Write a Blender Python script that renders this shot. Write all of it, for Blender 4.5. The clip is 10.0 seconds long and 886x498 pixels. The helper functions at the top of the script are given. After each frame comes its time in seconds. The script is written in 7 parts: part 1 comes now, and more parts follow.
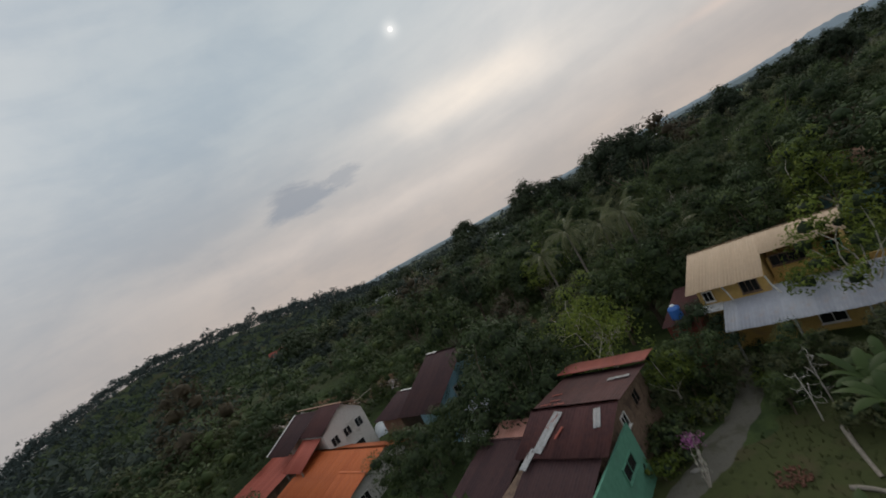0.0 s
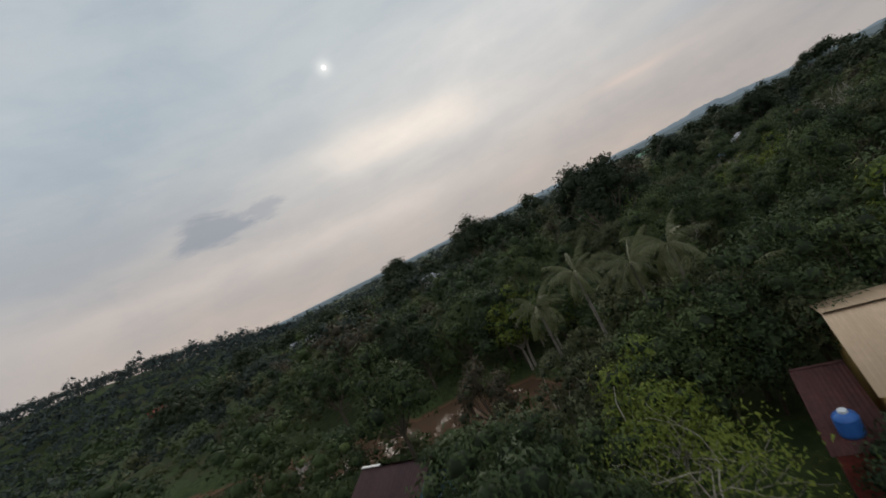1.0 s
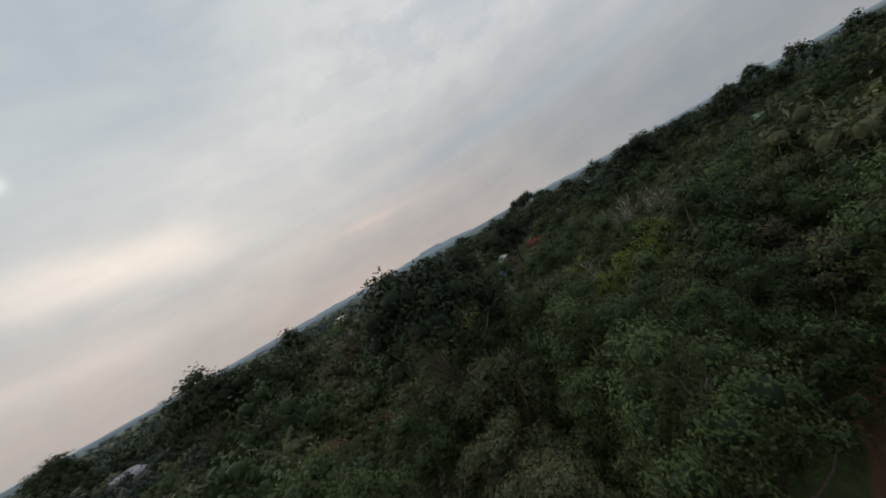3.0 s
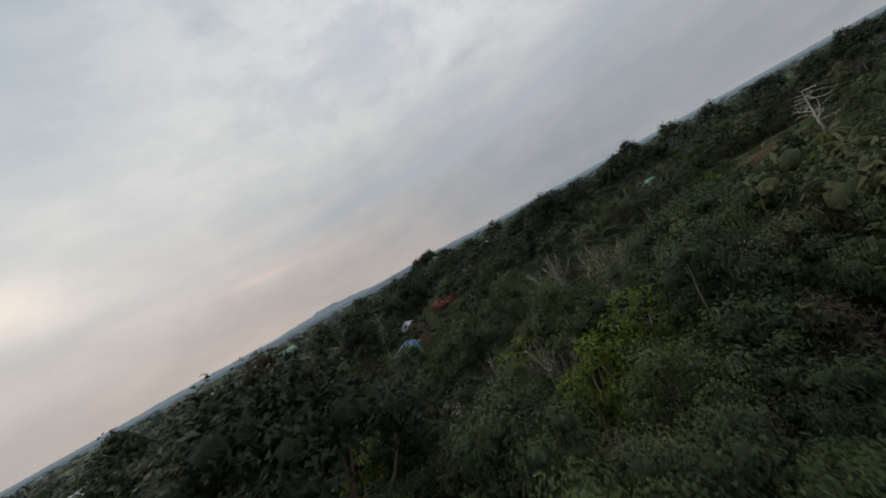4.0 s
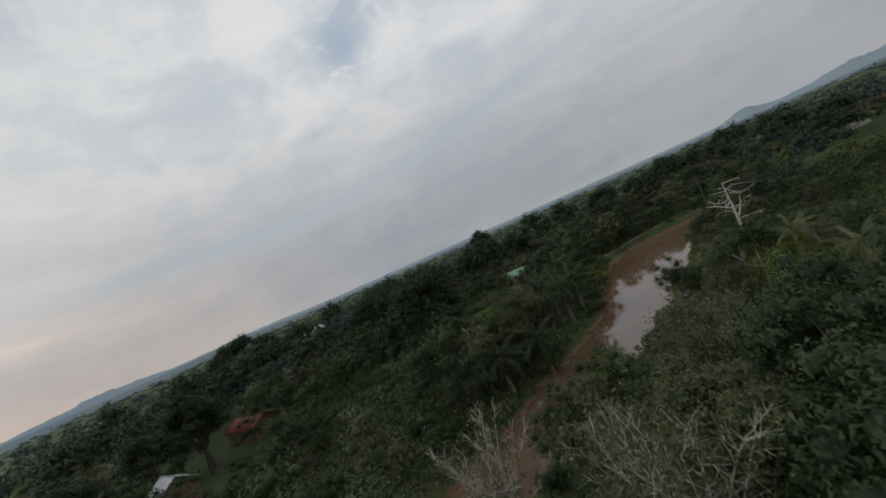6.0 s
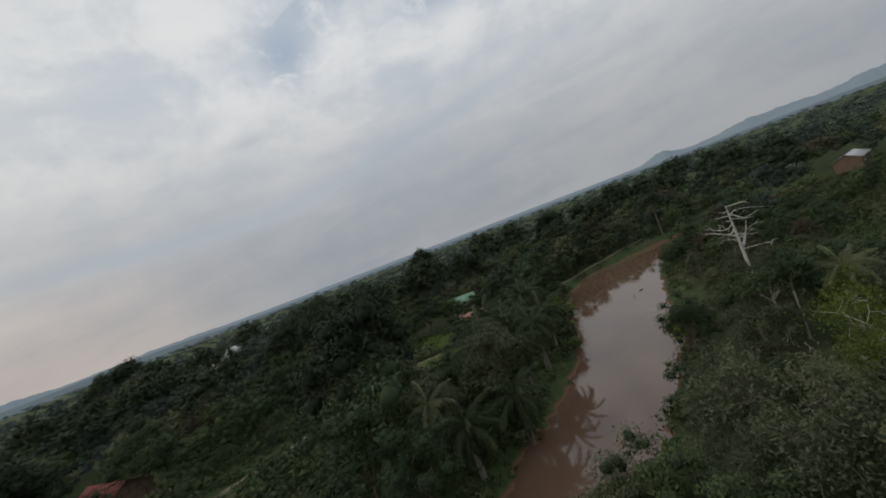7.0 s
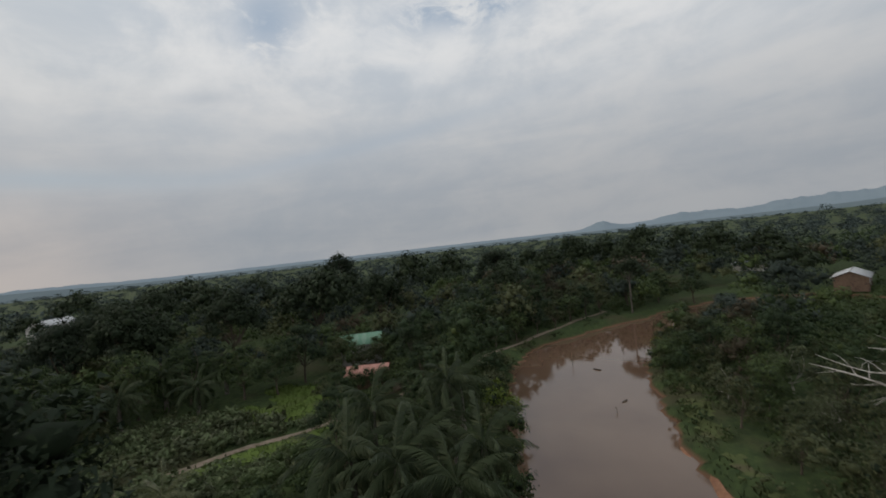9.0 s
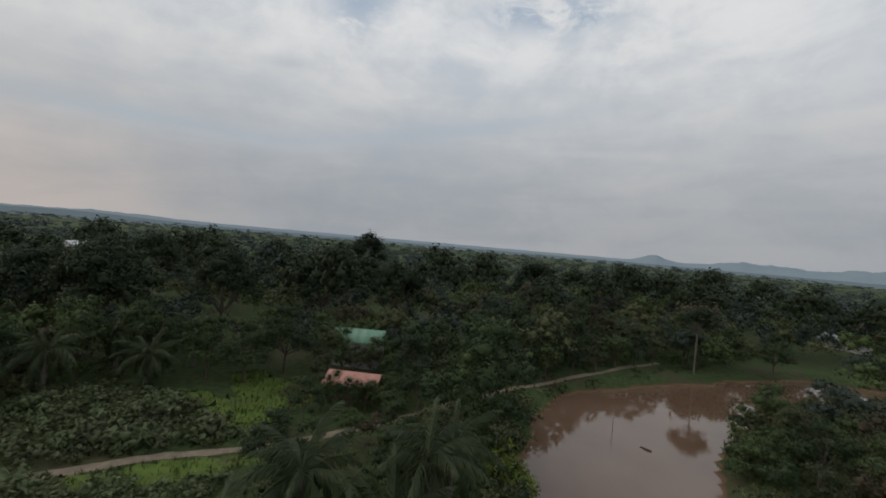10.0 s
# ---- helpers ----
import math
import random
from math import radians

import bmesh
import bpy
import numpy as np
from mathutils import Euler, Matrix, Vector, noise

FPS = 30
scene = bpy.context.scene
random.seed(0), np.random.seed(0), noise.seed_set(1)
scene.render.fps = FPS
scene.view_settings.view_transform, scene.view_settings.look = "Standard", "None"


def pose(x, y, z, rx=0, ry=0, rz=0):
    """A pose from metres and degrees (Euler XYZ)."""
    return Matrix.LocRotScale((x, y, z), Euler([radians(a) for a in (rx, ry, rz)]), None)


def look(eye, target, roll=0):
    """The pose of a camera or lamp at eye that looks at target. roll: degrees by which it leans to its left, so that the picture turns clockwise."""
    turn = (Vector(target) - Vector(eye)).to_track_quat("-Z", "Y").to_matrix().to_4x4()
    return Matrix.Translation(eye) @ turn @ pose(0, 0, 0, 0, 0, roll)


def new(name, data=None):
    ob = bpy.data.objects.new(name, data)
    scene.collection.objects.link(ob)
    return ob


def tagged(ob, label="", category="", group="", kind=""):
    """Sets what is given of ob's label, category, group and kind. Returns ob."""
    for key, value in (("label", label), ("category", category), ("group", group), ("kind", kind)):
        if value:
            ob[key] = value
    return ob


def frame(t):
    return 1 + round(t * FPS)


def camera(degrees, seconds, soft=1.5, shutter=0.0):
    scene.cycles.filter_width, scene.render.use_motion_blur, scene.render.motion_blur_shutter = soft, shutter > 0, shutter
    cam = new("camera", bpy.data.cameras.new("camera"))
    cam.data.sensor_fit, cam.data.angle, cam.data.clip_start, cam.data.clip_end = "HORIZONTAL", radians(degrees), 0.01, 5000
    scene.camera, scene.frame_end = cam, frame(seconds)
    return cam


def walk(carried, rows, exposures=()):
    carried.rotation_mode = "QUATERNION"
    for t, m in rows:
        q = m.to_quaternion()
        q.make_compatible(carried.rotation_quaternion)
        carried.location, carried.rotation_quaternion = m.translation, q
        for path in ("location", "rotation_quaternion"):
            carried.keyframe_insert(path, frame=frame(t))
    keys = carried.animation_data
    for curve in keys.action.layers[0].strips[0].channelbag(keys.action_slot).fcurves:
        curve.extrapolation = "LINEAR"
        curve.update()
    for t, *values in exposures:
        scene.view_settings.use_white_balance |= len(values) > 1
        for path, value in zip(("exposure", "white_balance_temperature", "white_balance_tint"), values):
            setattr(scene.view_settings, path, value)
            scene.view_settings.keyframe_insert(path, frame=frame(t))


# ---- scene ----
cam = camera(92.1, 10.0, 1.7, 0.2)
PATH = [
    (0, (2.49, 1.878, 20.343), (2.44, 3.877, 20.313), -28.72),
    (0.5, (0.599, 11.262, 20.831), (0.747, 13.257, 20.807), -27.08),
    (1, (0.131, 20.683, 21.31), (0.474, 22.653, 21.284), -26.45),
    (1.5, (0.88, 30.203, 21.841), (1.465, 32.115, 21.811), -26.05),
    (2, (3.15, 39.715, 22.136), (4.053, 41.5, 22.112), -27.69),
    (2.5, (6.414, 48.145, 22.512), (7.625, 49.737, 22.492), -29.11),
    (3, (10.808, 56.042, 22.837), (12.261, 57.416, 22.83), -29.19),
    (3.2, (12.905, 58.853, 22.848), (14.432, 60.145, 22.857), -29.21),
    (4.3, (31.372, 70.275, 24.739), (33.202, 71.083, 24.734), -28.14),
    (4.5, (34.968, 72.475, 24.956), (36.831, 73.202, 24.953), -27.49),
    (5, (44.062, 77.029, 25.656), (45.988, 77.567, 25.657), -26.22),
    (5.5, (53.622, 80.777, 26.177), (55.595, 81.106, 26.181), -25.27),
    (5.7, (57.784, 81.858, 26.266), (59.771, 82.084, 26.277), -25.22),
    (6.8, (79.886, 85.361, 27.372), (81.885, 85.307, 27.344), -20.32),
    (7, (83.816, 85.793, 27.404), (85.808, 85.62, 27.376), -20.96),
    (7.5, (94.399, 85.167, 27.33), (96.331, 84.65, 27.313), -22.4),
    (8, (104.796, 82.868, 27.041), (106.64, 82.093, 27.036), -21.62),
    (8.5, (114.329, 79.901, 27.172), (116.214, 79.234, 27.162), -14.44),
    (9, (123.457, 76.638, 26.928), (125.4, 76.165, 26.914), -6.49),
    (9.5, (132.12, 73.482, 26.932), (134.086, 73.115, 26.916), 0.24),
    (10, (140.661, 70.98, 26.892), (142.641, 70.699, 26.866), 4.99),
]
walk(cam, [(t, look(eye, target, roll)) for t, eye, target, roll in PATH])

# ---- light ----
SUN_AZ, SUN_EL = 6.4, 26.0          # degrees, azimuth clockwise from +y
sun_way = Vector((math.sin(radians(SUN_AZ)) * math.cos(radians(SUN_EL)), math.cos(radians(SUN_AZ)) * math.cos(radians(SUN_EL)), math.sin(radians(SUN_EL))))
sun = new("sun", bpy.data.lights.new("sun", "SUN"))
sun.data.energy, sun.data.angle, sun.data.color = 0.9, radians(45), (1.0, 0.9, 0.78)
sun.matrix_world = look(sun_way * 200, (0, 0, 0))


class Nodes:
    """Short-hand for node trees."""

    def __init__(self, tree):
        self.tree = tree
        tree.nodes.clear()

    def add(self, kind):
        return self.tree.nodes.new(kind)

    def link(self, a, b):
        self.tree.links.new(a, b)

    def put(self, socket, value):
        if isinstance(value, bpy.types.NodeSocket):
            self.link(value, socket)
        else:
            socket.default_value = value

    def math(self, op, a, b=0.0, c=0.0, clamp=False):
        node = self.add("ShaderNodeMath")
        node.operation, node.use_clamp = op, clamp
        for i, value in enumerate((a, b, c)):
            self.put(node.inputs[i], value)
        return node.outputs[0]

    def vec(self, op, a, b=(0, 0, 0)):
        node = self.add("ShaderNodeVectorMath")
        node.operation = op
        self.put(node.inputs[0], a)
        self.put(node.inputs[1], b)
        return node.outputs["Value"] if op in ("DOT_PRODUCT", "LENGTH", "DISTANCE") else node.outputs[0]

    def mix(self, fac, a, b, blend="MIX"):
        node = self.add("ShaderNodeMix")
        node.data_type, node.blend_type = "RGBA", blend
        self.put(node.inputs[0], fac)
        for i, value in ((6, a), (7, b)):
            self.put(node.inputs[i], (*value, 1) if isinstance(value, tuple) and len(value) == 3 else value)
        return node.outputs[2]

    def noise(self, vector, scale, detail=4.0, rough=0.55, warp=0.0):
        node = self.add("ShaderNodeTexNoise")
        self.put(node.inputs["Vector"], vector)
        node.inputs["Scale"].default_value, node.inputs["Detail"].default_value = scale, detail
        node.inputs["Roughness"].default_value, node.inputs["Distortion"].default_value = rough, warp
        return node.outputs["Fac"]

    def span(self, value, a, b, lo=0.0, hi=1.0, smooth=True):
        node = self.add("ShaderNodeMapRange")
        node.interpolation_type = "SMOOTHSTEP" if smooth else "LINEAR"
        for i, v in enumerate((value, a, b, lo, hi)):
            self.put(node.inputs[i], v)
        return node.outputs[0]


def sky_world():
    world = bpy.data.worlds.new("sky")
    world.use_nodes = True
    scene.world = world
    n = Nodes(world.node_tree)
    way = n.add("ShaderNodeTexCoord").outputs["Generated"]
    parts = n.add("ShaderNodeSeparateXYZ")
    n.link(way, parts.inputs[0])
    up = parts.outputs[2]
    sky = n.add("ShaderNodeTexSky")
    sky.sky_type, sky.sun_disc, sky.dust_density = "NISHITA", False, 3.0
    sky.sun_elevation, sky.sun_rotation = radians(SUN_EL), radians(SUN_AZ)
    clear = n.mix(1.0, sky.outputs[0], (0.085, 0.085, 0.09), "MULTIPLY")
    # layered cloud: noise drawn out along the horizon, warped a little
    turn = n.math("ARCTAN2", parts.outputs[0], parts.outputs[1])
    rise = n.math("ARCSINE", up)
    dome = n.add("ShaderNodeCombineXYZ")
    n.put(dome.inputs[0], turn)
    n.put(dome.inputs[1], n.math("MULTIPLY_ADD", turn, -0.03, rise))
    dome = dome.outputs[0]
    wide_way = n.vec("MULTIPLY", way, (1.0, 1.0, 3.4))
    streaks = n.noise(n.vec("MULTIPLY", dome, (1.0, 3.2, 1.0)), 1.6, 8, 0.5, 0.3)
    thin = n.noise(n.vec("MULTIPLY", dome, (1.0, 6.0, 1.0)), 2.6, 7, 0.55, 0.5)
    broad = n.noise(n.vec("MULTIPLY", way, (1.0, 1.0, 1.7)), 1.9, 7, 0.58, 0.25)
    puffs = n.noise(n.vec("MULTIPLY", way, (1.0, 1.0, 1.5)), 5.5, 7, 0.6, 0.3)
    near = n.math("MAXIMUM", n.vec("DOT_PRODUCT", way, tuple(sun_way)), 0.0)
    halo = n.math("POWER", near, 14.0)
    height = n.span(up, 0.0, 0.5)
    toward = n.span(n.vec("DOT_PRODUCT", way, (math.sin(radians(SUN_AZ)), math.cos(radians(SUN_AZ)), 0.0)), 0.25, 1.0)
    low_col = n.mix(toward, (0.345, 0.36, 0.38), (0.51, 0.435, 0.39))
    high_col = n.mix(toward, (0.64, 0.655, 0.67), (0.375, 0.45, 0.505))
    cloud = n.mix(height, low_col, high_col)
    shade = n.math("MULTIPLY_ADD", puffs, 0.34, n.math("ADD", n.math("MULTIPLY", streaks, 0.38), n.math("MULTIPLY", thin, 0.28)))
    cloud = n.mix(1.0, cloud, n.mix(n.span(shade, 0.38, 0.62), (0.86, 0.90, 0.945), (1.08, 1.065, 1.05)), "MULTIPLY")
    # the bright sunlit sheet beside and below the sun

    def veil(az, el, wide, tall, edge=0.35, lean=0.125):
        """A soft oval in the sky, torn by the cloud noise."""
        dx = n.math("DIVIDE", n.math("SUBTRACT", turn, radians(az)), radians(wide))
        dy = n.math("DIVIDE", n.math("SUBTRACT", n.math("MULTIPLY_ADD", turn, -lean, rise), radians(el - lean * az)), radians(tall))
        far = n.math("ADD", n.math("MULTIPLY", dx, dx), n.math("MULTIPLY", dy, dy))
        far = n.math("MULTIPLY_ADD", n.math("SUBTRACT", shade, 0.5), -4.0 * edge, far)
        return n.math("POWER", 2.718, n.math("MULTIPLY", far, -1.0))

    cloud = n.mix(n.math("MULTIPLY", veil(32, 20, 30, 12, 0.5), 0.66, clamp=True), cloud, (0.80, 0.77, 0.735))
    cloud = n.mix(n.math("MULTIPLY", veil(12.5, 15.2, 11, 2.5, 0.9, -0.08), 0.9, clamp=True), cloud, (0.97, 0.86, 0.75))
    cloud = n.mix(n.math("MULTIPLY", veil(0, 7.4, 26, 1.8, 0.9, -0.04), 0.5, clamp=True), cloud, (0.75, 0.66, 0.60))
    cloud = n.mix(n.math("MULTIPLY", veil(61, 10.9, 17, 1.25, 0.7, 0.0), 0.6, clamp=True), cloud, (0.37, 0.44, 0.50))
    cloud = n.mix(n.math("MULTIPLY", veil(97, 14.5, 21, 1.1, 0.8, 0.17), 0.6, clamp=True), cloud, (0.37, 0.43, 0.50))
    cloud = n.mix(n.math("MULTIPLY", veil(76, 19.8, 3.6, 0.8, 0.7, 0.1), 0.5, clamp=True), cloud, (0.40, 0.44, 0.49))
    cloud = n.mix(n.math("MULTIPLY", veil(39.6, 7.8, 5, 0.55, 0.5, -0.04), 0.7, clamp=True), cloud, (0.70, 0.59, 0.53))
    # open blue gaps with white rims, high in the east
    east = n.span(n.vec("DOT_PRODUCT", way, (math.sin(radians(92)), math.cos(radians(92)), 0.0)), 0.3, 0.75)
    lifted = n.math("MULTIPLY", n.span(up, 0.24, 0.46), east)
    whites = n.math("MULTIPLY", lifted, n.span(puffs, 0.36, 0.64, 0.0, 0.5))
    cloud = n.mix(whites, cloud, (0.76, 0.765, 0.77))
    blue = n.mix(0.75, clear, (0.25, 0.37, 0.52))
    torn = n.math("MULTIPLY_ADD", puffs, 0.55, n.math("MULTIPLY", broad, 0.45))
    wisps = n.math("MULTIPLY_ADD", n.noise(n.vec("MULTIPLY", way, (1.0, 1.0, 1.6)), 12.0, 8, 0.62, 0.5), 0.6, n.math("MULTIPLY", torn, 0.4))
    gaps = n.math("MULTIPLY", lifted, n.span(torn, 0.49, 0.40))
    cloud = n.mix(n.math("MULTIPLY", gaps, 0.1), cloud, blue)
    for az, el, wide, tall in ((84.5, 28.3, 4.4, 3.4), (92.5, 33.8, 6, 2.8), (107, 28.9, 7, 1.8), (113, 28.0, 6, 1.5), (101, 37, 10, 3.5)):
        cloud = n.mix(n.math("MULTIPLY", veil(az, el, wide, tall, 0.7), n.span(wisps, 0.56, 0.44, 0.0, 0.62), clamp=True), cloud, blue)
    # one small grey cloud with a torn outline
    for az, el, size, dark in ((-15.0, 13.4, 0.08, 0.8), (-8.6, 14.0, 0.046, 0.55)):
        spot = Vector((math.sin(radians(az)) * math.cos(radians(el)), math.cos(radians(az)) * math.cos(radians(el)), math.sin(radians(el))))
        off = n.vec("MULTIPLY", n.vec("SUBTRACT", way, tuple(spot)), (1.0, 1.0, 2.1))
        torn = n.math("SUBTRACT", n.noise(wide_way, 9.0, 7, 0.65, 0.4), 0.5)
        reach = n.math("MULTIPLY_ADD", torn, 0.13, n.vec("LENGTH", off))
        cloud = n.mix(n.span(reach, size * 1.15, size * 0.55, 0.0, dark), cloud, (0.27, 0.30, 0.35))
    # the veiled sun
    cloud = n.mix(n.math("MULTIPLY", halo, 0.16), cloud, (0.95, 0.92, 0.86))
    cloud = n.mix(n.math("MULTIPLY", n.math("POWER", near, 9000.0), 0.6), cloud, (1.0, 0.99, 0.96))
    cloud = n.mix(n.span(near, 0.999975, 0.999995), cloud, (1.1, 1.09, 1.06))
    ground = n.mix(n.span(up, -0.02, 0.0), (0.06, 0.065, 0.06), cloud)
    back = n.add("ShaderNodeBackground")
    n.link(ground, back.inputs[0])
    back.inputs[1].default_value = 1.0
    out = n.add("ShaderNodeOutputWorld")
    n.link(back.outputs[0], out.inputs[0])


sky_world()


# ---- materials ----
def material(name, build):
    mat = bpy.data.materials.new(name)
    mat.use_nodes = True
    n = Nodes(mat.node_tree)
    out = n.add("ShaderNodeOutputMaterial")
    n.link(build(n), out.inputs[0])
    return mat


def surface(n, colour, rough=0.8, metal=0.0, bump=None, bump_depth=0.02, spec=0.4):
    node = n.add("ShaderNodeBsdfPrincipled")
    n.put(node.inputs["Base Color"], (*colour, 1) if isinstance(colour, tuple) else colour)
    n.put(node.inputs["Roughness"], rough)
    node.inputs["Metallic"].default_value = metal
    node.inputs["Specular IOR Level"].default_value = spec
    if bump is not None:
        relief = n.add("ShaderNodeBump")
        relief.inputs["Strength"].default_value, relief.inputs["Distance"].default_value = 0.6, bump_depth
        n.put(relief.inputs["Height"], bump)
        n.link(relief.outputs[0], node.inputs["Normal"])
    return node.outputs[0]


def foliage(name, dark, light, tip, through_light=0.14, rough=0.7, gloss=0.18):
    """Leaves: the colour differs from tree to tree and from leaf to leaf."""

    def build(n):
        tree = n.add("ShaderNodeObjectInfo").outputs["Random"]
        leaf = n.add("ShaderNodeNewGeometry").outputs["Random Per Island"]
        place = n.add("ShaderNodeTexCoord").outputs["Object"]
        patch = n.noise(place, 0.22, 3)
        grove = n.noise(place, 0.035, 3, 0.6)
        blend = n.math("ADD", n.math("MULTIPLY", tree, 0.35), n.math("MULTIPLY_ADD", leaf, 0.26, n.math("MULTIPLY_ADD", grove, 0.5, n.math("MULTIPLY", patch, 0.3))))
        colour = n.mix(n.span(blend, 0.33, 1.02), dark, light)
        colour = n.mix(n.span(leaf, 0.88, 1.0, 0.0, 0.5), colour, tip)
        body = surface(n, colour, rough, spec=gloss)
        lit = n.add("ShaderNodeBsdfTranslucent")
        n.link(colour, lit.inputs[0])
        both = n.add("ShaderNodeMixShader")
        both.inputs[0].default_value = through_light
        n.link(body, both.inputs[1])
        n.link(lit.outputs[0], both.inputs[2])
        return both.outputs[0]

    return material(name, build)


def mottled(name, a, b, scale, rough=0.85, stain=None, stain_scale=0.6, depth=0.02, metal=0.0, spec=0.4):
    """Two tones of fine noise with larger stains over them."""

    def build(n):
        place = n.add("ShaderNodeTexCoord").outputs["Object"]
        tone = n.add("ShaderNodeObjectInfo").outputs["Random"]
        fine = n.noise(place, scale, 6, 0.65)
        colour = n.mix(n.span(n.math("MULTIPLY_ADD", tone, 0.25, n.math("SUBTRACT", fine, 0.12)), 0.32, 0.68), a, b)
        if stain:
            colour = n.mix(n.span(n.noise(place, stain_scale, 5, 0.6, 0.6), 0.5, 0.68, 0.0, 0.85), colour, stain)
        return surface(n, colour, rough, metal, fine, depth, spec)

    return material(name, build)


LEAF_DARK = foliage("leaf_dark", (0.026, 0.044, 0.022), (0.057, 0.085, 0.034), (0.098, 0.127, 0.04))
# Dark dome-tree leaves; doubles as painted shade inside the single trees' crowns.
LEAF_DEEP_AND_SHADE = foliage("leaf_deep_and_shade", (0.018, 0.029, 0.017), (0.037, 0.053, 0.026), (0.052, 0.069, 0.03))
LEAF_MID = foliage("leaf_mid", (0.04, 0.064, 0.026), (0.086, 0.12, 0.043), (0.149, 0.178, 0.057))
LEAF_OLIVE = foliage("leaf_olive", (0.055, 0.067, 0.032), (0.109, 0.121, 0.057), (0.172, 0.167, 0.081))
LEAF_BRIGHT = foliage("leaf_bright", (0.094, 0.131, 0.027), (0.181, 0.231, 0.043), (0.3, 0.325, 0.062), 0.35)
LEAF_GREY = foliage("leaf_grey", (0.070, 0.084, 0.044), (0.122, 0.138, 0.074), (0.18, 0.18, 0.11))
LEAF_RUST = foliage("leaf_rust", (0.050, 0.044, 0.028), (0.085, 0.068, 0.044), (0.12, 0.10, 0.06))
LEAF_PALM = foliage("leaf_palm", (0.070, 0.085, 0.034), (0.165, 0.180, 0.075), (0.36, 0.35, 0.20), 0.2, 0.38, 0.5)
LEAF_FAN = foliage("leaf_fan", (0.027, 0.040, 0.020), (0.052, 0.070, 0.031), (0.09, 0.10, 0.05), 0.15, 0.6)
LEAF_BANANA = foliage("leaf_banana", (0.032, 0.058, 0.017), (0.056, 0.089, 0.025), (0.085, 0.111, 0.043), 0.3, 0.5)
PETAL = foliage("petal_purple", (0.22, 0.07, 0.18), (0.36, 0.14, 0.30), (0.5, 0.25, 0.42))
BLOSSOM = foliage("blossom_white", (0.45, 0.43, 0.36), (0.65, 0.62, 0.55), (0.75, 0.72, 0.66))
GRASS = foliage("grass_blade", (0.066, 0.102, 0.025), (0.112, 0.160, 0.038), (0.17, 0.19, 0.06), 0.3)
LEAF_SHRUB = foliage("leaf_shrub", (0.090, 0.120, 0.055), (0.165, 0.205, 0.098), (0.24, 0.27, 0.15), 0.25, 0.6)
# Far leaves with bluish air haze mixed into their base colour.
FAR_WOOD_HAZED = foliage("leaf_far_hazed", (0.031, 0.045, 0.039), (0.051, 0.068, 0.056), (0.057, 0.072, 0.057), 0.1, 0.85)
BARK = mottled("bark_brown", (0.06, 0.045, 0.035), (0.15, 0.12, 0.09), 9.0, 0.9)
BARK_RED = mottled("brick_broken", (0.10, 0.045, 0.030), (0.16, 0.075, 0.05), 6.0, 0.95, (0.06, 0.045, 0.035), 1.5)
BARK_PALM = mottled("bark_palm", (0.11, 0.095, 0.08), (0.20, 0.18, 0.155), 8.0, 0.9, (0.07, 0.06, 0.05), 1.4)
BARK_PALE = mottled("bark_pale", (0.30, 0.27, 0.23), (0.48, 0.45, 0.40), 7.0, 0.85, (0.16, 0.14, 0.11), 1.4)
BARK_DEAD = mottled("wood_bleached", (0.36, 0.34, 0.31), (0.55, 0.52, 0.48), 6.0, 0.85, (0.2, 0.18, 0.15), 1.2)
ROOF_MAROON = mottled("roof_maroon", (0.058, 0.025, 0.026), (0.085, 0.036, 0.035), 2.2, 0.75, (0.115, 0.038, 0.026), 0.5, 0.004, spec=0.25)
ROOF_DARK = mottled("roof_dark_maroon", (0.044, 0.024, 0.027), (0.064, 0.033, 0.034), 2.2, 0.75, (0.08, 0.036, 0.03), 0.5, 0.004, spec=0.25)
ROOF_RED = mottled("roof_red", (0.21, 0.046, 0.034), (0.28, 0.066, 0.046), 2.5, 0.7, (0.16, 0.05, 0.04), 0.5, 0.004)
ROOF_CORAL = mottled("roof_coral", (0.36, 0.085, 0.060), (0.44, 0.115, 0.080), 2.2, 0.7, (0.30, 0.08, 0.06), 0.5, 0.004)
ROOF_PATCH = mottled("roof_patch_grey", (0.208, 0.216, 0.224), (0.32, 0.328, 0.336), 2.4, 0.6, (0.16, 0.11, 0.10), 1.6, 0.006)
ROOF_ORANGE = mottled("roof_orange", (0.40, 0.095, 0.026), (0.48, 0.125, 0.036), 2.0, 0.7, (0.30, 0.075, 0.03), 0.35, 0.004)
ROOF_TAN = mottled("roof_tan", (0.50, 0.37, 0.25), (0.55, 0.41, 0.28), 1.6, 0.5, (0.45, 0.34, 0.24), 0.3, 0.004)
ROOF_ZINC = mottled("roof_zinc", (0.34, 0.36, 0.42), (0.42, 0.44, 0.49), 1.2, 0.42, (0.46, 0.30, 0.20), 0.22, 0.004)
ROOF_RUST = mottled("roof_rust", (0.30, 0.17, 0.11), (0.40, 0.26, 0.18), 2.0, 0.7, (0.20, 0.09, 0.05), 0.6, 0.004)
ROOF_BLUE = mottled("roof_blue", (0.10, 0.22, 0.46), (0.14, 0.28, 0.54), 1.6, 0.5, (0.2, 0.3, 0.45), 0.4, 0.004)
ROOF_GREEN = mottled("roof_green", (0.14, 0.30, 0.20), (0.24, 0.38, 0.28), 1.6, 0.6, (0.42, 0.47, 0.41), 0.6, 0.004)
ROOF_WHITE = mottled("roof_white", (0.55, 0.56, 0.58), (0.68, 0.69, 0.70), 1.4, 0.5, (0.42, 0.40, 0.38), 0.6, 0.004)
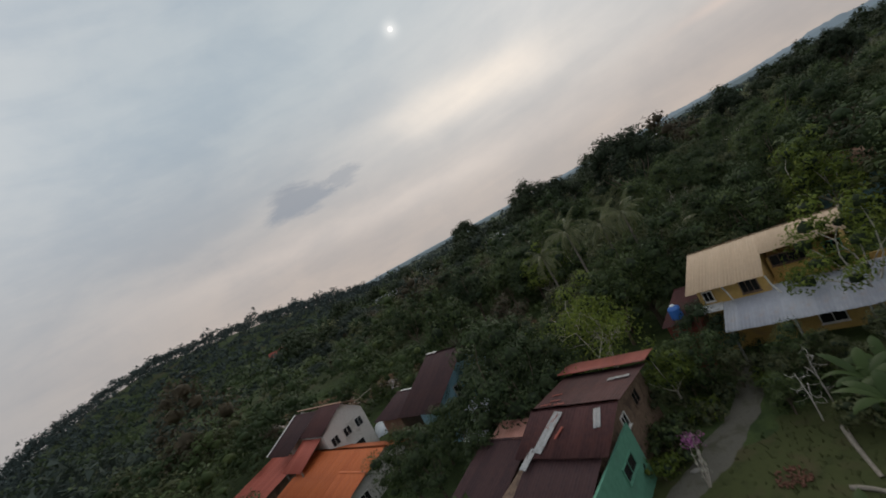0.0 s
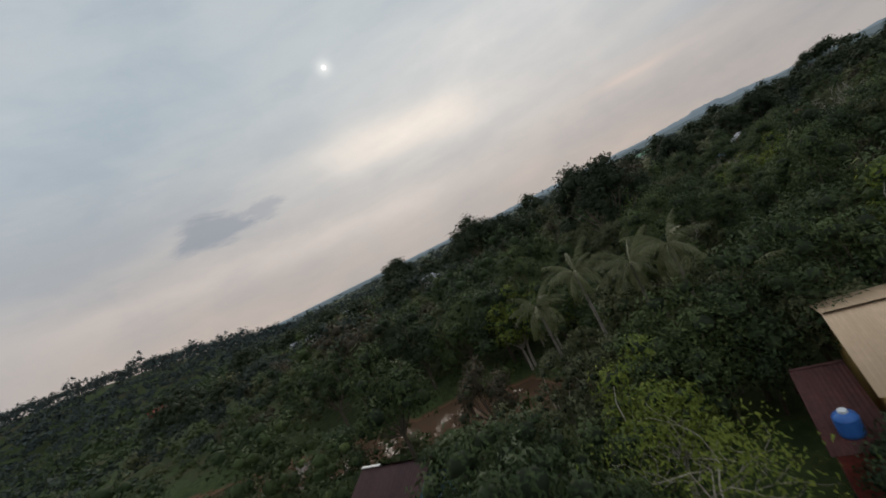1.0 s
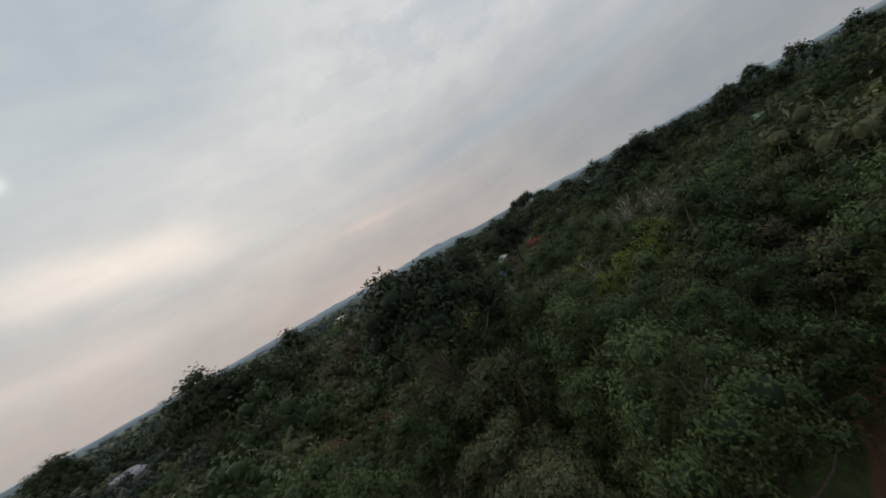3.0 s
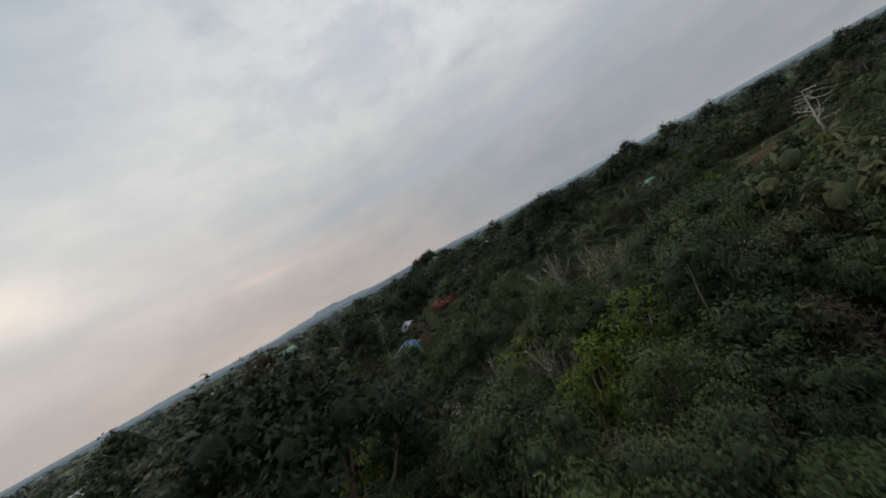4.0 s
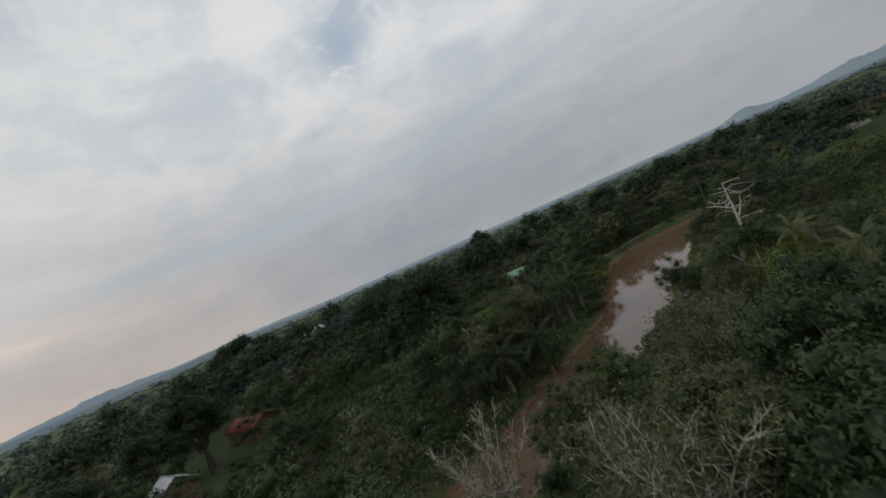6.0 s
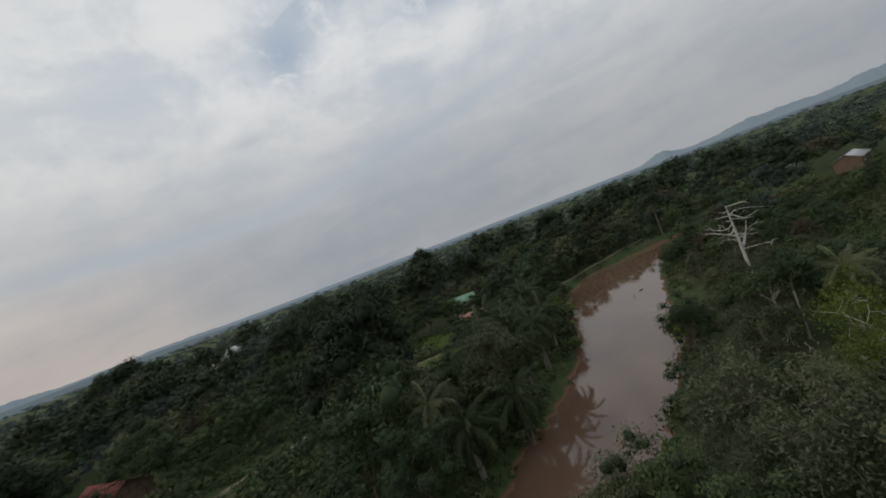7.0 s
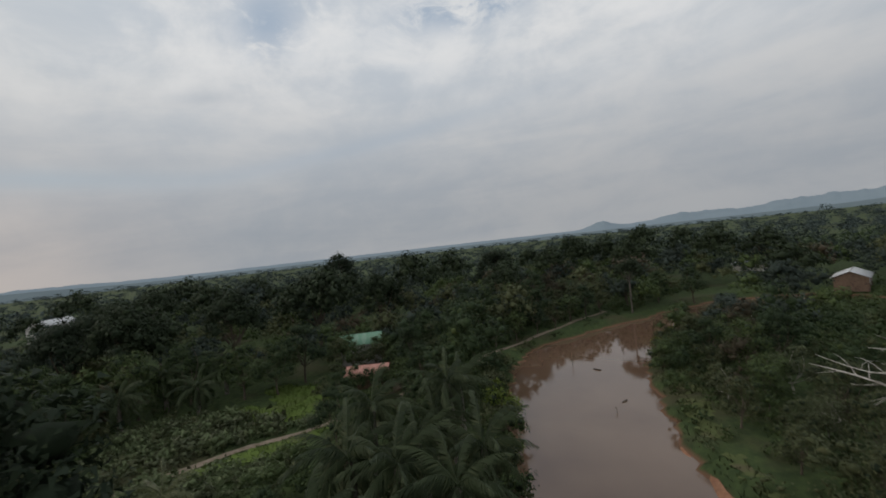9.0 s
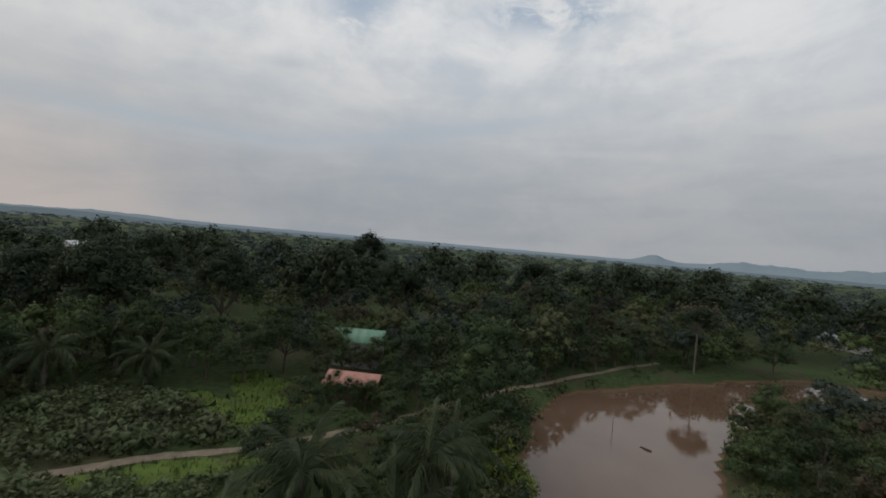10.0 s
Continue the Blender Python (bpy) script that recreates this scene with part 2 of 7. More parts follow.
ROOF_PINK = mottled("roof_faded_red", (0.42, 0.20, 0.16), (0.52, 0.27, 0.22), 1.6, 0.6, (0.30, 0.16, 0.12), 0.8, 0.004)
WALL_WHITE = mottled("wall_white", (0.48, 0.46, 0.45), (0.58, 0.56, 0.54), 3.0, 0.85, (0.36, 0.34, 0.31), 0.5, 0.006)
WALL_YELLOW = mottled("wall_yellow", (0.52, 0.34, 0.11), (0.60, 0.40, 0.14), 3.0, 0.85, (0.40, 0.27, 0.12), 0.5, 0.006)
WALL_GREEN = mottled("wall_green", (0.084, 0.238, 0.168), (0.112, 0.294, 0.21), 3.0, 0.8, (0.10, 0.24, 0.18), 0.7, 0.006)
WALL_BLUE = mottled("wall_blue", (0.24, 0.46, 0.60), (0.32, 0.54, 0.66), 3.0, 0.8, (0.2, 0.35, 0.42), 0.7, 0.006)
WALL_WOOD = mottled("wall_wood", (0.13, 0.085, 0.06), (0.22, 0.15, 0.105), 5.0, 0.85, (0.08, 0.05, 0.04), 0.9, 0.006)
WALL_RED = mottled("wall_red", (0.20, 0.045, 0.040), (0.28, 0.065, 0.05), 4.0, 0.8, (0.12, 0.04, 0.035), 0.8, 0.006)
CONCRETE = mottled("concrete", (0.26, 0.25, 0.235), (0.36, 0.35, 0.33), 2.5, 0.9, (0.2, 0.19, 0.17), 0.5, 0.01)
TIMBER = mottled("timber_grey", (0.17, 0.15, 0.13), (0.28, 0.25, 0.21), 7.0, 0.85, None, 1, 0.006)
PAINT_WHITE = mottled("paint_white", (0.62, 0.61, 0.59), (0.74, 0.73, 0.71), 4.0, 0.6, (0.5, 0.48, 0.45), 1.2, 0.003)
DARK_ROOM = mottled("window_dark", (0.012, 0.012, 0.014), (0.022, 0.022, 0.024), 3.0, 0.15)
TANK_BLUE = mottled("tank_blue", (0.028, 0.12, 0.4), (0.04, 0.16, 0.464), 3.0, 0.4, (0.08, 0.2, 0.45), 1.2, 0.002)
TARP = mottled("tarp_pale", (0.50, 0.55, 0.60), (0.66, 0.69, 0.71), 2.5, 0.5, (0.30, 0.42, 0.52), 0.8, 0.02)
DIRT = mottled("dirt_track", (0.20, 0.155, 0.115), (0.29, 0.235, 0.18), 1.6, 0.95, (0.13, 0.11, 0.07), 0.35, 0.03)
GRAVEL = mottled("gravel_drive", (0.080, 0.076, 0.062), (0.112, 0.106, 0.088), 6.0, 0.95, (0.060, 0.060, 0.038), 0.7, 0.02)
CLAY = mottled("clay_bank", (0.26, 0.125, 0.070), (0.36, 0.19, 0.11), 1.8, 0.9, (0.20, 0.10, 0.06), 0.5, 0.05)
MEADOW = mottled("meadow_grass", (0.070, 0.108, 0.025), (0.105, 0.152, 0.034), 0.9, 0.95, (0.10, 0.115, 0.045), 0.2, 0.08, spec=0.15)
BANK = mottled("bank_grass", (0.062, 0.080, 0.030), (0.098, 0.115, 0.044), 0.9, 0.95, (0.11, 0.095, 0.055), 0.25, 0.08, spec=0.15)
LAWN_GREEN = mottled("lawn_grass", (0.036, 0.045, 0.018), (0.058, 0.068, 0.026), 1.6, 0.95, (0.075, 0.065, 0.035), 0.5, 0.05, spec=0.15)
# Horizon leaves, paler and bluer still: distance haze painted as colour.
HORIZON_WOOD_HAZED = foliage("leaf_horizon_hazed", (0.043, 0.061, 0.06), (0.06, 0.079, 0.076), (0.065, 0.082, 0.077), 0.0, 0.95)
# The pale blue of aerial haze is put into the hills' base colours.
HILL_NEAR_HAZED = mottled("low_hills_hazed", (0.150, 0.190, 0.208), (0.165, 0.205, 0.222), 0.02, 1.0, None, 1, 1.0, spec=0.0)
HILL_FAR_HAZED = mottled("mountains_hazed", (0.22, 0.275, 0.315), (0.24, 0.295, 0.335), 0.006, 1.0, None, 1, 1.0, spec=0.0)


def ground_build(n):
    place = n.add("ShaderNodeTexCoord").outputs["Object"]
    wide, fine = n.noise(place, 0.05, 5), n.noise(place, 0.9, 6, 0.65)
    colour = n.mix(n.span(fine, 0.3, 0.7), (0.030, 0.048, 0.018), (0.062, 0.088, 0.030))
    colour = n.mix(n.span(wide, 0.52, 0.66, 0.0, 0.6), colour, (0.075, 0.060, 0.036))
    parts = n.add("ShaderNodeSeparateXYZ")
    n.link(place, parts.inputs[0])
    mud = n.span(n.math("MULTIPLY_ADD", fine, 0.5, parts.outputs[2]), 0.75, 0.3)
    colour = n.mix(mud, colour, n.mix(fine, (0.125, 0.066, 0.040), (0.19, 0.108, 0.066)))
    return surface(n, colour, 0.95, 0.0, fine, 0.12, 0.2)


def water_build(n):
    place = n.add("ShaderNodeTexCoord").outputs["Object"]
    murk = n.mix(n.span(n.noise(place, 0.05, 4), 0.35, 0.65), (0.125, 0.076, 0.050), (0.150, 0.094, 0.063))
    ripple = n.noise(place, 0.8, 3)
    return surface(n, murk, 0.045, 0.0, ripple, 0.006, 0.5)


GROUND, WATER = material("ground_soil_grass", ground_build), material("river_muddy", water_build)


# ---- mesh tools ----
def fast_mesh(name, verts, groups, mats, soft=False, normals=None):
    """A mesh from arrays: groups of (faces, material slot), each group with faces of one size."""
    me = bpy.data.meshes.new(name)
    verts = np.asarray(verts, np.float32)
    groups = [(np.asarray(f, np.int32), m) for f, m in groups if len(f)]
    loops = np.concatenate([f.ravel() for f, _ in groups])
    totals = np.concatenate([np.full(len(f), f.shape[1], np.int32) for f, _ in groups])
    slots = np.concatenate([np.full(len(f), m, np.int32) for f, m in groups])
    me.vertices.add(len(verts))
    me.vertices.foreach_set("co", verts.ravel())
    me.loops.add(len(loops))
    me.loops.foreach_set("vertex_index", loops)
    me.polygons.add(len(totals))
    me.polygons.foreach_set("loop_start", np.concatenate(([0], np.cumsum(totals)[:-1])).astype(np.int32))
    me.polygons.foreach_set("material_index", slots)
    for mat in mats:
        me.materials.append(mat)
    if soft:
        me.polygons.foreach_set("use_smooth", np.ones(len(totals), bool))
    me.update(calc_edges=True)
    if normals is not None:
        me.normals_split_custom_set_from_vertices(np.asarray(normals, np.float32))
    return me


def part(name, mesh, parent, label=""):
    """Links a mesh as one object under a thing or a part."""
    ob = new(name, mesh)
    ob.parent = parent
    if label:
        tagged(ob, label)
    return ob


def box_mesh(name, size, centre, mat, bevel=0.0):
    bm = bmesh.new()
    bmesh.ops.create_cube(bm, size=1.0)
    bmesh.ops.scale(bm, vec=size, verts=bm.verts)
    bmesh.ops.translate(bm, vec=centre, verts=bm.verts)
    if bevel:
        bmesh.ops.bevel(bm, geom=bm.edges, offset=bevel, segments=1, affect="EDGES")
    me = bpy.data.meshes.new(name)
    bm.to_mesh(me)
    bm.free()
    me.materials.append(mat)
    return me


def tube(path, radii, sides=6):
    """Verts and quads of a tube along a path, with a closed end."""
    path = np.asarray(path, float)
    step = np.gradient(path, axis=0)
    step /= np.linalg.norm(step, axis=1)[:, None] + 1e-9
    aside = np.cross(step, (0.31, 0.87, 0.12))
    aside /= np.linalg.norm(aside, axis=1)[:, None] + 1e-9
    over = np.cross(step, aside)
    turn = np.arange(sides) * 2 * np.pi / sides
    ring = np.cos(turn)[None, :, None] * aside[:, None, :] + np.sin(turn)[None, :, None] * over[:, None, :]
    verts = (path[:, None, :] + ring * np.asarray(radii)[:, None, None]).reshape(-1, 3)
    i, j = np.meshgrid(np.arange(len(path) - 1), np.arange(sides), indexing="ij")
    a, b = i * sides + j, i * sides + (j + 1) % sides
    return verts, np.stack([a, b, b + sides, a + sides], -1).reshape(-1, 4)


def joined(pieces):
    """Joins (verts, faces) pieces whose faces have one size."""
    verts, faces, at = [], [], 0
    for v, f in pieces:
        verts.append(v)
        faces.append(np.asarray(f) + at)
        at += len(v)
    return np.concatenate(verts), np.concatenate(faces)


def ico(level):
    bm = bmesh.new()
    bmesh.ops.create_icosphere(bm, subdivisions=level, radius=1.0)
    v = np.array([p.co[:] for p in bm.verts])
    f = np.array([[p.index for p in face.verts] for face in bm.faces])
    bm.free()
    return v, f


ICO1 = ico(1)
OCTA = (np.array([(1, 0, 0), (-1, 0, 0), (0, 1, 0), (0, -1, 0), (0, 0, 1), (0, 0, -1.0)]), np.array([(0, 2, 4), (2, 1, 4), (1, 3, 4), (3, 0, 4), (2, 0, 5), (1, 2, 5), (3, 1, 5), (0, 3, 5)]))


def unit(a):
    return a / (np.linalg.norm(a, axis=-1, keepdims=True) + 1e-9)


def leaves(rng, at, facing, length, width, loose=0.7):
    """Pointed leaves, one triangle each, hanging a little, at the points given."""
    count = len(at)
    normal = unit(facing + rng.normal(0, loose, (count, 3)) + (0, 0, 0.35))
    along = unit(np.cross(normal, rng.normal(0, 1, (count, 3))))
    side = np.cross(normal, along)
    size = (rng.uniform(0.6, 1.4, count) * length)[:, None]
    broad = size * width
    sag = np.array((0, 0, -0.2)) * size
    base = at - along * size * 0.4
    verts = np.stack([base + side * broad * 0.5, at + along * size * 0.6 + sag, base - side * broad * 0.5], 1)
    under = np.einsum("ij,ij->i", np.cross(verts[:, 1] - verts[:, 0], verts[:, 2] - verts[:, 0]), facing) < 0
    verts[under] = verts[under][:, ::-1]
    verts = verts.reshape(-1, 3)
    return verts, np.arange(count * 3).reshape(-1, 3)


def crown_arrays(rng, puffs, per_area, length, width=0.5, core=ICO1, core_size=0.72, flat=0.85, loose=0.7):
    """Leaf clumps round a set of balls: leaves, and an uneven dense inside."""
    lv, cv, ln, cn = [], [], [], []
    for centre, r in puffs:
        count = max(5, int(per_area * r * r))
        d = unit(rng.normal(0, 1, (count, 3)) + (0, 0, 0.35))
        lump = 1 + 0.22 * np.sin(d[:, :1] * 5.1 + centre[0] * 3) * np.sin(d[:, 1:2] * 4.7 + centre[1] * 2) + 0.12 * np.sin(d[:, 2:] * 9 + centre[2])
        at = np.asarray(centre) + d * (r * lump * rng.uniform(0.66, 1.14, (count, 1))) * (1, 1, flat)
        lv.append(leaves(rng, at, d, length, width, loose))
        ln.append(np.repeat(unit(d * (1, 1, 0.9) + rng.normal(0, 0.28, d.shape) + (0, 0, 0.15)), 3, 0))
        if core is not None:
            v = core[0] * (r * core_size * rng.uniform(0.7, 1.1, (len(core[0]), 1))) * (1, 1, flat) + centre
            cv.append((v, core[1]))
            cn.append(unit(core[0]))
    verts, tris = joined(lv + cv)
    return verts, tris, np.concatenate(ln + cn)


def puff_set(rng, count, radius, base, top, r_lo, r_hi, dome=0.0):
    """Balls spread through a crown that is round (dome 0) or umbrella-like (dome 1)."""
    out = []
    for i in range(count):
        turn, far = i * 2.4 + rng.uniform(-0.5, 0.5), math.sqrt((i + 0.5) / count)
        rad = far * radius * rng.uniform(0.7, 1.15)
        lift = math.sqrt(max(0.0, 1 - far * far * 0.92))
        level = rng.uniform(0.25, 1.0) if dome < 0.5 else rng.uniform(0.7, 1.0)
        z = base + (top - base) * (lift * level * (1 - 0.15 * dome) + 0.06)
        out.append(((rad * math.cos(turn), rad * math.sin(turn), z), rng.uniform(r_lo, r_hi)))
    return out


def limb(rng, a, b, r0, r1, bend=0.12, steps=4):
    a, b = np.asarray(a, float), np.asarray(b, float)
    t = np.linspace(0, 1, steps + 1)[:, None]
    wave = rng.normal(0, bend * np.linalg.norm(b - a), 3) * np.sin(t * np.pi)
    return a + (b - a) * t + wave, np.linspace(r0, r1, steps + 1)


def branching(rng, height, spread, fork, levels, r0, kids=3, sides=5):
    """A bare branching frame: tubes, and the tips of its twigs."""
    pieces, tips = [], []

    def grow(a, way, length, r, level):
        b = a + way * length
        path, radii = limb(rng, a, b, r, r * 0.6, 0.07, 4 if level == 0 else 2)
        pieces.append(tube(path, radii, sides if level < 2 else 3))
        if level >= levels:
            tips.append(b)
            return
        for k in range(kids + (level == 0)):
            start = path[-1] if k else path[-2]
            out = unit(rng.normal(0, 1, 3) * (1, 1, 0.45) + way * (1.0 - spread) + np.array((0, 0, 0.25)))
            grow(start, out, length * rng.uniform(0.5, 0.8), r * 0.55, level + 1)

    grow(np.zeros(3), unit(np.array((rng.normal(0, 0.08), rng.normal(0, 0.08), 1.0))), height * fork, r0, 0)
    return pieces, np.array(tips)


# ---- plan of the place ----
def segment_distance(x, y, line):
    """Distance from points to a polyline of (x, y, half width), less the half width there."""
    best = np.full(np.shape(x), 1e9)
    for (ax, ay, aw), (bx, by, bw) in zip(line[:-1], line[1:]):
        dx, dy = bx - ax, by - ay
        t = np.clip(((x - ax) * dx + (y - ay) * dy) / (dx * dx + dy * dy), 0, 1)
        best = np.minimum(best, np.hypot(x - ax - t * dx, y - ay - t * dy) - (aw + (bw - aw) * t))
    return best


RIVER = [(36, 150, 3), (48, 132, 3), (64, 120, 3), (80, 113, 3.2), (94, 107, 3.6), (103, 100, 4.4), (110, 92.5, 5.4), (117, 84.5, 6.2), (128, 76, 7), (137, 68, 6.6), (145, 61.3, 7.6), (160, 52.2, 8.4), (172.5, 48, 9.2),
         (187, 41, 11), (198, 34.5, 12), (207, 26.5, 12), (213.5, 13.5, 10), (218, -2, 8.5), (222.5, -16, 7), (227, -35, 6), (218, -58, 4),
         (195, -62, 2.2), (182, -49, 2.4), (174, -40, 4.2), (162, -27, 4.8), (151, -13, 4.6), (140, -3, 3.6), (125, 0, 4), (105, -14, 4), (97, -40, 4.4), (90, -138, 4.4)]
STREAM = [(-160, 150, 5), (-70, 112, 5), (-28, 91, 4.8), (-8, 80.5, 4.2), (2, 77, 4.0), (8.6, 71.6, 3.9), (13, 66, 2.8), (20, 62.5, 1.8), (26.5, 60.5, 2.2), (31, 59.3, 2.7), (36, 59.4, 1.6), (47, 60, 0.8)]
DRIVE = [(3.0, 22.0, 0.7), (7.2, 25.1, 0.95), (9.6, 26.5, 1.1), (12.2, 28.2, 1.15), (14.3, 29.6, 1.0), (15.8, 31.2, 0.8), (18, 34, 0.7)]
TRACK = [(150, 136, 0.8), (166, 121, 0.85), (177, 111.5, 0.85), (185, 103.8, 0.85), (188.4, 95.5, 0.85), (191.6, 86, 0.8), (195.5, 76, 0.75), (204, 61.5, 0.75), (214.5, 46.5, 0.75), (219, 39, 0.75), (227.5, 22, 0.75), (239, 0, 0.75)]
# clear ground: x, y, radius
CLEAR = [(182.4, 102.6, 11.13), (174.4, 111.9, 8.653), (190.6, 93.2, 9.899), (196.1, 85.4, 8.662), (198.4, 97.6, 9.854), (189.0, 107.0, 9.844), (199.2, 108.7, 7.357), (181.5, 91.5, 7.454), (37.7, 104.4, 5.007), (11, 26, 5), (14, 22, 6), (169.7, 35.1, 3.113), (159.1, 41.2, 3.095), (119.3, 49.0, 7.875), (124.5, 39.9, 4.864), (143.8, 13.7, 5.465), (196.6, 75.4, 5.57), (207.7, 77.2, 4.924), (90.0, 116.3, 6.402), (83.5, 107.9, 4.292), (148.6, 146.7, 9.032), (4.2, 68.0, 5.011), (-0.8, 77.1, 4.012), (7.4, 79.2, 2.003), (101.6, 70.5, 7.211), (109.4, 79.1, 6.07), (94.6, 81.7, 3.997), (110.0, 65.3, 8.5)]
CLEAR += [(187.9, -37.9, 6), (171, -14, 7), (180, -27, 6), (196, -46, 6), (205, -55, 7), (94.5, 88.2, 6), (85.5, 78.2, 5), (89.5, 83.5, 5), (82, 85.5, 4), (131, 39.8, 4), (151, 4.8, 6), (114, 137.5, 8), (108, 131.5, 7), (102, 126, 6), (96, 120.5, 5), (120, 144, 3), (205, 88, 8), (213, 88, 6), (188, 90, 5), (209.5, 73.5, 5), (226, 73.5, 5), (175, 157, 9), (166, 149, 3.5), (217, -68, 6), (271, -95, 6), (118.9, 59.7, 7.346), (128.6, 53.8, 6.16), (150.8, 71.5, 9.929), (166.8, 70.1, 8.824), (177.5, 65.4, 7.515), (187.0, 62.3, 4.981), (212.1, 41.2, 3.691), (216.3, 29.0, 3.677), (221.8, 17.6, 3.679), (226.2, 5.5, 3.667), (133.6, 113.6, 6.916), (147.0, 118.1, 7.022), (143.2, 106.6, 5.893), (152.9, 129.3, 6.968), (-43.9, 262.2, 12), (-31.0, 296.2, 13.01), (-110.9, 238.6, 9.024), (23.8, 235.8, 7.982), (117.4, 210.5, 8.356), (134.7, 148.3, 4.533), (334.2, 212.9, 10.54), (185.2, -27.5, 5.495), (93.5, 290.5, 9.164), (291.1, 405.5, 15.17), (223.1, 416.8, 12.5)]
# footprints in the village grid: along, across (low, high)
GRID_TURN = -40.5
UX, UY = math.cos(radians(GRID_TURN)), math.sin(radians(GRID_TURN))
FOOT = [(-14, 4, 34, 50), (-25, -11, 13, 33), (-46, -31, 26, 42), (-68, -46, 15, 36), (-31, -25, 27, 34)]


def water_distance(x, y):
    return np.minimum(segment_distance(x, y, RIVER), segment_distance(x, y, STREAM))


def ground_height(x, y):
    x, y = np.asarray(x, float), np.asarray(y, float)
    z = 1.5 + 0.35 * np.sin(x * 0.11 + 1.3) * np.sin(y * 0.093) + 0.18 * np.sin(x * 0.37 + y * 0.21) * np.sin(y * 0.33 - x * 0.12)
    z = z + 37 * np.exp(-(((x + 262) / 105) ** 2 + ((y - 335) / 85) ** 2)) + 22 * np.exp(-(((x + 165) / 80) ** 2 + ((y - 420) / 90) ** 2))
    z = z + 5 * np.exp(-(((x + 330) / 90) ** 2 + ((y - 255) / 80) ** 2))
    cut = water_distance(x, y)
    wobble = 0.9 * np.sin(x * 0.43 + 0.6) * np.sin(y * 0.37) + 0.5 * np.sin(x * 1.1 + y * 0.8)
    s = np.clip((cut + wobble * 0.8 + 0.7) / 3.2, 0, 1)
    return -1.2 + (z + 1.2) * s * s * (3 - 2 * s)


def height_at(x, y):
    return float(ground_height(np.array([x]), np.array([y]))[0])


def stretch(lo, hi, step, reach):
    """Even steps between lo and hi, then ever longer ones out to the reach."""
    mid, out, d, at = list(np.arange(lo, hi + step, step)), [], step, 0.0
    while at < reach:
        d *= 1.16
        at += d
        out.append(at)
    return np.array([lo - o for o in reversed(out)] + mid + [mid[-1] + o for o in out])


def build_ground():
    xs, ys = stretch(-60, 250, 2.4, 4600), stretch(-50, 165, 2.4, 4600)
    gx, gy = np.meshgrid(xs, ys, indexing="ij")
    gz = ground_height(gx, gy)
    verts = np.stack([gx, gy, gz], -1).reshape(-1, 3)
    i, j = np.meshgrid(np.arange(len(xs) - 1), np.arange(len(ys) - 1), indexing="ij")
    a = i * len(ys) + j
    quads = np.stack([a, a + len(ys), a + len(ys) + 1, a + 1], -1).reshape(-1, 4)
    me = fast_mesh("ground", verts, [(quads, 0)], [GROUND], True)
    tagged(new("ground", me), "dark green forest floor with patches of brown soil", "ground", kind="structure")
    v = [(-400, -200, 0), (460, -200, 0), (460, 400, 0), (-400, 400, 0)]
    tagged(new("water", fast_mesh("water", v, [([[0, 1, 2, 3]], 0)], [WATER])), "smooth muddy brown river water between overgrown banks", "river", kind="structure")


def ribbon(name, line, mat, label, category, lift=0.05, step=0.8):
    """A strip of worn ground laid on the terrain."""
    rng = np.random.default_rng(5)
    pts = []
    for (ax, ay, aw), (bx, by, bw) in zip(line[:-1], line[1:]):
        count = max(2, int(math.hypot(bx - ax, by - ay) / step))
        pts += [(ax + (bx - ax) * k / count, ay + (by - ay) * k / count, aw + (bw - aw) * k / count) for k in range(count)]
    pts = np.array(pts + [line[-1]])
    smooth = pts.copy()
    for _ in range(8):
        smooth[1:-1] = (smooth[:-2] + 2 * smooth[1:-1] + smooth[2:]) / 4
    way = unit(np.gradient(smooth[:, :2], axis=0))
    side = np.stack([-way[:, 1], way[:, 0]], -1)
    rows = []
    for k in np.linspace(-1, 1, 7):
        edge = smooth[:, 2:3] * k * (1 + 0.12 * rng.normal(0, 1, (len(smooth), 1)) * abs(k))
        xy = smooth[:, :2] + side * edge
        rows.append(np.column_stack([xy, ground_height(xy[:, 0], xy[:, 1]) + lift * (1.3 - abs(k) ** 3 * 1.1)]))
    verts = np.stack(rows, 1).reshape(-1, 3)
    i, j = np.meshgrid(np.arange(len(smooth) - 1), np.arange(6), indexing="ij")
    a = i * 7 + j
    me = fast_mesh(name, verts, [(np.stack([a, a + 1, a + 8, a + 7], -1).reshape(-1, 4), 0)], [mat])
    return tagged(new(name, me), label, category, kind="structure")


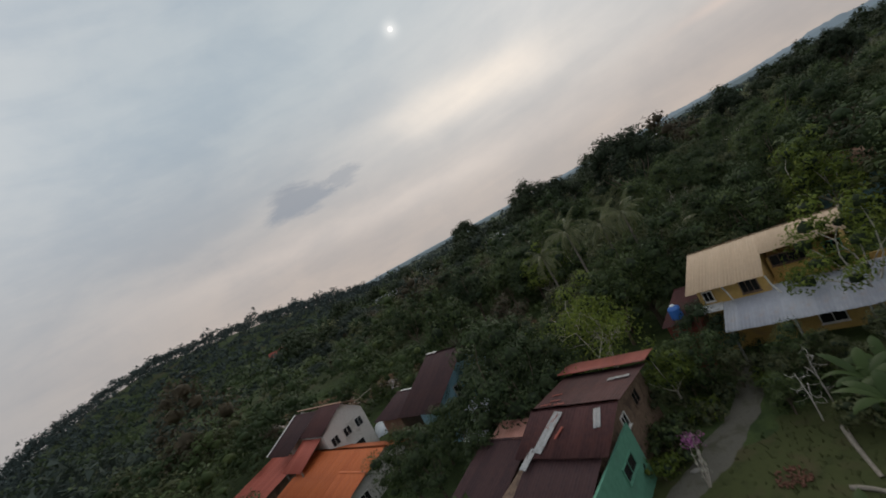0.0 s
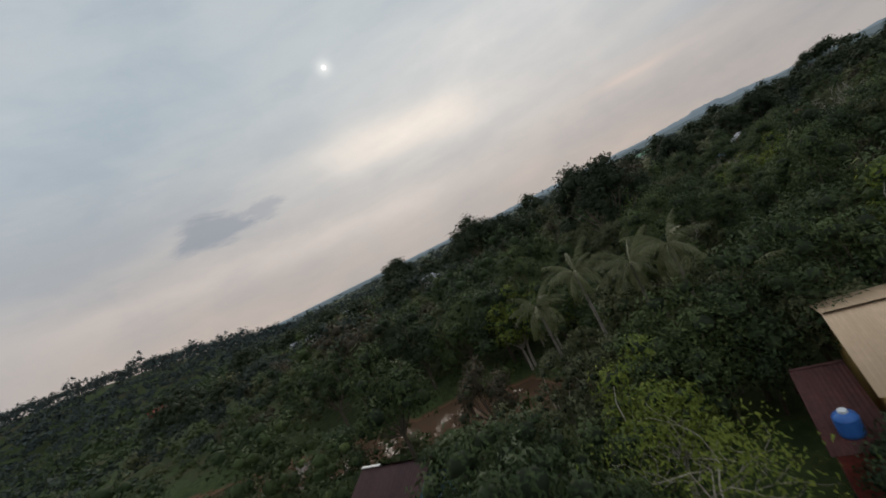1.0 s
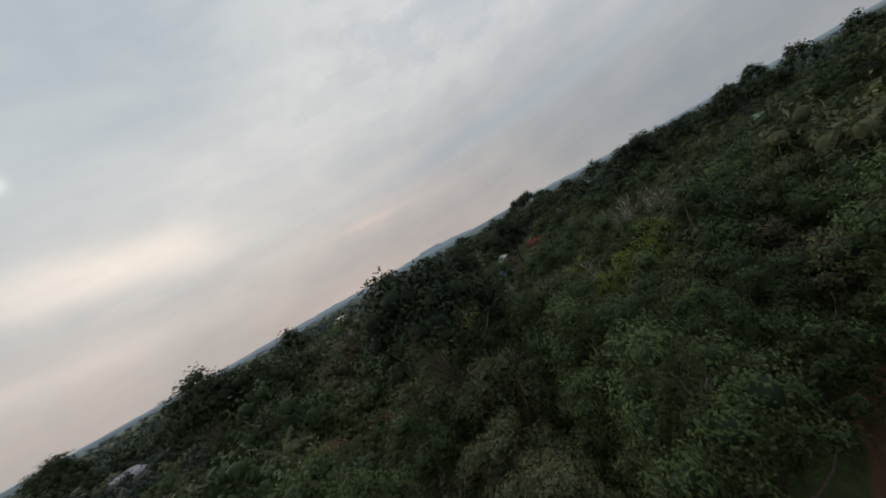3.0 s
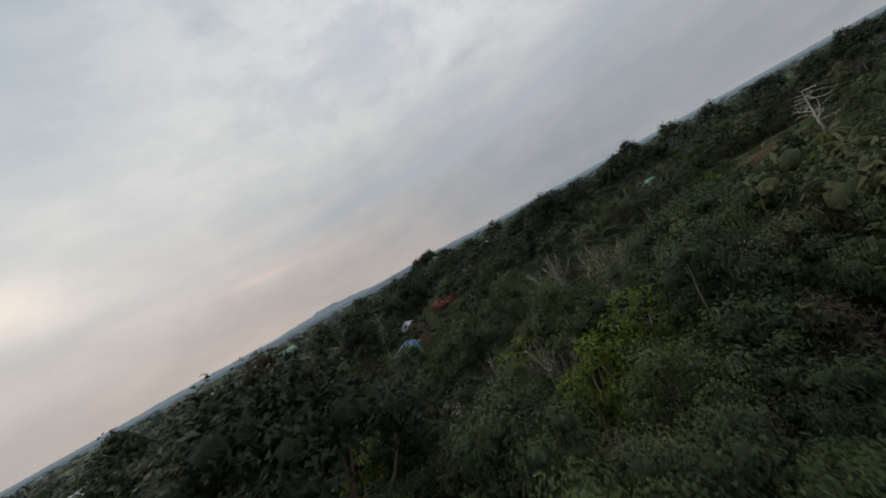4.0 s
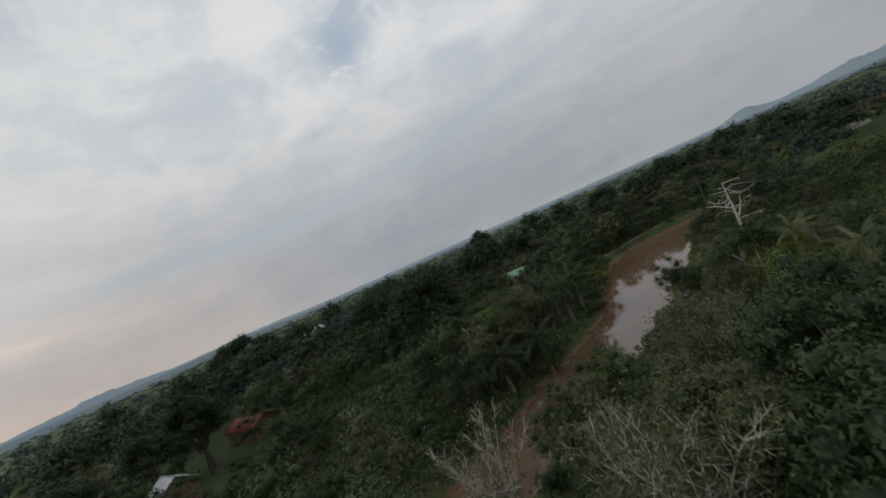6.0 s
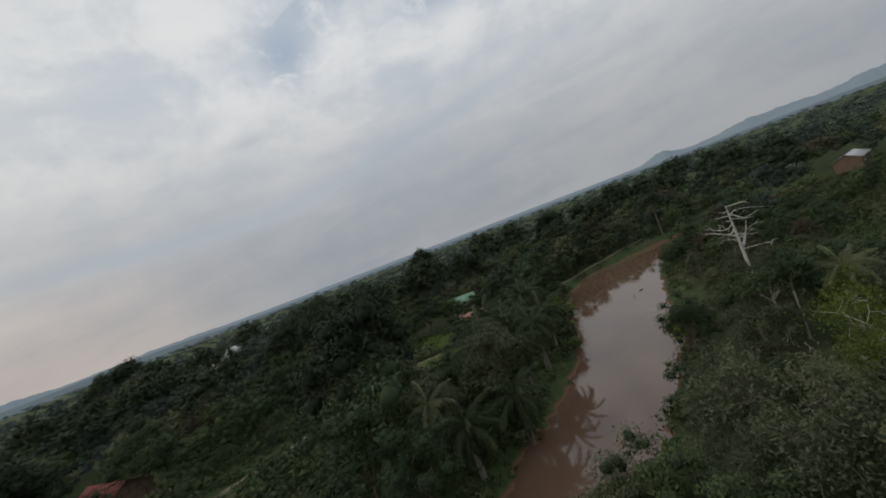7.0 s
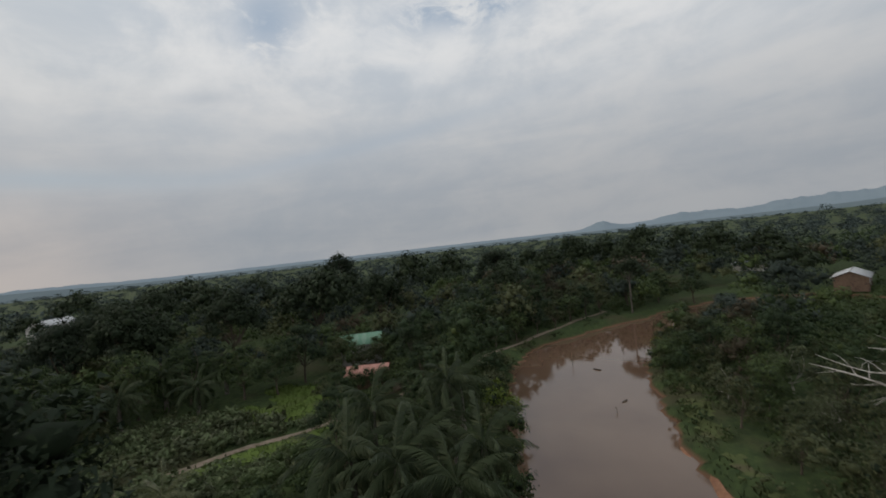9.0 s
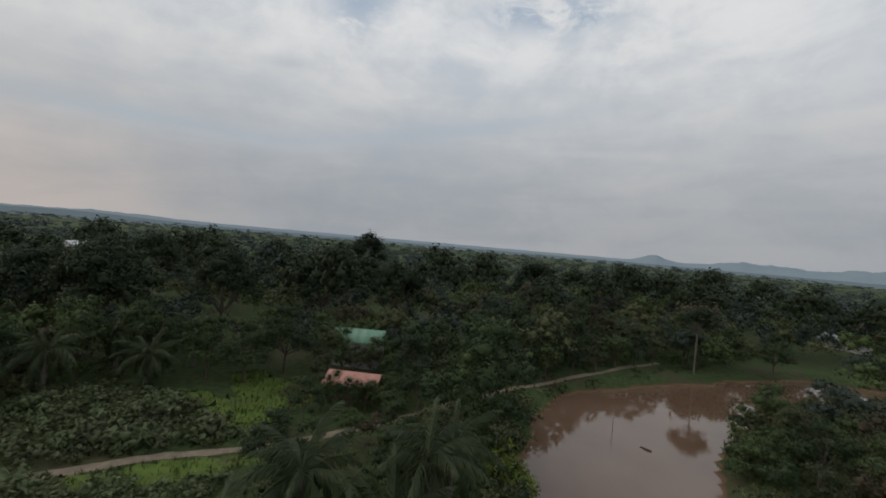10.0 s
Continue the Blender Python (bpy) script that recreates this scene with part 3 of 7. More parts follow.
def field(name, rounds, mat, label, lift=0.06, step=0.9):
    """A sheet of meadow laid on the terrain over a set of overlapping rounds."""
    r = np.array(rounds, float)
    xs = np.arange((r[:, 0] - r[:, 2]).min(), (r[:, 0] + r[:, 2]).max(), step)
    ys = np.arange((r[:, 1] - r[:, 2]).min(), (r[:, 1] + r[:, 2]).max(), step)
    gx, gy = np.meshgrid(xs, ys, indexing="ij")
    edge = 0.8 * np.sin(gx * 1.3 + 0.4) * np.sin(gy * 1.1) + 0.5 * np.sin(gx * 2.9 + gy * 2.3)
    depth = np.min([np.hypot(gx - cx, gy - cy) - cr for cx, cy, cr in rounds], 0) + edge
    inside = depth < 1.2
    inside &= (water_distance(gx, gy) > 2.4) & (segment_distance(gx, gy, TRACK) > 0.3)
    gz = ground_height(gx, gy) + lift * np.clip(-depth, -1.6, 0.8) / 0.8
    i, j = np.nonzero(inside[:-1, :-1] & inside[1:, :-1] & inside[:-1, 1:] & inside[1:, 1:])
    a = i * len(ys) + j
    quads = np.stack([a, a + len(ys), a + len(ys) + 1, a + 1], -1)
    used, back = np.unique(quads, return_inverse=True)
    verts = np.stack([gx, gy, gz], -1).reshape(-1, 3)[used]
    tagged(new(name, fast_mesh(name, verts, [(back.reshape(-1, 4), 0)], [mat], True)), label, "grass", kind="structure")


def ridge_backdrop(name, mat, label, radius, peaks, az0, az1, base, seed, rough):
    """A far chain of hills on an arc: peaks are (azimuth, degrees of height, width)."""
    rng = np.random.default_rng(seed)
    az = np.linspace(az0, az1, int((az1 - az0) * 5))
    el = np.full(len(az), base) + sum(h * np.exp(-((az - a) / w) ** 2) for a, h, w in peaks)
    bumps = sum(np.sin(az * f + rng.uniform(0, 6)) * rough / f ** 0.6 for f in (1.3, 2.9, 5.3, 9.7, 17.0, 29.0))
    top = 20 + radius * np.tan(np.radians(el + bumps * np.clip(el, 0.12, 1)))
    d = np.stack([np.sin(np.radians(az)), np.cos(np.radians(az))], -1)
    centre = np.array((50.0, 40.0))
    rows = [np.column_stack([centre + d * (radius + back), np.maximum(top * k, -5)]) for back, k in ((-260, 0.0), (-120, 0.6), (0, 1.0), (150, 0.5), (280, -0.2))]
    verts = np.stack(rows, 1).reshape(-1, 3)
    i, j = np.meshgrid(np.arange(len(az) - 1), np.arange(4), indexing="ij")
    a = i * 5 + j
    me = fast_mesh(name, verts, [(np.stack([a, a + 1, a + 6, a + 5], -1).reshape(-1, 4), 0)], [mat])
    tagged(new(name, me), label, "hills", kind="structure")


MEADOWS = [(204, 90, 4.4), (212, 87.5, 4.6), (201, 85.8, 3.6), (208, 83, 3.8), (216, 91, 3.2), (187, 91.5, 3.4), (188.2, 87, 3.4), (190.5, 84, 2.6), (185.6, 97.5, 2.6), (206.5, 96.5, 3)]
BANK_GRASS = [(153.8, 43.9, 2.484), (159.1, 41.2, 2.724), (166.5, 37.2, 2.995), (171.8, 33.8, 2.985), (177.4, 29.1, 2.733), (182.5, 24.0, 2.725), (187.8, 19.5, 2.47), (193.0, 14.4, 2.463), (205.0, 53.9, 3.699), (210.4, 46.2, 3.697), (215.0, 36.3, 3.684), (219.3, 25.3, 3.671), (223.6, 12.8, 3.674),
              (142.8, 16.1, 6.078), (124.7, 41.1, 4.87), (119.3, 49.0, 6.664), (200.0, 59.1, 3.71)]
LAWN = [(12.5, 22.5, 4.5), (15.5, 24.5, 3.5), (8.6, 27.5, 2.4), (10.0, 20, 3), (6.5, 24, 1.6)]
build_ground()
field("meadow", MEADOWS, MEADOW, "bright green meadow grass beside the dirt path", 0.2)
field("bank_grass", BANK_GRASS, BANK, "dull green grass along the river bank")
field("garden_lawn", LAWN, LAWN_GREEN, "dim patchy garden lawn", 0.04)
ribbon("driveway", DRIVE, GRAVEL, "worn grey gravel driveway between garden and houses", "driveway")
ribbon("dirt_path", TRACK, DIRT, "narrow pale dirt path along the river bank", "path")
ribbon("bank", [(171, 38.6, 0.3), (161.8, 42.6, 0.8), (155.1, 44.8, 1.0), (149.6, 47.0, 0.9), (141.8, 49.0, 0.4)], CLAY, "bare red-brown clay edge of the river bank", "bank", 0.12)
# Far hill chains; their distance haze is painted into the material colour.
ridge_backdrop("backdrop_mountains", HILL_FAR_HAZED, "distant mountains behind the forest plain with pale blue haze painted in", 4500,
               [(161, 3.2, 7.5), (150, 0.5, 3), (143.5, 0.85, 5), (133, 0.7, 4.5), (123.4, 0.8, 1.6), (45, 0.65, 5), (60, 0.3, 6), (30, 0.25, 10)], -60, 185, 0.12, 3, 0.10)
ridge_backdrop("backdrop_woods", HILL_NEAR_HAZED, "wooded rise at the horizon with blue-green haze painted in", 2300,
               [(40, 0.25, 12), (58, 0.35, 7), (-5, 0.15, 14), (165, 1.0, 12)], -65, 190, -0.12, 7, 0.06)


# ---- houses ----
def sheet_mesh(name, width, run, mat, ribs=4, rise=0.02, thick=0.012):
    """One sheet of ribbed metal roofing: x across, y down the slope."""
    xs, zs = [], []
    pitch = width / ribs
    for k in range(ribs):
        xs += [k * pitch, (k + 0.62) * pitch, (k + 0.72) * pitch, (k + 0.9) * pitch]
        zs += [0, 0, rise, rise]
    xs, zs = np.array(xs + [width]), np.array(zs + [0.0])
    n = len(xs)
    rows = [np.column_stack([xs, np.full(n, y), zs - t]) for t in (0, thick) for y in (0, run)]
    k = np.arange(n - 1)
    top = np.stack([k, k + n, k + n + 1, k + 1], -1)
    low = np.stack([k + 2 * n, k + 2 * n + 1, k + 3 * n + 1, k + 3 * n], -1)
    front = np.stack([k + n, k + 3 * n, k + 3 * n + 1, k + n + 1], -1)
    return fast_mesh(name, np.concatenate(rows), [(np.concatenate([top, low, front]), 0)], [mat])


def slope(house, name, x0, x1, y_high, z_high, y_low, z_low, mat, seed=0, label="", sheet=0.9):
    """One roof slope: a part with its sheets laid side by side, from its upper to its lower edge, in the house's own axes."""
    rng = random.Random(seed)
    run = math.hypot(y_low - y_high, z_low - z_high)
    count = max(1, round((x1 - x0) / sheet))
    wide = (x1 - x0) / count
    tilt = math.atan2(z_low - z_high, abs(y_low - y_high))
    top = new(name, box_mesh("ridge_cap", (x1 - x0, 0.24, 0.05), ((x1 - x0) / 2, 0, 0.045), mat, 0.015))
    top.parent = house
    top.matrix_basis = Matrix.Translation((x0, y_high, z_high))
    if label:
        tagged(top, label)
    flip = 1 if y_low > y_high else -1
    mesh = sheet_mesh("roof_sheet", wide + 0.05, run, mat)
    for k in range(count):
        ob = new("roof_sheet", mesh)
        ob.parent = top
        start = k * wide if flip > 0 else (k + 1) * wide
        turn = Matrix.Rotation(tilt, 4, "X") if flip > 0 else Matrix.Rotation(math.pi, 4, "Z") @ Matrix.Rotation(tilt, 4, "X")
        ob.matrix_basis = Matrix.Translation((start, 0, 0.004 + rng.uniform(0, 0.012))) @ turn @ Matrix.Translation((0, rng.uniform(-0.04, 0.05), 0))
    return top


def wall_block(house, x0, x1, y0, y1, z0, z1, mat, name="wall", rise=0.0, ridge=None, label=""):
    """Four thin walls as one part; with a rise, the ends carry a gable at the ridge line."""
    bm = bmesh.new()
    ridge = (y0 + y1) / 2 if ridge is None else ridge
    t = 0.14
    outer = [(x0, y0), (x1, y0), (x1, y1), (x0, y1)]
    inner = [(x0 + t, y0 + t), (x1 - t, y0 + t), (x1 - t, y1 - t), (x0 + t, y1 - t)]
    rings = [[bm.verts.new((x, y, z)) for x, y in ring] for ring, z in ((outer, z0), (outer, z1), (inner, z1), (inner, z0))]
    for a, b in zip(rings[:-1], rings[1:]):
        for k in range(4):
            bm.faces.new((a[k], a[(k + 1) % 4], b[(k + 1) % 4], b[k]))
    if rise:
        for x, xi in ((x0, x0 + t), (x1, x1 - t)):
            tri = [bm.verts.new(p) for p in ((x, y0, z1 + 0.002), (x, y1, z1 + 0.002), (x, ridge, z1 + rise), (xi, y0, z1 + 0.002), (xi, y1, z1 + 0.002), (xi, ridge, z1 + rise))]
            bm.faces.new(tri[:3]), bm.faces.new(tri[3:])
            for i, j in ((0, 1), (1, 2), (2, 0)):
                bm.faces.new((tri[i], tri[j], tri[j + 3], tri[i + 3]))
    bmesh.ops.recalc_face_normals(bm, faces=bm.faces)
    me = bpy.data.meshes.new(name)
    bm.to_mesh(me)
    bm.free()
    me.materials.append(mat)
    return part(name, me, house, label)


def opening(house, name, face, along, at, z, w, h, frame_mat=None, bars=1, glass=DARK_ROOM):
    """A window or door set on a wall face ('x+', 'x-', 'y+', 'y-'): a dark pane in a frame with bars and a sill."""
    frame_mat = frame_mat or PAINT_WHITE
    sign = 1 if face[1] == "+" else -1
    base = new(name)
    base.parent = house
    angle = {"y-": 0, "x+": 90, "y+": 180, "x-": -90}[face]
    spot = (along, at, z) if face[0] == "y" else (at, along, z)
    base.matrix_basis = Matrix.Translation(spot) @ Matrix.Rotation(radians(angle), 4, "Z")
    part("pane", box_mesh("pane", (w, 0.03, h), (0, -0.006, 0), glass), base)
    bm = bmesh.new()
    t = 0.07
    pieces = [((w + 2 * t, 0.09, t), (0, -0.03, h / 2 + t / 2)), ((w + 2 * t, 0.09, t), (0, -0.03, -h / 2 - t / 2)),
              ((t, 0.09, h), (-w / 2 - t / 2, -0.03, 0)), ((t, 0.09, h), (w / 2 + t / 2, -0.03, 0))]
    pieces += [((0.04, 0.05, h), (-w / 2 + w * (k + 1) / (bars + 1), -0.035, 0)) for k in range(bars)]
    for size, centre in pieces:
        made = bmesh.ops.create_cube(bm, size=1.0)["verts"]
        bmesh.ops.scale(bm, vec=size, verts=made)
        bmesh.ops.translate(bm, vec=centre, verts=made)
    me = bpy.data.meshes.new("frame")
    bm.to_mesh(me)
    bm.free()
    me.materials.append(frame_mat)
    part("frame", me, base)
    part("sill", box_mesh("sill", (w + 0.24, 0.16, 0.05), (0, -0.08, -h / 2 - t - 0.026), frame_mat), base)
    return base


def pipe(name, house, pts, r, mat, label=""):
    path = np.array(pts, float)
    fine = np.concatenate([path[:1]] + [path[i] + (path[i + 1] - path[i]) * np.linspace(0.04, 1, 6)[:, None] for i in range(len(path) - 1)])
    v, q = tube(fine, np.full(len(fine), r), 8)
    return part(name, fast_mesh(name, v, [(q, 0)], [mat]), house, label)


def grid_thing(name, label, category="house", group="village houses"):
    ob = new(name)
    ob.matrix_basis = Matrix.Rotation(radians(GRID_TURN), 4, "Z")
    return tagged(ob, label, category, group)


def patch_sheet(house, x, y, z, w, run, tilt, yaw, mat, label):
    ob = part("roof_patch", sheet_mesh("roof_patch", w, run, mat, 2), house, label)
    ob.matrix_basis = Matrix.Translation((x, y, z)) @ Matrix.Rotation(radians(yaw), 4, "Z") @ Matrix.Rotation(radians(tilt), 4, "X")


def tan_house():
    h = grid_thing("house", "two-storey yellow house with tan metal roof and grey lean-to roof")
    wall_block(h, -10.2, -5.4, 39.4, 48.4, 1.0, 7.3, WALL_YELLOW, rise=1.3, ridge=43.7)
    wall_block(h, -5.26, -0.6, 41.6, 48.4, 1.0, 7.3, WALL_YELLOW)
    slope(h, "roof", -10.6, -5.3, 43.7, 8.85, 38.1, 7.3, ROOF_TAN, 1)
    slope(h, "roof", -5.3, -0.2, 43.7, 8.85, 40.8, 8.05, ROOF_TAN, 2)
    slope(h, "roof", -10.6, -0.2, 43.7, 8.85, 49.3, 7.3, ROOF_TAN, 3)
    slope(h, "lean_to_roof", -8.7, 3.2, 39.85, 5.75, 36.2, 4.55, ROOF_ZINC, 4, "grey zinc lean-to roof with rust stain")
    slope(h, "lean_to_roof", -10.5, -8.75, 39.35, 5.6, 38.6, 5.35, ROOF_WHITE, 5, "small pale metal awning")
    wall_block(h, -5.3, 3.0, 39.9, 41.5, 1.0, 5.75, WALL_YELLOW)
    for x in (-8.4, -4.6, -0.8, 2.9):
        part("post", box_mesh("post", (0.16, 0.16, 3.6), (x, 36.5, 2.75), CONCRETE, 0.01), h)
    opening(h, "window", "y-", -9.5, 39.38, 6.35, 0.6, 0.75)
    opening(h, "window", "y-", -6.6, 39.38, 6.45, 1.1, 1.0, WALL_WOOD, 2)
    opening(h, "window", "y-", -3.9, 41.58, 7.0, 2.2, 0.75, WALL_WOOD, 3)
    opening(h, "window", "y-", -1.3, 41.58, 6.9, 0.9, 0.7, WALL_GREEN, 1)
    opening(h, "door", "y-", 0.6, 39.88, 2.2, 1.0, 2.1, WALL_WOOD, 0)
    opening(h, "window", "y-", -3.0, 39.88, 2.7, 1.4, 1.1)
    pipe("downpipe", h, [(-8.05, 38.2, 7.25), (-8.05, 38.9, 6.5), (-7.9, 38.95, 5.7)], 0.06, PAINT_WHITE, "white plastic downpipe")
    pipe("downpipe", h, [(-5.25, 38.2, 7.25), (-5.2, 38.6, 6.4), (-4.9, 38.75, 5.55)], 0.06, PAINT_WHITE, "white plastic downpipe")
    s = grid_thing("annex_shed", "low red corrugated-metal shed beside the yellow house", "shed")
    wall_block(s, -12.9, -10.75, 37.6, 43.5, 1.0, 5.4, WALL_RED)
    slope(s, "roof", -13.1, -10.65, 43.9, 6.0, 37.2, 5.5, ROOF_MAROON, 6)
    water_tank((-12.0, 38.4, 5.62), 0.48, 0.9, "blue plastic water tank with pale lid on the red shed roof")


def water_tank(spot, r, height, label):
    t = grid_thing("water_tank", label, "water tank", "water tanks")
    t.matrix_basis = t.matrix_basis @ Matrix.Translation(spot)
    profile = [(0.0, 0.0), (r * 0.96, 0.0), (r, 0.06)]
    for k in range(6):
        z = 0.06 + (height - 0.12) * (k + 1) / 6
        profile += [(r, z - 0.05), (r * 1.035, z - 0.025), (r, z)]
    profile += [(r * 0.9, height + 0.06), (r * 0.4, height + 0.2)]
    turn = np.arange(24) * 2 * np.pi / 24
    v = np.array([(p * np.cos(a), p * np.sin(a), z) for p, z in profile for a in turn])
    i, j = np.meshgrid(np.arange(len(profile) - 1), np.arange(24), indexing="ij")
    a, b = i * 24 + j, i * 24 + (j + 1) % 24
    part("tank_body", fast_mesh("tank_body", v, [(np.stack([a, b, b + 24, a + 24], -1).reshape(-1, 4), 0)], [TANK_BLUE]), t)
    bm = bmesh.new()
    bmesh.ops.create_cone(bm, cap_ends=True, segments=20, radius1=r * 0.45, radius2=r * 0.36, depth=0.14)
    bmesh.ops.translate(bm, vec=(0, 0, height + 0.22), verts=bm.verts)
    me = bpy.data.meshes.new("lid")
    bm.to_mesh(me)
    bm.free()
    me.materials.append(TARP)
    part("lid", me, t, "pale grey lid")


def maroon_house():
    h = grid_thing("house", "old two-storey house with patched maroon metal roofs")
    wall_block(h, -18.0, -13.5, 21.3, 31.0, 1.0, 6.0, WALL_WOOD, rise=1.2, ridge=24.6)
    wall_block(h, -17.6, -13.0, 14.0, 21.2, 1.0, 4.7, WALL_WOOD)
    slope(h, "roof", -18.6, -12.3, 24.5, 7.35, 29.8, 6.65, ROOF_MAROON, 11)
    slope(h, "roof", -18.6, -12.3, 24.5, 7.35, 21.0, 6.35, ROOF_MAROON, 12)
    slope(h, "roof", -19.0, -12.15, 29.5, 7.0, 31.5, 6.75, ROOF_RED, 13, "red metal roof strip")
    slope(h, "roof", -17.9, -12.9, 21.3, 6.1, 13.0, 4.4, ROOF_DARK, 14, "dark maroon metal roof")
    slope(h, "roof", -23.8, -19.3, 23.9, 5.75, 14.0, 4.3, ROOF_DARK, 15, "dark maroon metal roof")
    slope(h, "roof", -23.3, -20.2, 23.7, 5.6, 26.0, 5.9, ROOF_PINK, 16, "faded orange-red metal roof")
    wall_block(h, -23.3, -19.5, 14.6, 23.4, 1.0, 4.2, WALL_WOOD)
    wall_block(h, -22.9, -20.4, 23.9, 25.8, 1.0, 5.5, WALL_WOOD)
    part("green_wall", box_mesh("green_wall", (0.16, 7.4, 4.7), (-12.75, 21.1, 3.35), WALL_GREEN, 0.01), h, "weathered green painted side wall")
    part("gutter_wall", box_mesh("gutter_wall", (0.8, 9.0, 1.2), (-18.75, 19.0, 4.7), WALL_WOOD, 0.02), h, "brown weathered wall between the roofs")
    opening(h, "window", "x+", 22.8, -12.66, 4.3, 1.5, 0.8, WALL_GREEN, 1)
    opening(h, "window", "x+", 19.6, -12.66, 3.6, 1.5, 0.8, WALL_GREEN, 1)
    opening(h, "window", "x+", 26.0, -13.49, 5.0, 0.7, 0.8)
    opening(h, "window", "x+", 28.6, -13.49, 5.0, 0.9, 0.9, WALL_WOOD)
    patch_sheet(h, -17.4, 21.4, 6.53, 0.75, 3.0, 16, -16, ROOF_PATCH, "pale zinc roof patch")
    patch_sheet(h, -18.0, 20.3, 6.2, 0.55, 1.5, 14, -12, ROOF_PATCH, "pale zinc roof patch")
    patch_sheet(h, -13.5, 22.7, 6.93, 0.45, 1.4, 16, 12, ROOF_PATCH, "pale zinc roof patch")
    patch_sheet(h, -14.2, 27.6, 7.02, 1.5, 0.4, -8, 6, ROOF_PATCH, "pale zinc roof patch")
    patch_sheet(h, -17.0, 23.0, 6.98, 0.3, 1.2, 16, -30, ROOF_RED, "rust-red roof patch")
    patch_sheet(h, -16.1, 22.2, 6.78, 0.22, 0.9, 16, -25, ROOF_RED, "rust-red roof patch")
    for x, y in ((-17.6, 25.4), (-18.1, 24.9), (-17.9, 26.3), (-17.0, 24.8)):
        patch_sheet(h, x, y, 7.42 - 0.132 * (y - 24.5), 0.8, 0.16, -8, 4, ROOF_RED, "rust-red roof patch")


def dark_house():
    h = grid_thing("house", "house with dark maroon metal roof and light-blue gable")
    wall_block(h, -38.6, -34.2, 30.4, 39.4, 1.0, 6.2, WALL_BLUE, rise=2.3, ridge=35.8)
    slope(h, "roof", -39.3, -32.9, 35.8, 9.35, 28.2, 6.1, ROOF_DARK, 21)
    slope(h, "roof", -39.3, -32.9, 35.8, 9.35, 40.2, 6.4, ROOF_DARK, 22)
    slope(h, "porch_roof", -43.6, -39.4, 32.6, 7.0, 28.0, 6.1, ROOF_DARK, 23)
    wall_block(h, -43.0, -39.5, 28.6, 32.4, 1.0, 6.0, WALL_WOOD)
    opening(h, "window", "x+", 33.2, -34.18, 5.6, 1.1, 1.2)
    opening(h, "window", "x+", 36.8, -34.18, 5.6, 1.1, 1.2)
    part("ridge_board", box_mesh("ridge_board", (1.8, 0.22, 0.05), (-38.4, 35.8, 9.46), PAINT_WHITE, 0.01), h, "pale ridge flashing")
    part("ridge_board", box_mesh("ridge_board", (2.4, 0.2, 0.05), (-41.6, 32.6, 7.12), PAINT_WHITE, 0.01), h, "pale ridge flashing")


def white_house():
    h = grid_thing("house", "two-storey whitewashed house with dark corrugated roof")
    wall_block(h, -61.5, -50.6, 25.2, 31.4, 1.0, 6.8, WALL_WHITE, rise=1.9, ridge=29.0)
    slope(h, "roof", -55.9, -50.1, 29.0, 8.85, 24.8, 7.1, ROOF_MAROON, 31)
    slope(h, "roof", -62.6, -55.95, 28.4, 8.6, 22.6, 6.3, ROOF_DARK, 32, "dark maroon metal roof")
    slope(h, "roof", -62.6, -50.0, 29.0, 8.87, 31.9, 7.4, ROOF_RUST, 33)
    slope(h, "lean_to_roof", -56.2, -51.2, 25.1, 6.6, 21.2, 5.0, ROOF_CORAL, 34, "bright red metal lean-to roof")
    verge = part("verge", box_mesh("verge", (0.3, 6.3, 0.06), (0, 0, 0), PAINT_WHITE, 0.01), h, "white roof verge")
    verge.matrix_basis = Matrix.Translation((-62.5, 25.5, 7.56)) @ Matrix.Rotation(math.atan2(2.3, 5.8), 4, "X")
    for y in (26.3, 28.2, 30.1):
        opening(h, "window", "x+", y, -50.58, 5.4, 1.0, 1.0, WALL_WHITE)
    for y in (26.6, 29.0):
        opening(h, "window", "x+", y, -50.58, 2.9, 1.2, 1.2, WALL_WHITE, 0)
    for x in (-55.8, -53.6, -51.5):
        part("post", box_mesh("post", (0.14, 0.14, 4.0), (x, 21.5, 3.1), TIMBER), h)
    part("awning", box_mesh("awning", (0.12, 2.6, 0.05), (-49.5, 31.9, 8.0), TIMBER), h)


def orange_house():
    h = grid_thing("house", "low house with bright orange metal roof and white gable")
    wall_block(h, -52.5, -39.2, 18.2, 27.2, 1.0, 3.7, WALL_WHITE, rise=1.3, ridge=25.0)
    slope(h, "roof", -54.0, -38.6, 25.0, 5.15, 17.4, 3.6, ROOF_ORANGE, 41)
    slope(h, "roof", -54.0, -38.6, 25.0, 5.15, 28.0, 3.7, ROOF_ORANGE, 42)
    slope(h, "porch_roof", -43.4, -38.3, 21.8, 4.75, 17.0, 3.5, ROOF_ORANGE, 43)
    opening(h, "window", "x+", 21.0, -39.18, 2.6, 1.0, 1.0)
    opening(h, "window", "y-", -45.0, 18.18, 2.5, 1.3, 1.0)
    opening(h, "door", "y-", -42.0, 18.18, 2.1, 0.9, 2.0, WALL_WOOD, 0)
    r = grid_thing("house", "low house with red metal roof among the trees")
    wall_block(r, -67.0, -58.4, 17.0, 24.6, 1.0, 3.4, WALL_WOOD, rise=0.9, ridge=24.0)
    slope(r, "roof", -68.0, -57.8, 25.2, 4.6, 16.5, 3.3, ROOF_CORAL, 44)


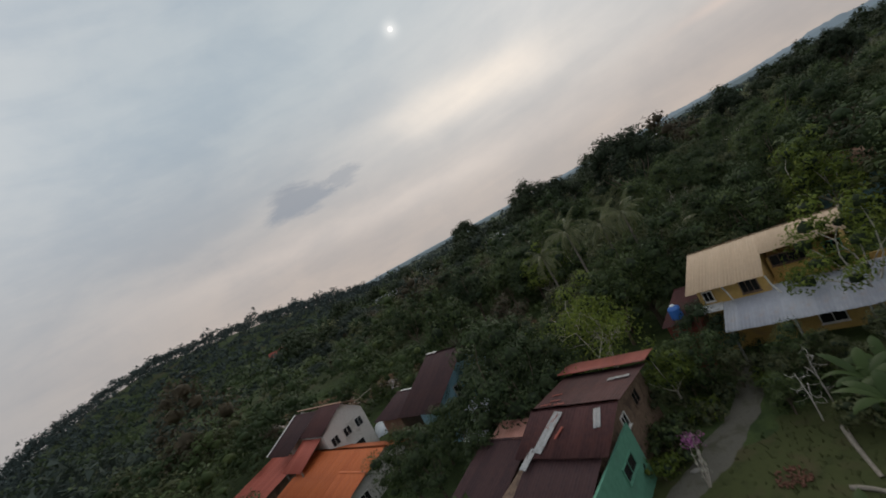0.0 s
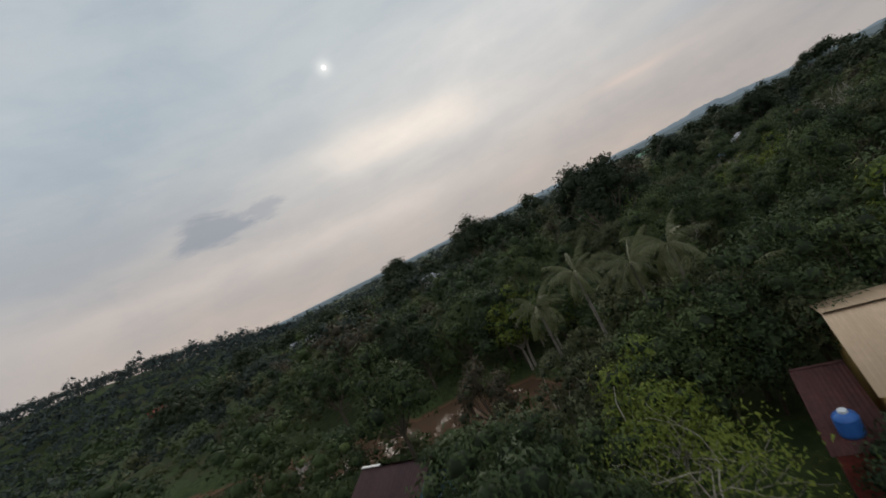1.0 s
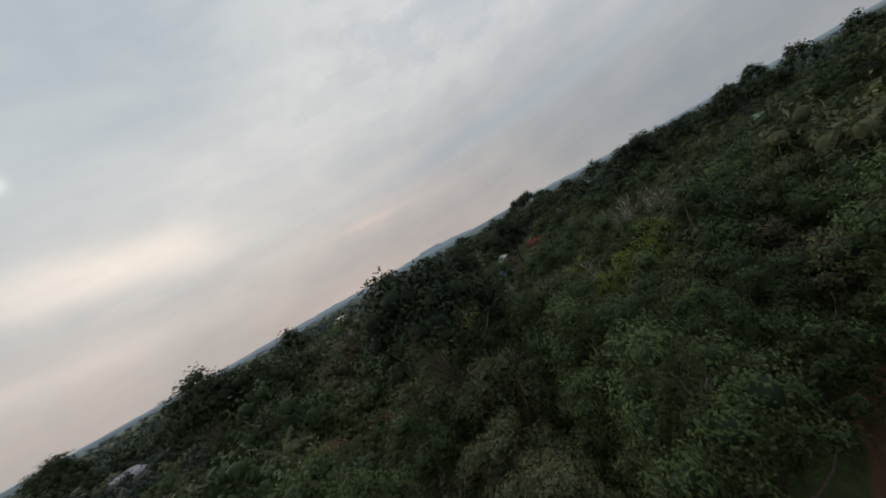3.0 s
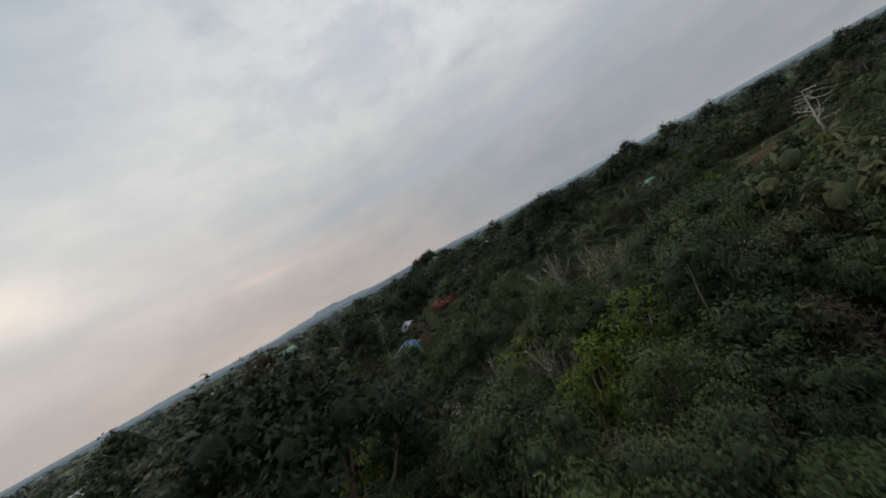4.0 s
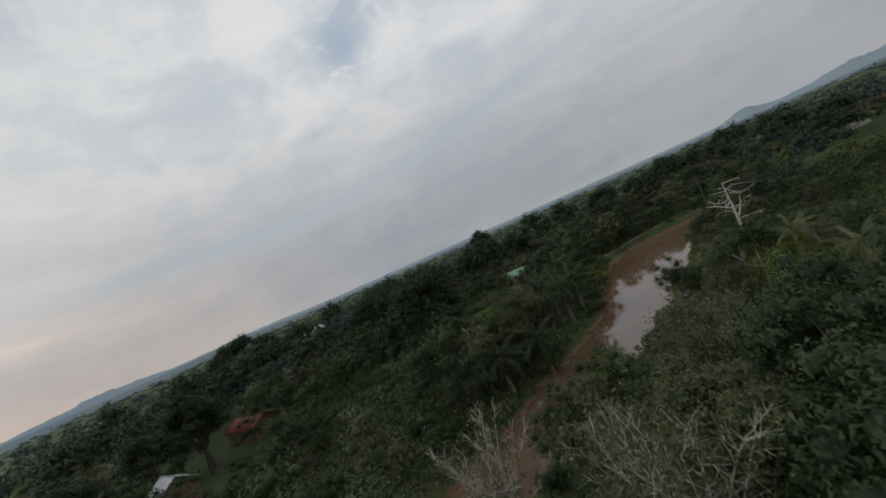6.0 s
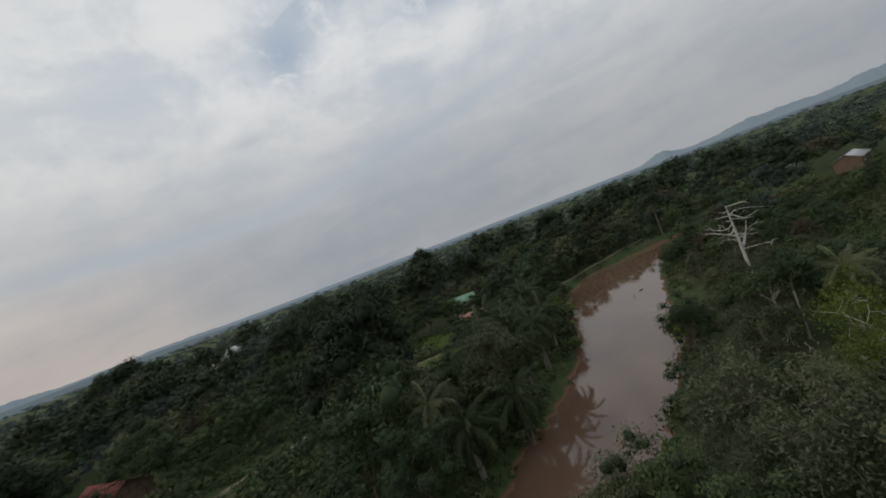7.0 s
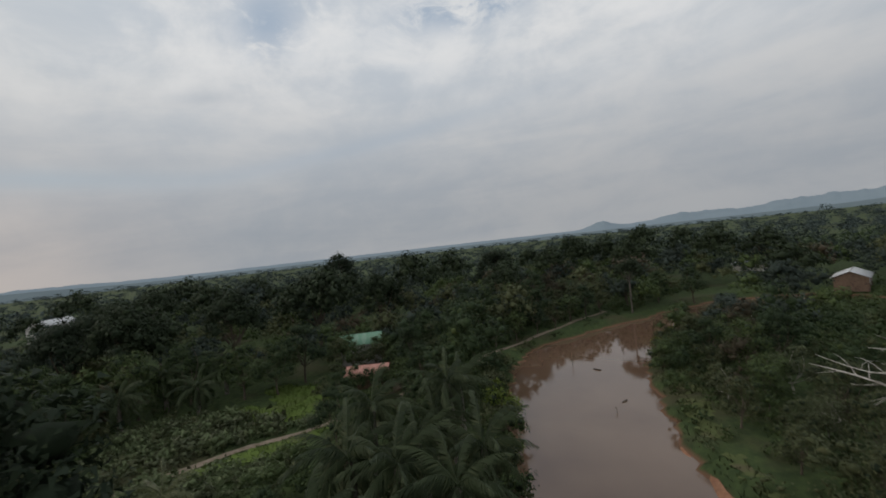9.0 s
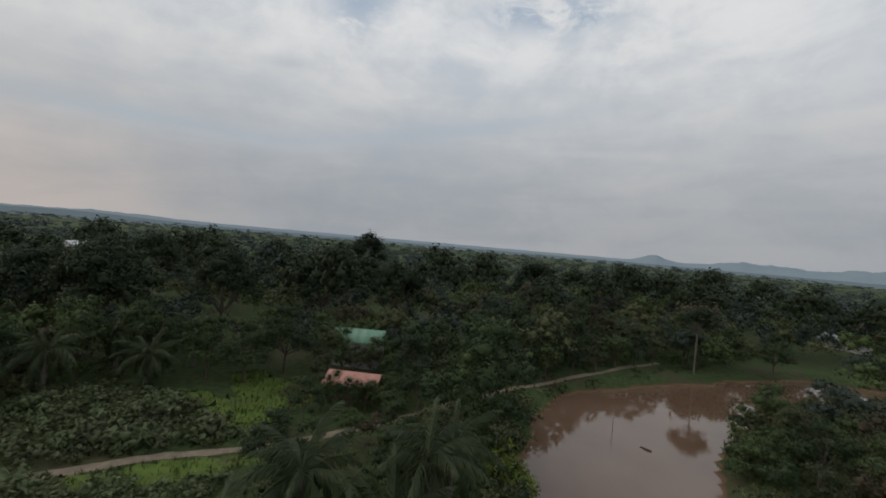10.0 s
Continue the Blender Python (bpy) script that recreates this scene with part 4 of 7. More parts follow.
def zinc_shed():
    s = grid_thing("open_shed", "open timber shed with loose pale zinc sheets", "shed")
    for x in (-30.6, -27.4):
        for y in (28.2, 31.0):
            part("post", box_mesh("post", (0.14, 0.14, 3.6), (x, y, 2.9), TIMBER), s)
    slope(s, "roof", -31.0, -27.0, 31.4, 5.3, 29.4, 4.9, ROOF_ZINC, 51)
    for k in range(4):
        slope(s, "roof", -29.4 + 0.2 * k, -26.6 + 0.15 * k, 28.4 - 0.62 * k, 4.7 - 0.12 * k, 27.98 - 0.62 * k, 4.62 - 0.12 * k, ROOF_WHITE if k % 2 else ROOF_ZINC, 52 + k, "loose pale zinc sheets")
    part("wall", box_mesh("wall", (3.0, 0.12, 2.6), (-29.0, 31.1, 2.4), TIMBER), s)


def plain_house(name, label, x, y, turn, length, depth, eave, ridge, roof, wall, seed, base=None, windows=2):
    base = height_at(x, y) if base is None else base
    h = new(name)
    h.matrix_basis = Matrix.Translation((x, y, base)) @ Matrix.Rotation(radians(turn), 4, "Z")
    tagged(h, label, "house", "houses among the trees")
    wall_block(h, -length / 2, length / 2, -depth / 2, depth / 2, -0.6, eave, wall, rise=(ridge - eave) * 0.94)
    slope(h, "roof", -length / 2 - 0.5, length / 2 + 0.5, 0, ridge, -depth / 2 - 0.6, eave - 0.1, roof, seed)
    slope(h, "roof", -length / 2 - 0.5, length / 2 + 0.5, 0, ridge, depth / 2 + 0.6, eave - 0.1, roof, seed + 1)
    for k in range(windows):
        opening(h, "window", "y-", -length / 2 + length * (k + 0.5) / windows, -depth / 2 - 0.02, eave * 0.58, 1.0, 1.0)
    opening(h, "door", "x+", 0, length / 2 + 0.02, 1.05, 0.9, 2.05, WALL_WOOD, 0)
    return h


def tarp_pile(x, y, z, seed):
    rng = np.random.default_rng(seed)
    g = np.linspace(-1, 1, 13)
    gx, gy = np.meshgrid(g * 1.5, g * 1.0, indexing="ij")
    dome = np.clip(1 - (gx / 1.5) ** 2, 0, 1) * np.clip(1 - gy ** 2, 0, 1)
    gz = 0.9 * dome ** 0.6 + 0.12 * np.sin(gx * 5 + seed) * dome + rng.normal(0, 0.03, gx.shape) + 0.02
    verts = np.stack([gx, gy, gz], -1).reshape(-1, 3)
    i, j = np.meshgrid(np.arange(12), np.arange(12), indexing="ij")
    a = i * 13 + j
    me = fast_mesh("tarp_pile", verts, [(np.stack([a, a + 13, a + 14, a + 1], -1).reshape(-1, 4), 0)], [TARP])
    ob = tagged(new("tarp_pile", me), "pile under creased pale blue-white tarpaulin", "tarpaulin", "covered piles")
    ob.matrix_basis = Matrix.Translation((x, y, z)) @ Matrix.Rotation(seed * 0.9, 4, "Z")


tan_house()
maroon_house()
dark_house()
white_house()
orange_house()
zinc_shed()
water_tank((-46.6, 37.6, 3.3), 0.95, 1.7, "large blue plastic water tank on a low stand")
stand = grid_thing("tank_stand", "low weathered timber stand under a water tank", "stand")
for sx, sy in ((-0.7, -0.7), (0.7, -0.7), (0.7, 0.7), (-0.7, 0.7)):
    part("leg", box_mesh("leg", (0.16, 0.16, 2.2), (-46.6 + sx, 37.6 + sy, 2.1), TIMBER), stand)
part("platform", box_mesh("platform", (2.1, 2.1, 0.1), (-46.6, 37.6, 3.245), TIMBER, 0.01), stand)
for k, (x, y) in enumerate(((-17.2, 58.6), (-15.9, 59.8), (-18.4, 60.4), (-3.6, 44.6))):
    tarp_pile(x, y, height_at(x, y) + 0.02, k)
plain_house("house", "blue-roofed cream concrete house at a forest clearing", 114.0, 137.5, 25, 6.8, 6.2, 4.4, 6.0, ROOF_BLUE, CONCRETE, 61)
plain_house("house", "hut with faded red roof beside the river path", 210.0, 73.5, 76, 7.6, 6.0, 2.5, 3.7, ROOF_PINK, WALL_WOOD, 63)
plain_house("house", "bungalow with weathered green roof among trees", 226.5, 73.8, 82, 9.0, 6.4, 5.0, 6.9, ROOF_GREEN, WALL_WHITE, 65)
plain_house("house", "farmhouse with red metal roof in a clearing", 173.0, 155.5, 60, 14.0, 8.0, 3.4, 5.4, ROOF_RED, WALL_WOOD, 69)
plain_house("house", "house with rusty brown and grey roof", 46.6, 50.1, -40, 9.04, 8.03, 4.62, 6.22, ROOF_RUST, WALL_BLUE, 71)
FAR_HOUSES = [(-43.9, 262.2, 28, 22.01, 7.00, 5.50, 7.40, ROOF_ZINC, "long shed with pale metal roof far off"), (-31.0, 296.2, 25, 22.01, 7.00, 6.50, 8.40, ROOF_ZINC, "long shed with pale metal roof far off"),
              (-110.9, 238.6, 30, 12.03, 8.02, 6.02, 9.02, ROOF_RED, "far house with red roof on the slope"), (23.8, 235.8, 50, 11.97, 7.98, 5.99, 8.58, ROOF_ZINC, "far house with grey metal roof"),
              (117.4, 210.5, 30, 13.58, 7.31, 6.27, 8.98, ROOF_ZINC, "far house with grey metal roof"), (134.7, 148.3, 55, 6.80, 5.67, 6.57, 8.61, ROOF_ZINC, "house with grey metal roof in the forest"),
              (382.0, 221.0, -20, 17.56, 10.54, 8.78, 11.24, ROOF_WHITE, "far white building among trees"), (217.0, -68.0, -62, 11.0, 7.5, 3.4, 5.2, ROOF_WHITE, "house with white metal roof across the river"),
              (271.0, -95.0, 10, 12.0, 8.0, 2.8, 4.6, ROOF_ZINC, "far house with pale roof"), (93.5, 290.5, 20, 13.24, 8.15, 7.13, 9.57, ROOF_WHITE, "far house with pale roof"),
              (291.1, 405.5, 10, 28.17, 10.83, 8.67, 11.92, ROOF_GREEN, "far shed with pale green roof"), (223.1, 416.8, 40, 20.84, 9.38, 8.34, 11.46, ROOF_WHITE, "far shed with pale metal roof")]
for k, (x, y, turn, length, depth, eave, ridge, roof, label) in enumerate(FAR_HOUSES):
    plain_house("house", label, x, y, turn, length, depth, eave, ridge, roof, WALL_WOOD if "across" in label or "forest" in label else WALL_WHITE, 80 + 2 * k)


# ---- plants ----
def tree_kind(seed, height, radius, base, puffs, r_lo, r_hi, per_area, leaf, mat, bark, dome=0.0, width=0.5, trunk_r=0.2, core=ICO1, core_size=0.52, loose=0.5):
    """One pattern of tree: the meshes of its trunk and of its crown."""
    rng = np.random.default_rng(seed)
    balls = puff_set(rng, puffs, radius, base, height - r_lo * 0.7, r_lo, r_hi, dome)
    fork = np.array((rng.normal(0, 0.2), rng.normal(0, 0.2), base * 0.95 + 0.2))
    path, radii = limb(rng, (0, 0, -0.5), fork, trunk_r * 1.25, trunk_r * 0.8, 0.03, 5)
    pieces = [tube(path, radii, 7)]
    for c, r in balls[:: max(1, len(balls) // 9)]:
        path, radii = limb(rng, fork - (0, 0, rng.uniform(0, 0.08) * base), c, trunk_r * 0.45, 0.02, 0.09, 4)
        pieces.append(tube(path, radii, 5))
    v, q = joined(pieces)
    trunk = fast_mesh("trunk", v, [(q, 0)], [bark])
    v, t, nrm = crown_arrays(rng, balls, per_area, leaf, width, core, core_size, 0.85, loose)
    # Crown cores get the darkest leaf colour, which paints in the inner shade.
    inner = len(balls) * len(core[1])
    return trunk, fast_mesh("crown", v, [(t[:-inner], 0), (t[-inner:], 1)], [mat, LEAF_DEEP_AND_SHADE], True, nrm)


def sparse_kind(seed, height, spread, fork, levels, r0, leaf, per_tip, mat, bark, reach=0.5, kids=3):
    """A tree whose branches show: a bare frame with small tufts of leaves at the tips."""
    rng = np.random.default_rng(seed)
    pieces, tips = branching(rng, height, spread, fork, levels, r0, kids)
    v, q = joined(pieces)
    trunk = fast_mesh("trunk", v, [(q, 0)], [bark])
    if not per_tip:
        return trunk, None
    at = np.repeat(tips, per_tip, 0) + rng.normal(0, reach, (len(tips) * per_tip, 3))
    v, t = leaves(rng, at, unit(rng.normal(0, 1, at.shape)), leaf, 0.5, 0.8)
    return trunk, fast_mesh("crown", v, [(t, 0)], [mat])


def plant(name, kind, x, y, scale, turn, label, category, group="", z=None, squash=1.0):
    """Stands a tree of one kind on the ground: an empty with its trunk and crown."""
    trunk, crown = kind
    ob = new(name)
    ob.matrix_basis = Matrix.LocRotScale((x, y, height_at(x, y) - 0.05 if z is None else z), Euler((0, 0, turn)), (scale, scale, scale * squash))
    tagged(ob, label, category, group)
    if trunk:
        part("trunk", trunk, ob)
    if crown:
        part("crown", crown, ob)
    return ob


ROUND_DARK = [tree_kind(100 + k, 11.5, 3.9, 3.2, 20, 0.8, 1.9, 112, 0.31, LEAF_DARK, BARK) for k in range(4)]
ROUND_MID = [tree_kind(110 + k, 10.5, 3.6, 2.6, 20, 0.7, 1.75, 120, 0.30, LEAF_MID, BARK) for k in range(4)]
ROUND_OLIVE = [tree_kind(120 + k, 10.0, 3.4, 2.4, 20, 0.6, 1.6, 130, 0.29, LEAF_OLIVE, BARK) for k in range(3)]
BRIGHT = [tree_kind(130 + k, 9.5, 3.2, 2.6, 22, 0.6, 1.25, 150, 0.27, LEAF_BRIGHT, BARK_PALE, 0.0, 0.5, 0.16, ICO1, 0.5) for k in range(2)]
GREYLEAF = [tree_kind(140 + k, 8.5, 3.4, 1.6, 24, 0.6, 1.25, 130, 0.29, LEAF_GREY, BARK_PALE, 0.0, 0.6, 0.16) for k in range(2)]
RUSTY = [tree_kind(150, 8.5, 3.0, 2.5, 20, 0.7, 1.35, 180, 0.26, LEAF_RUST, BARK)]
DOME = [tree_kind(160 + k, 19.0, 6.2, 5.5, 42, 1.1, 2.3, 52, 0.44, LEAF_DEEP_AND_SHADE, BARK, 0.6, 0.55, 0.4) for k in range(2)]
UMBRELLA = [tree_kind(170 + k, 16.0, 4.0, 10.2, 26, 1.0, 1.7, 70, 0.40, LEAF_DEEP_AND_SHADE, BARK_PALM, 0.7, 0.5, 0.2) for k in range(2)]
FINE = [tree_kind(185 + k, 10.5, 3.6, 2.6, 26, 0.65, 1.6, 330, 0.19, m, BARK) for k, m in enumerate((LEAF_DARK, LEAF_MID, LEAF_OLIVE))]
LEANER = [tree_kind(240, 9.2, 3.3, 5.2, 22, 0.6, 1.3, 150, 0.27, LEAF_MID, BARK_PALE, 0.5, 0.5, 0.17), tree_kind(241, 10.0, 2.4, 6.4, 18, 0.6, 1.2, 150, 0.27, LEAF_DARK, BARK_PALE, 0.3, 0.5, 0.12)]
BUSH = [tree_kind(180 + k, 2.6, 1.7, 0.3, 11, 0.5, 0.95, 110, 0.28, m, BARK, 0.0, 0.5, 0.06) for k, m in enumerate((LEAF_MID, LEAF_OLIVE, LEAF_BRIGHT, PETAL))]
WILLOWY = [sparse_kind(190 + k, 6.8, 0.42, 0.30, 4, 0.06, 0.21, 22, LEAF_GREY, BARK_PALE, 0.4, 3) for k in range(2)]
SPARSE = [sparse_kind(200 + k, 11.0, 0.70, 0.36, 4, 0.17, 0.27, 44, LEAF_BRIGHT if k == 0 else LEAF_MID, BARK_PALE, 0.75, 3) for k in range(2)]


def twiggy_kind(seed, height, spread, leaf_mat, per_tip, fork=0.6, arms=9, thick=1.0):
    """A nearly leafless tree: steep thin limbs that part into fans of fine twigs."""
    rng = np.random.default_rng(seed)
    path, radii = limb(rng, (0, 0, -0.5), (rng.normal(0, 0.2), rng.normal(0, 0.2), height * fork), 0.1 * thick, 0.07 * thick, 0.02, 4)
    pieces, tips = [tube(path, radii, 6)], []
    for k in range(arms):
        turn, lean = k * 2.4 + rng.uniform(-0.3, 0.3), spread * rng.uniform(0.25, 1.0)
        end = np.array((math.cos(turn) * lean, math.sin(turn) * lean, height * rng.uniform(0.82, 1.0) - lean * 0.25))
        arm, ar = limb(rng, path[3 + k % 2], end, 0.04 * thick, 0.01, 0.05, 7)
        pieces.append(tube(arm, ar, 5))
        for j in range(2, 8):
            for _ in range(3):
                out = unit(unit(end - path[-1]) * 0.9 + rng.normal(0, 0.55, 3)) * height * rng.uniform(0.06, 0.13)
                twig, tr = limb(rng, arm[j], arm[j] + out, max(0.02, ar[j] * 0.45), 0.008, 0.06, 2)
                pieces.append(tube(twig, tr, 3))
                tips.append(twig[-1])
                for _ in range(2):
                    fine = unit(out / np.linalg.norm(out) + rng.normal(0, 0.5, 3)) * height * rng.uniform(0.04, 0.09)
                    pieces.append(tube(np.stack([twig[1], twig[1] + fine]), [0.012, 0.006], 3))
                    tips.append(twig[1] + fine)
    v, q = joined(pieces)
    trunk = fast_mesh("trunk", v, [(q, 0)], [BARK_PALE])
    tips = np.array(tips)
    at = np.repeat(tips, per_tip, 0) + rng.normal(0, 0.5, (len(tips) * per_tip, 3))
    v, t = leaves(rng, at, unit(rng.normal(0, 1, at.shape)), 0.2, 0.5, 0.8)
    return trunk, fast_mesh("crown", v, [(t, 0)], [leaf_mat])


TWIGGY = [twiggy_kind(210, 9.5, 3.0, LEAF_GREY, 2, 0.36, 13, 1.4), twiggy_kind(211, 9.5, 3.0, LEAF_OLIVE, 6, 0.42, 10, 1.7)]

BARE = sparse_kind(230, 10.0, 0.6, 0.34, 4, 0.075, 0.17, 24, LEAF_BRIGHT, BARK_PALE, 0.5, 3)


def snag_kind(seed, height, reach, first, count, r0):
    """A dead trunk with long level limbs, each with a few crooked twigs."""
    rng = np.random.default_rng(seed)
    path, radii = limb(rng, (0, 0, -0.5), (rng.normal(0, 0.4), rng.normal(0, 0.4), height), r0, r0 * 0.25, 0.015, 8)
    pieces = [tube(path, radii, 7)]
    fork = path[4]
    top = fork + np.array((height * 0.1, height * 0.05, height * 0.3))
    arm, ar = limb(rng, fork, top, r0 * 0.5, 0.03, 0.06, 6)
    pieces.append(tube(arm, ar, 6))
    for k in range(count):
        z = first + (height - first) * ((k + 0.5) / count) ** 0.8
        turn = k * 2.4 + rng.uniform(-0.4, 0.4)
        a = np.array((np.interp(z, path[:, 2], path[:, 0]), np.interp(z, path[:, 2], path[:, 1]), z))
        far = reach * rng.uniform(0.35, 1.0) * (1.05 - 0.4 * k / count)
        b = a + np.array((math.cos(turn) * far, math.sin(turn) * far, rng.uniform(-0.25, 0.3) * far))
        arm, ar = limb(rng, a, b, r0 * rng.uniform(0.16, 0.32), 0.015, 0.26, 8)
        pieces.append(tube(arm, ar, 5))
        for j in (2, 3, 4, 5):
            side = unit(rng.normal(0, 1, 3) * (1, 1, 0.5) + (b - a) / far * 0.9) * far * rng.uniform(0.18, 0.42)
            twig, tr = limb(rng, arm[j], arm[j] + side, ar[j] * 0.7, 0.012, 0.1, 3)
            pieces.append(tube(twig, tr, 3))
    v, q = joined(pieces)
    return fast_mesh("trunk", v, [(q, 0)], [BARK_DEAD]), None


DEAD = [snag_kind(220, 13.4, 6.6, 6.6, 17, 0.32), snag_kind(221, 5.0, 3.2, 1.0, 7, 0.14), snag_kind(222, 3.8, 1.1, 1.2, 7, 0.06)]


def frond_mesh(seed, length, droop, leaflet, mat, pairs=30, width=0.05):
    """One feathered palm frond along +x: an arched rib with leaflets hanging from both sides."""
    rng = np.random.default_rng(seed)
    t = np.linspace(0, 1, 12)
    bend = 1.25 * droop * t ** 1.25
    step = length / 11
    rib = np.stack([np.cumsum(np.cos(bend)) * step, 0.05 * np.sin(t * 3 + seed) * length * t, -np.cumsum(np.sin(bend)) * step], -1)
    rib -= rib[0]
    rv, rq = tube(rib, 0.04 * (1 - 0.85 * t) + 0.006, 4)
    s = np.linspace(0.12, 0.995, pairs)
    at = np.stack([np.interp(s, t, rib[:, k]) for k in range(3)], -1)
    way = unit(np.stack([np.interp(s, t, np.gradient(rib[:, k])) for k in range(3)], -1))
    size = leaflet * (np.sin(np.clip(0.12 + s * 0.86, 0, 1) * np.pi) ** 0.6 * 0.9 + 0.12)
    verts, faces = [rv], [rq]
    count = len(rv)
    for sign in (-1, 1):
        side = unit(np.cross(way, (0, 0, 1))) * sign
        over = np.cross(side, way) * sign
        hang = 0.75 + 0.6 * droop * s[:, None]
        out = unit(side * 0.72 + way * 0.5 - np.abs(over) * (0, 0, 1) * hang + rng.normal(0, 0.13, at.shape))
        sz = (size * rng.uniform(0.85, 1.1, pairs))[:, None]
        mid = at + out * sz * 0.5 + np.array((0, 0, 0.02))
        tip = at + out * sz + np.array((0, 0, -0.42)) * sz * (0.4 + droop)
        w = way * width
        verts.append(np.stack([at - w * 0.6, at + w * 0.6, mid + w, tip, mid - w], 1).reshape(-1, 3))
        k = np.arange(pairs) * 5 + count
        faces.append(np.stack([k, k + 1, k + 2, k + 4], -1))
        faces.append(np.stack([k + 4, k + 2, k + 3], -1))
        count += pairs * 5
    quads = np.concatenate([f for f in faces if f.shape[1] == 4])
    tris = np.concatenate([f for f in faces if f.shape[1] == 3])
    return fast_mesh("frond", np.concatenate(verts), [(quads, 0), (tris, 0)], [mat])


COCO = [frond_mesh(300 + k, 3.3, d, 0.62, LEAF_PALM, 42, 0.02) for k, d in enumerate((0.75, 1.05, 1.35, 1.6))]
FAN = [frond_mesh(310 + k, 4.0, d, 0.62, LEAF_FAN, 30, 0.06) for k, d in enumerate((0.9, 1.2, 1.45, 1.7))]


def palm(x, y, height, fronds, set_of, label, seed, lean=0.08, trunk_r=0.15, group="coconut palms", scale=1.0, name="coconut_palm", lift=70):
    rng = np.random.default_rng(seed)
    ob = new(name)
    ob.matrix_basis = Matrix.Translation((x, y, height_at(x, y) - 0.05))
    tagged(ob, label, "palm tree", group)
    away = rng.uniform(0, 6.28)
    t = np.linspace(0, 1, 9)
    bend = lean * height * t ** 1.7
    path = np.stack([bend * math.cos(away), bend * math.sin(away), -0.4 + (height + 0.4) * t], -1)
    v, q = tube(path, trunk_r * (1.25 - 0.5 * t) * (1 + 0.05 * np.cos(np.arange(9) * 3)), 8)
    part("trunk", fast_mesh("trunk", v, [(q, 0)], [BARK_PALM]), ob)
    for k in range(fronds):
        age = k / fronds
        leaf = part("frond", set_of[min(3, int(age * 4))], ob)
        tilt = lift - 108 * age ** 0.9 + rng.uniform(-9, 9)
        leaf.matrix_basis = (Matrix.Translation(path[-1]) @ Matrix.Rotation(k * 2.4 + rng.uniform(-0.25, 0.25), 4, "Z") @ Matrix.Rotation(radians(-tilt), 4, "Y")
                             @ Matrix.Rotation(rng.uniform(-0.3, 0.3), 4, "X") @ Matrix.Diagonal((*(scale * rng.uniform(0.82, 1.08) * np.ones(3)), 1)))
    return ob


def banana(x, y, seed, height=2.6, z=None):
    rng = np.random.default_rng(seed)
    ob = new("banana_plant")
    ob.matrix_basis = Matrix.Translation((x, y, height_at(x, y) if z is None else z))
    tagged(ob, "banana plant with broad arching green leaves", "banana plant", "banana plants")
    v, q = tube([(0, 0, -0.2), (0.05, 0, height * 0.5), (0.0, 0.05, height)], [0.14, 0.11, 0.07], 8)
    part("stem", fast_mesh("stem", v, [(q, 0)], [LEAF_BANANA]), ob)
    for k in range(8):
        t = np.linspace(0, 1, 9)
        length, droop = rng.uniform(2.1, 2.9), rng.uniform(0.35, 0.95)
        rib = np.stack([length * (t * 0.75), 0 * t, length * (0.75 * t - droop * 0.85 * t ** 2.2)], -1)
        wide = 0.26 * np.sin(np.clip(t * 1.05, 0, 1) * np.pi) ** 0.6 + 0.02
        fold = np.stack([0 * t, wide, -0.28 * wide], -1)
        verts = np.stack([rib - fold * (1, 1, -1), rib, rib + fold], 1).reshape(-1, 3)
        i, j = np.meshgrid(np.arange(8), np.arange(2), indexing="ij")
        a = i * 3 + j
        leaf = part("leaf", fast_mesh("leaf", verts, [(np.stack([a, a + 1, a + 4, a + 3], -1).reshape(-1, 4), 0)], [LEAF_BANANA]), ob)
        leaf.matrix_basis = Matrix.Translation((0, 0, height * 0.97)) @ Matrix.Rotation(k * 2.4, 4, "Z") @ Matrix.Rotation(rng.uniform(-0.2, 0.2), 4, "X")


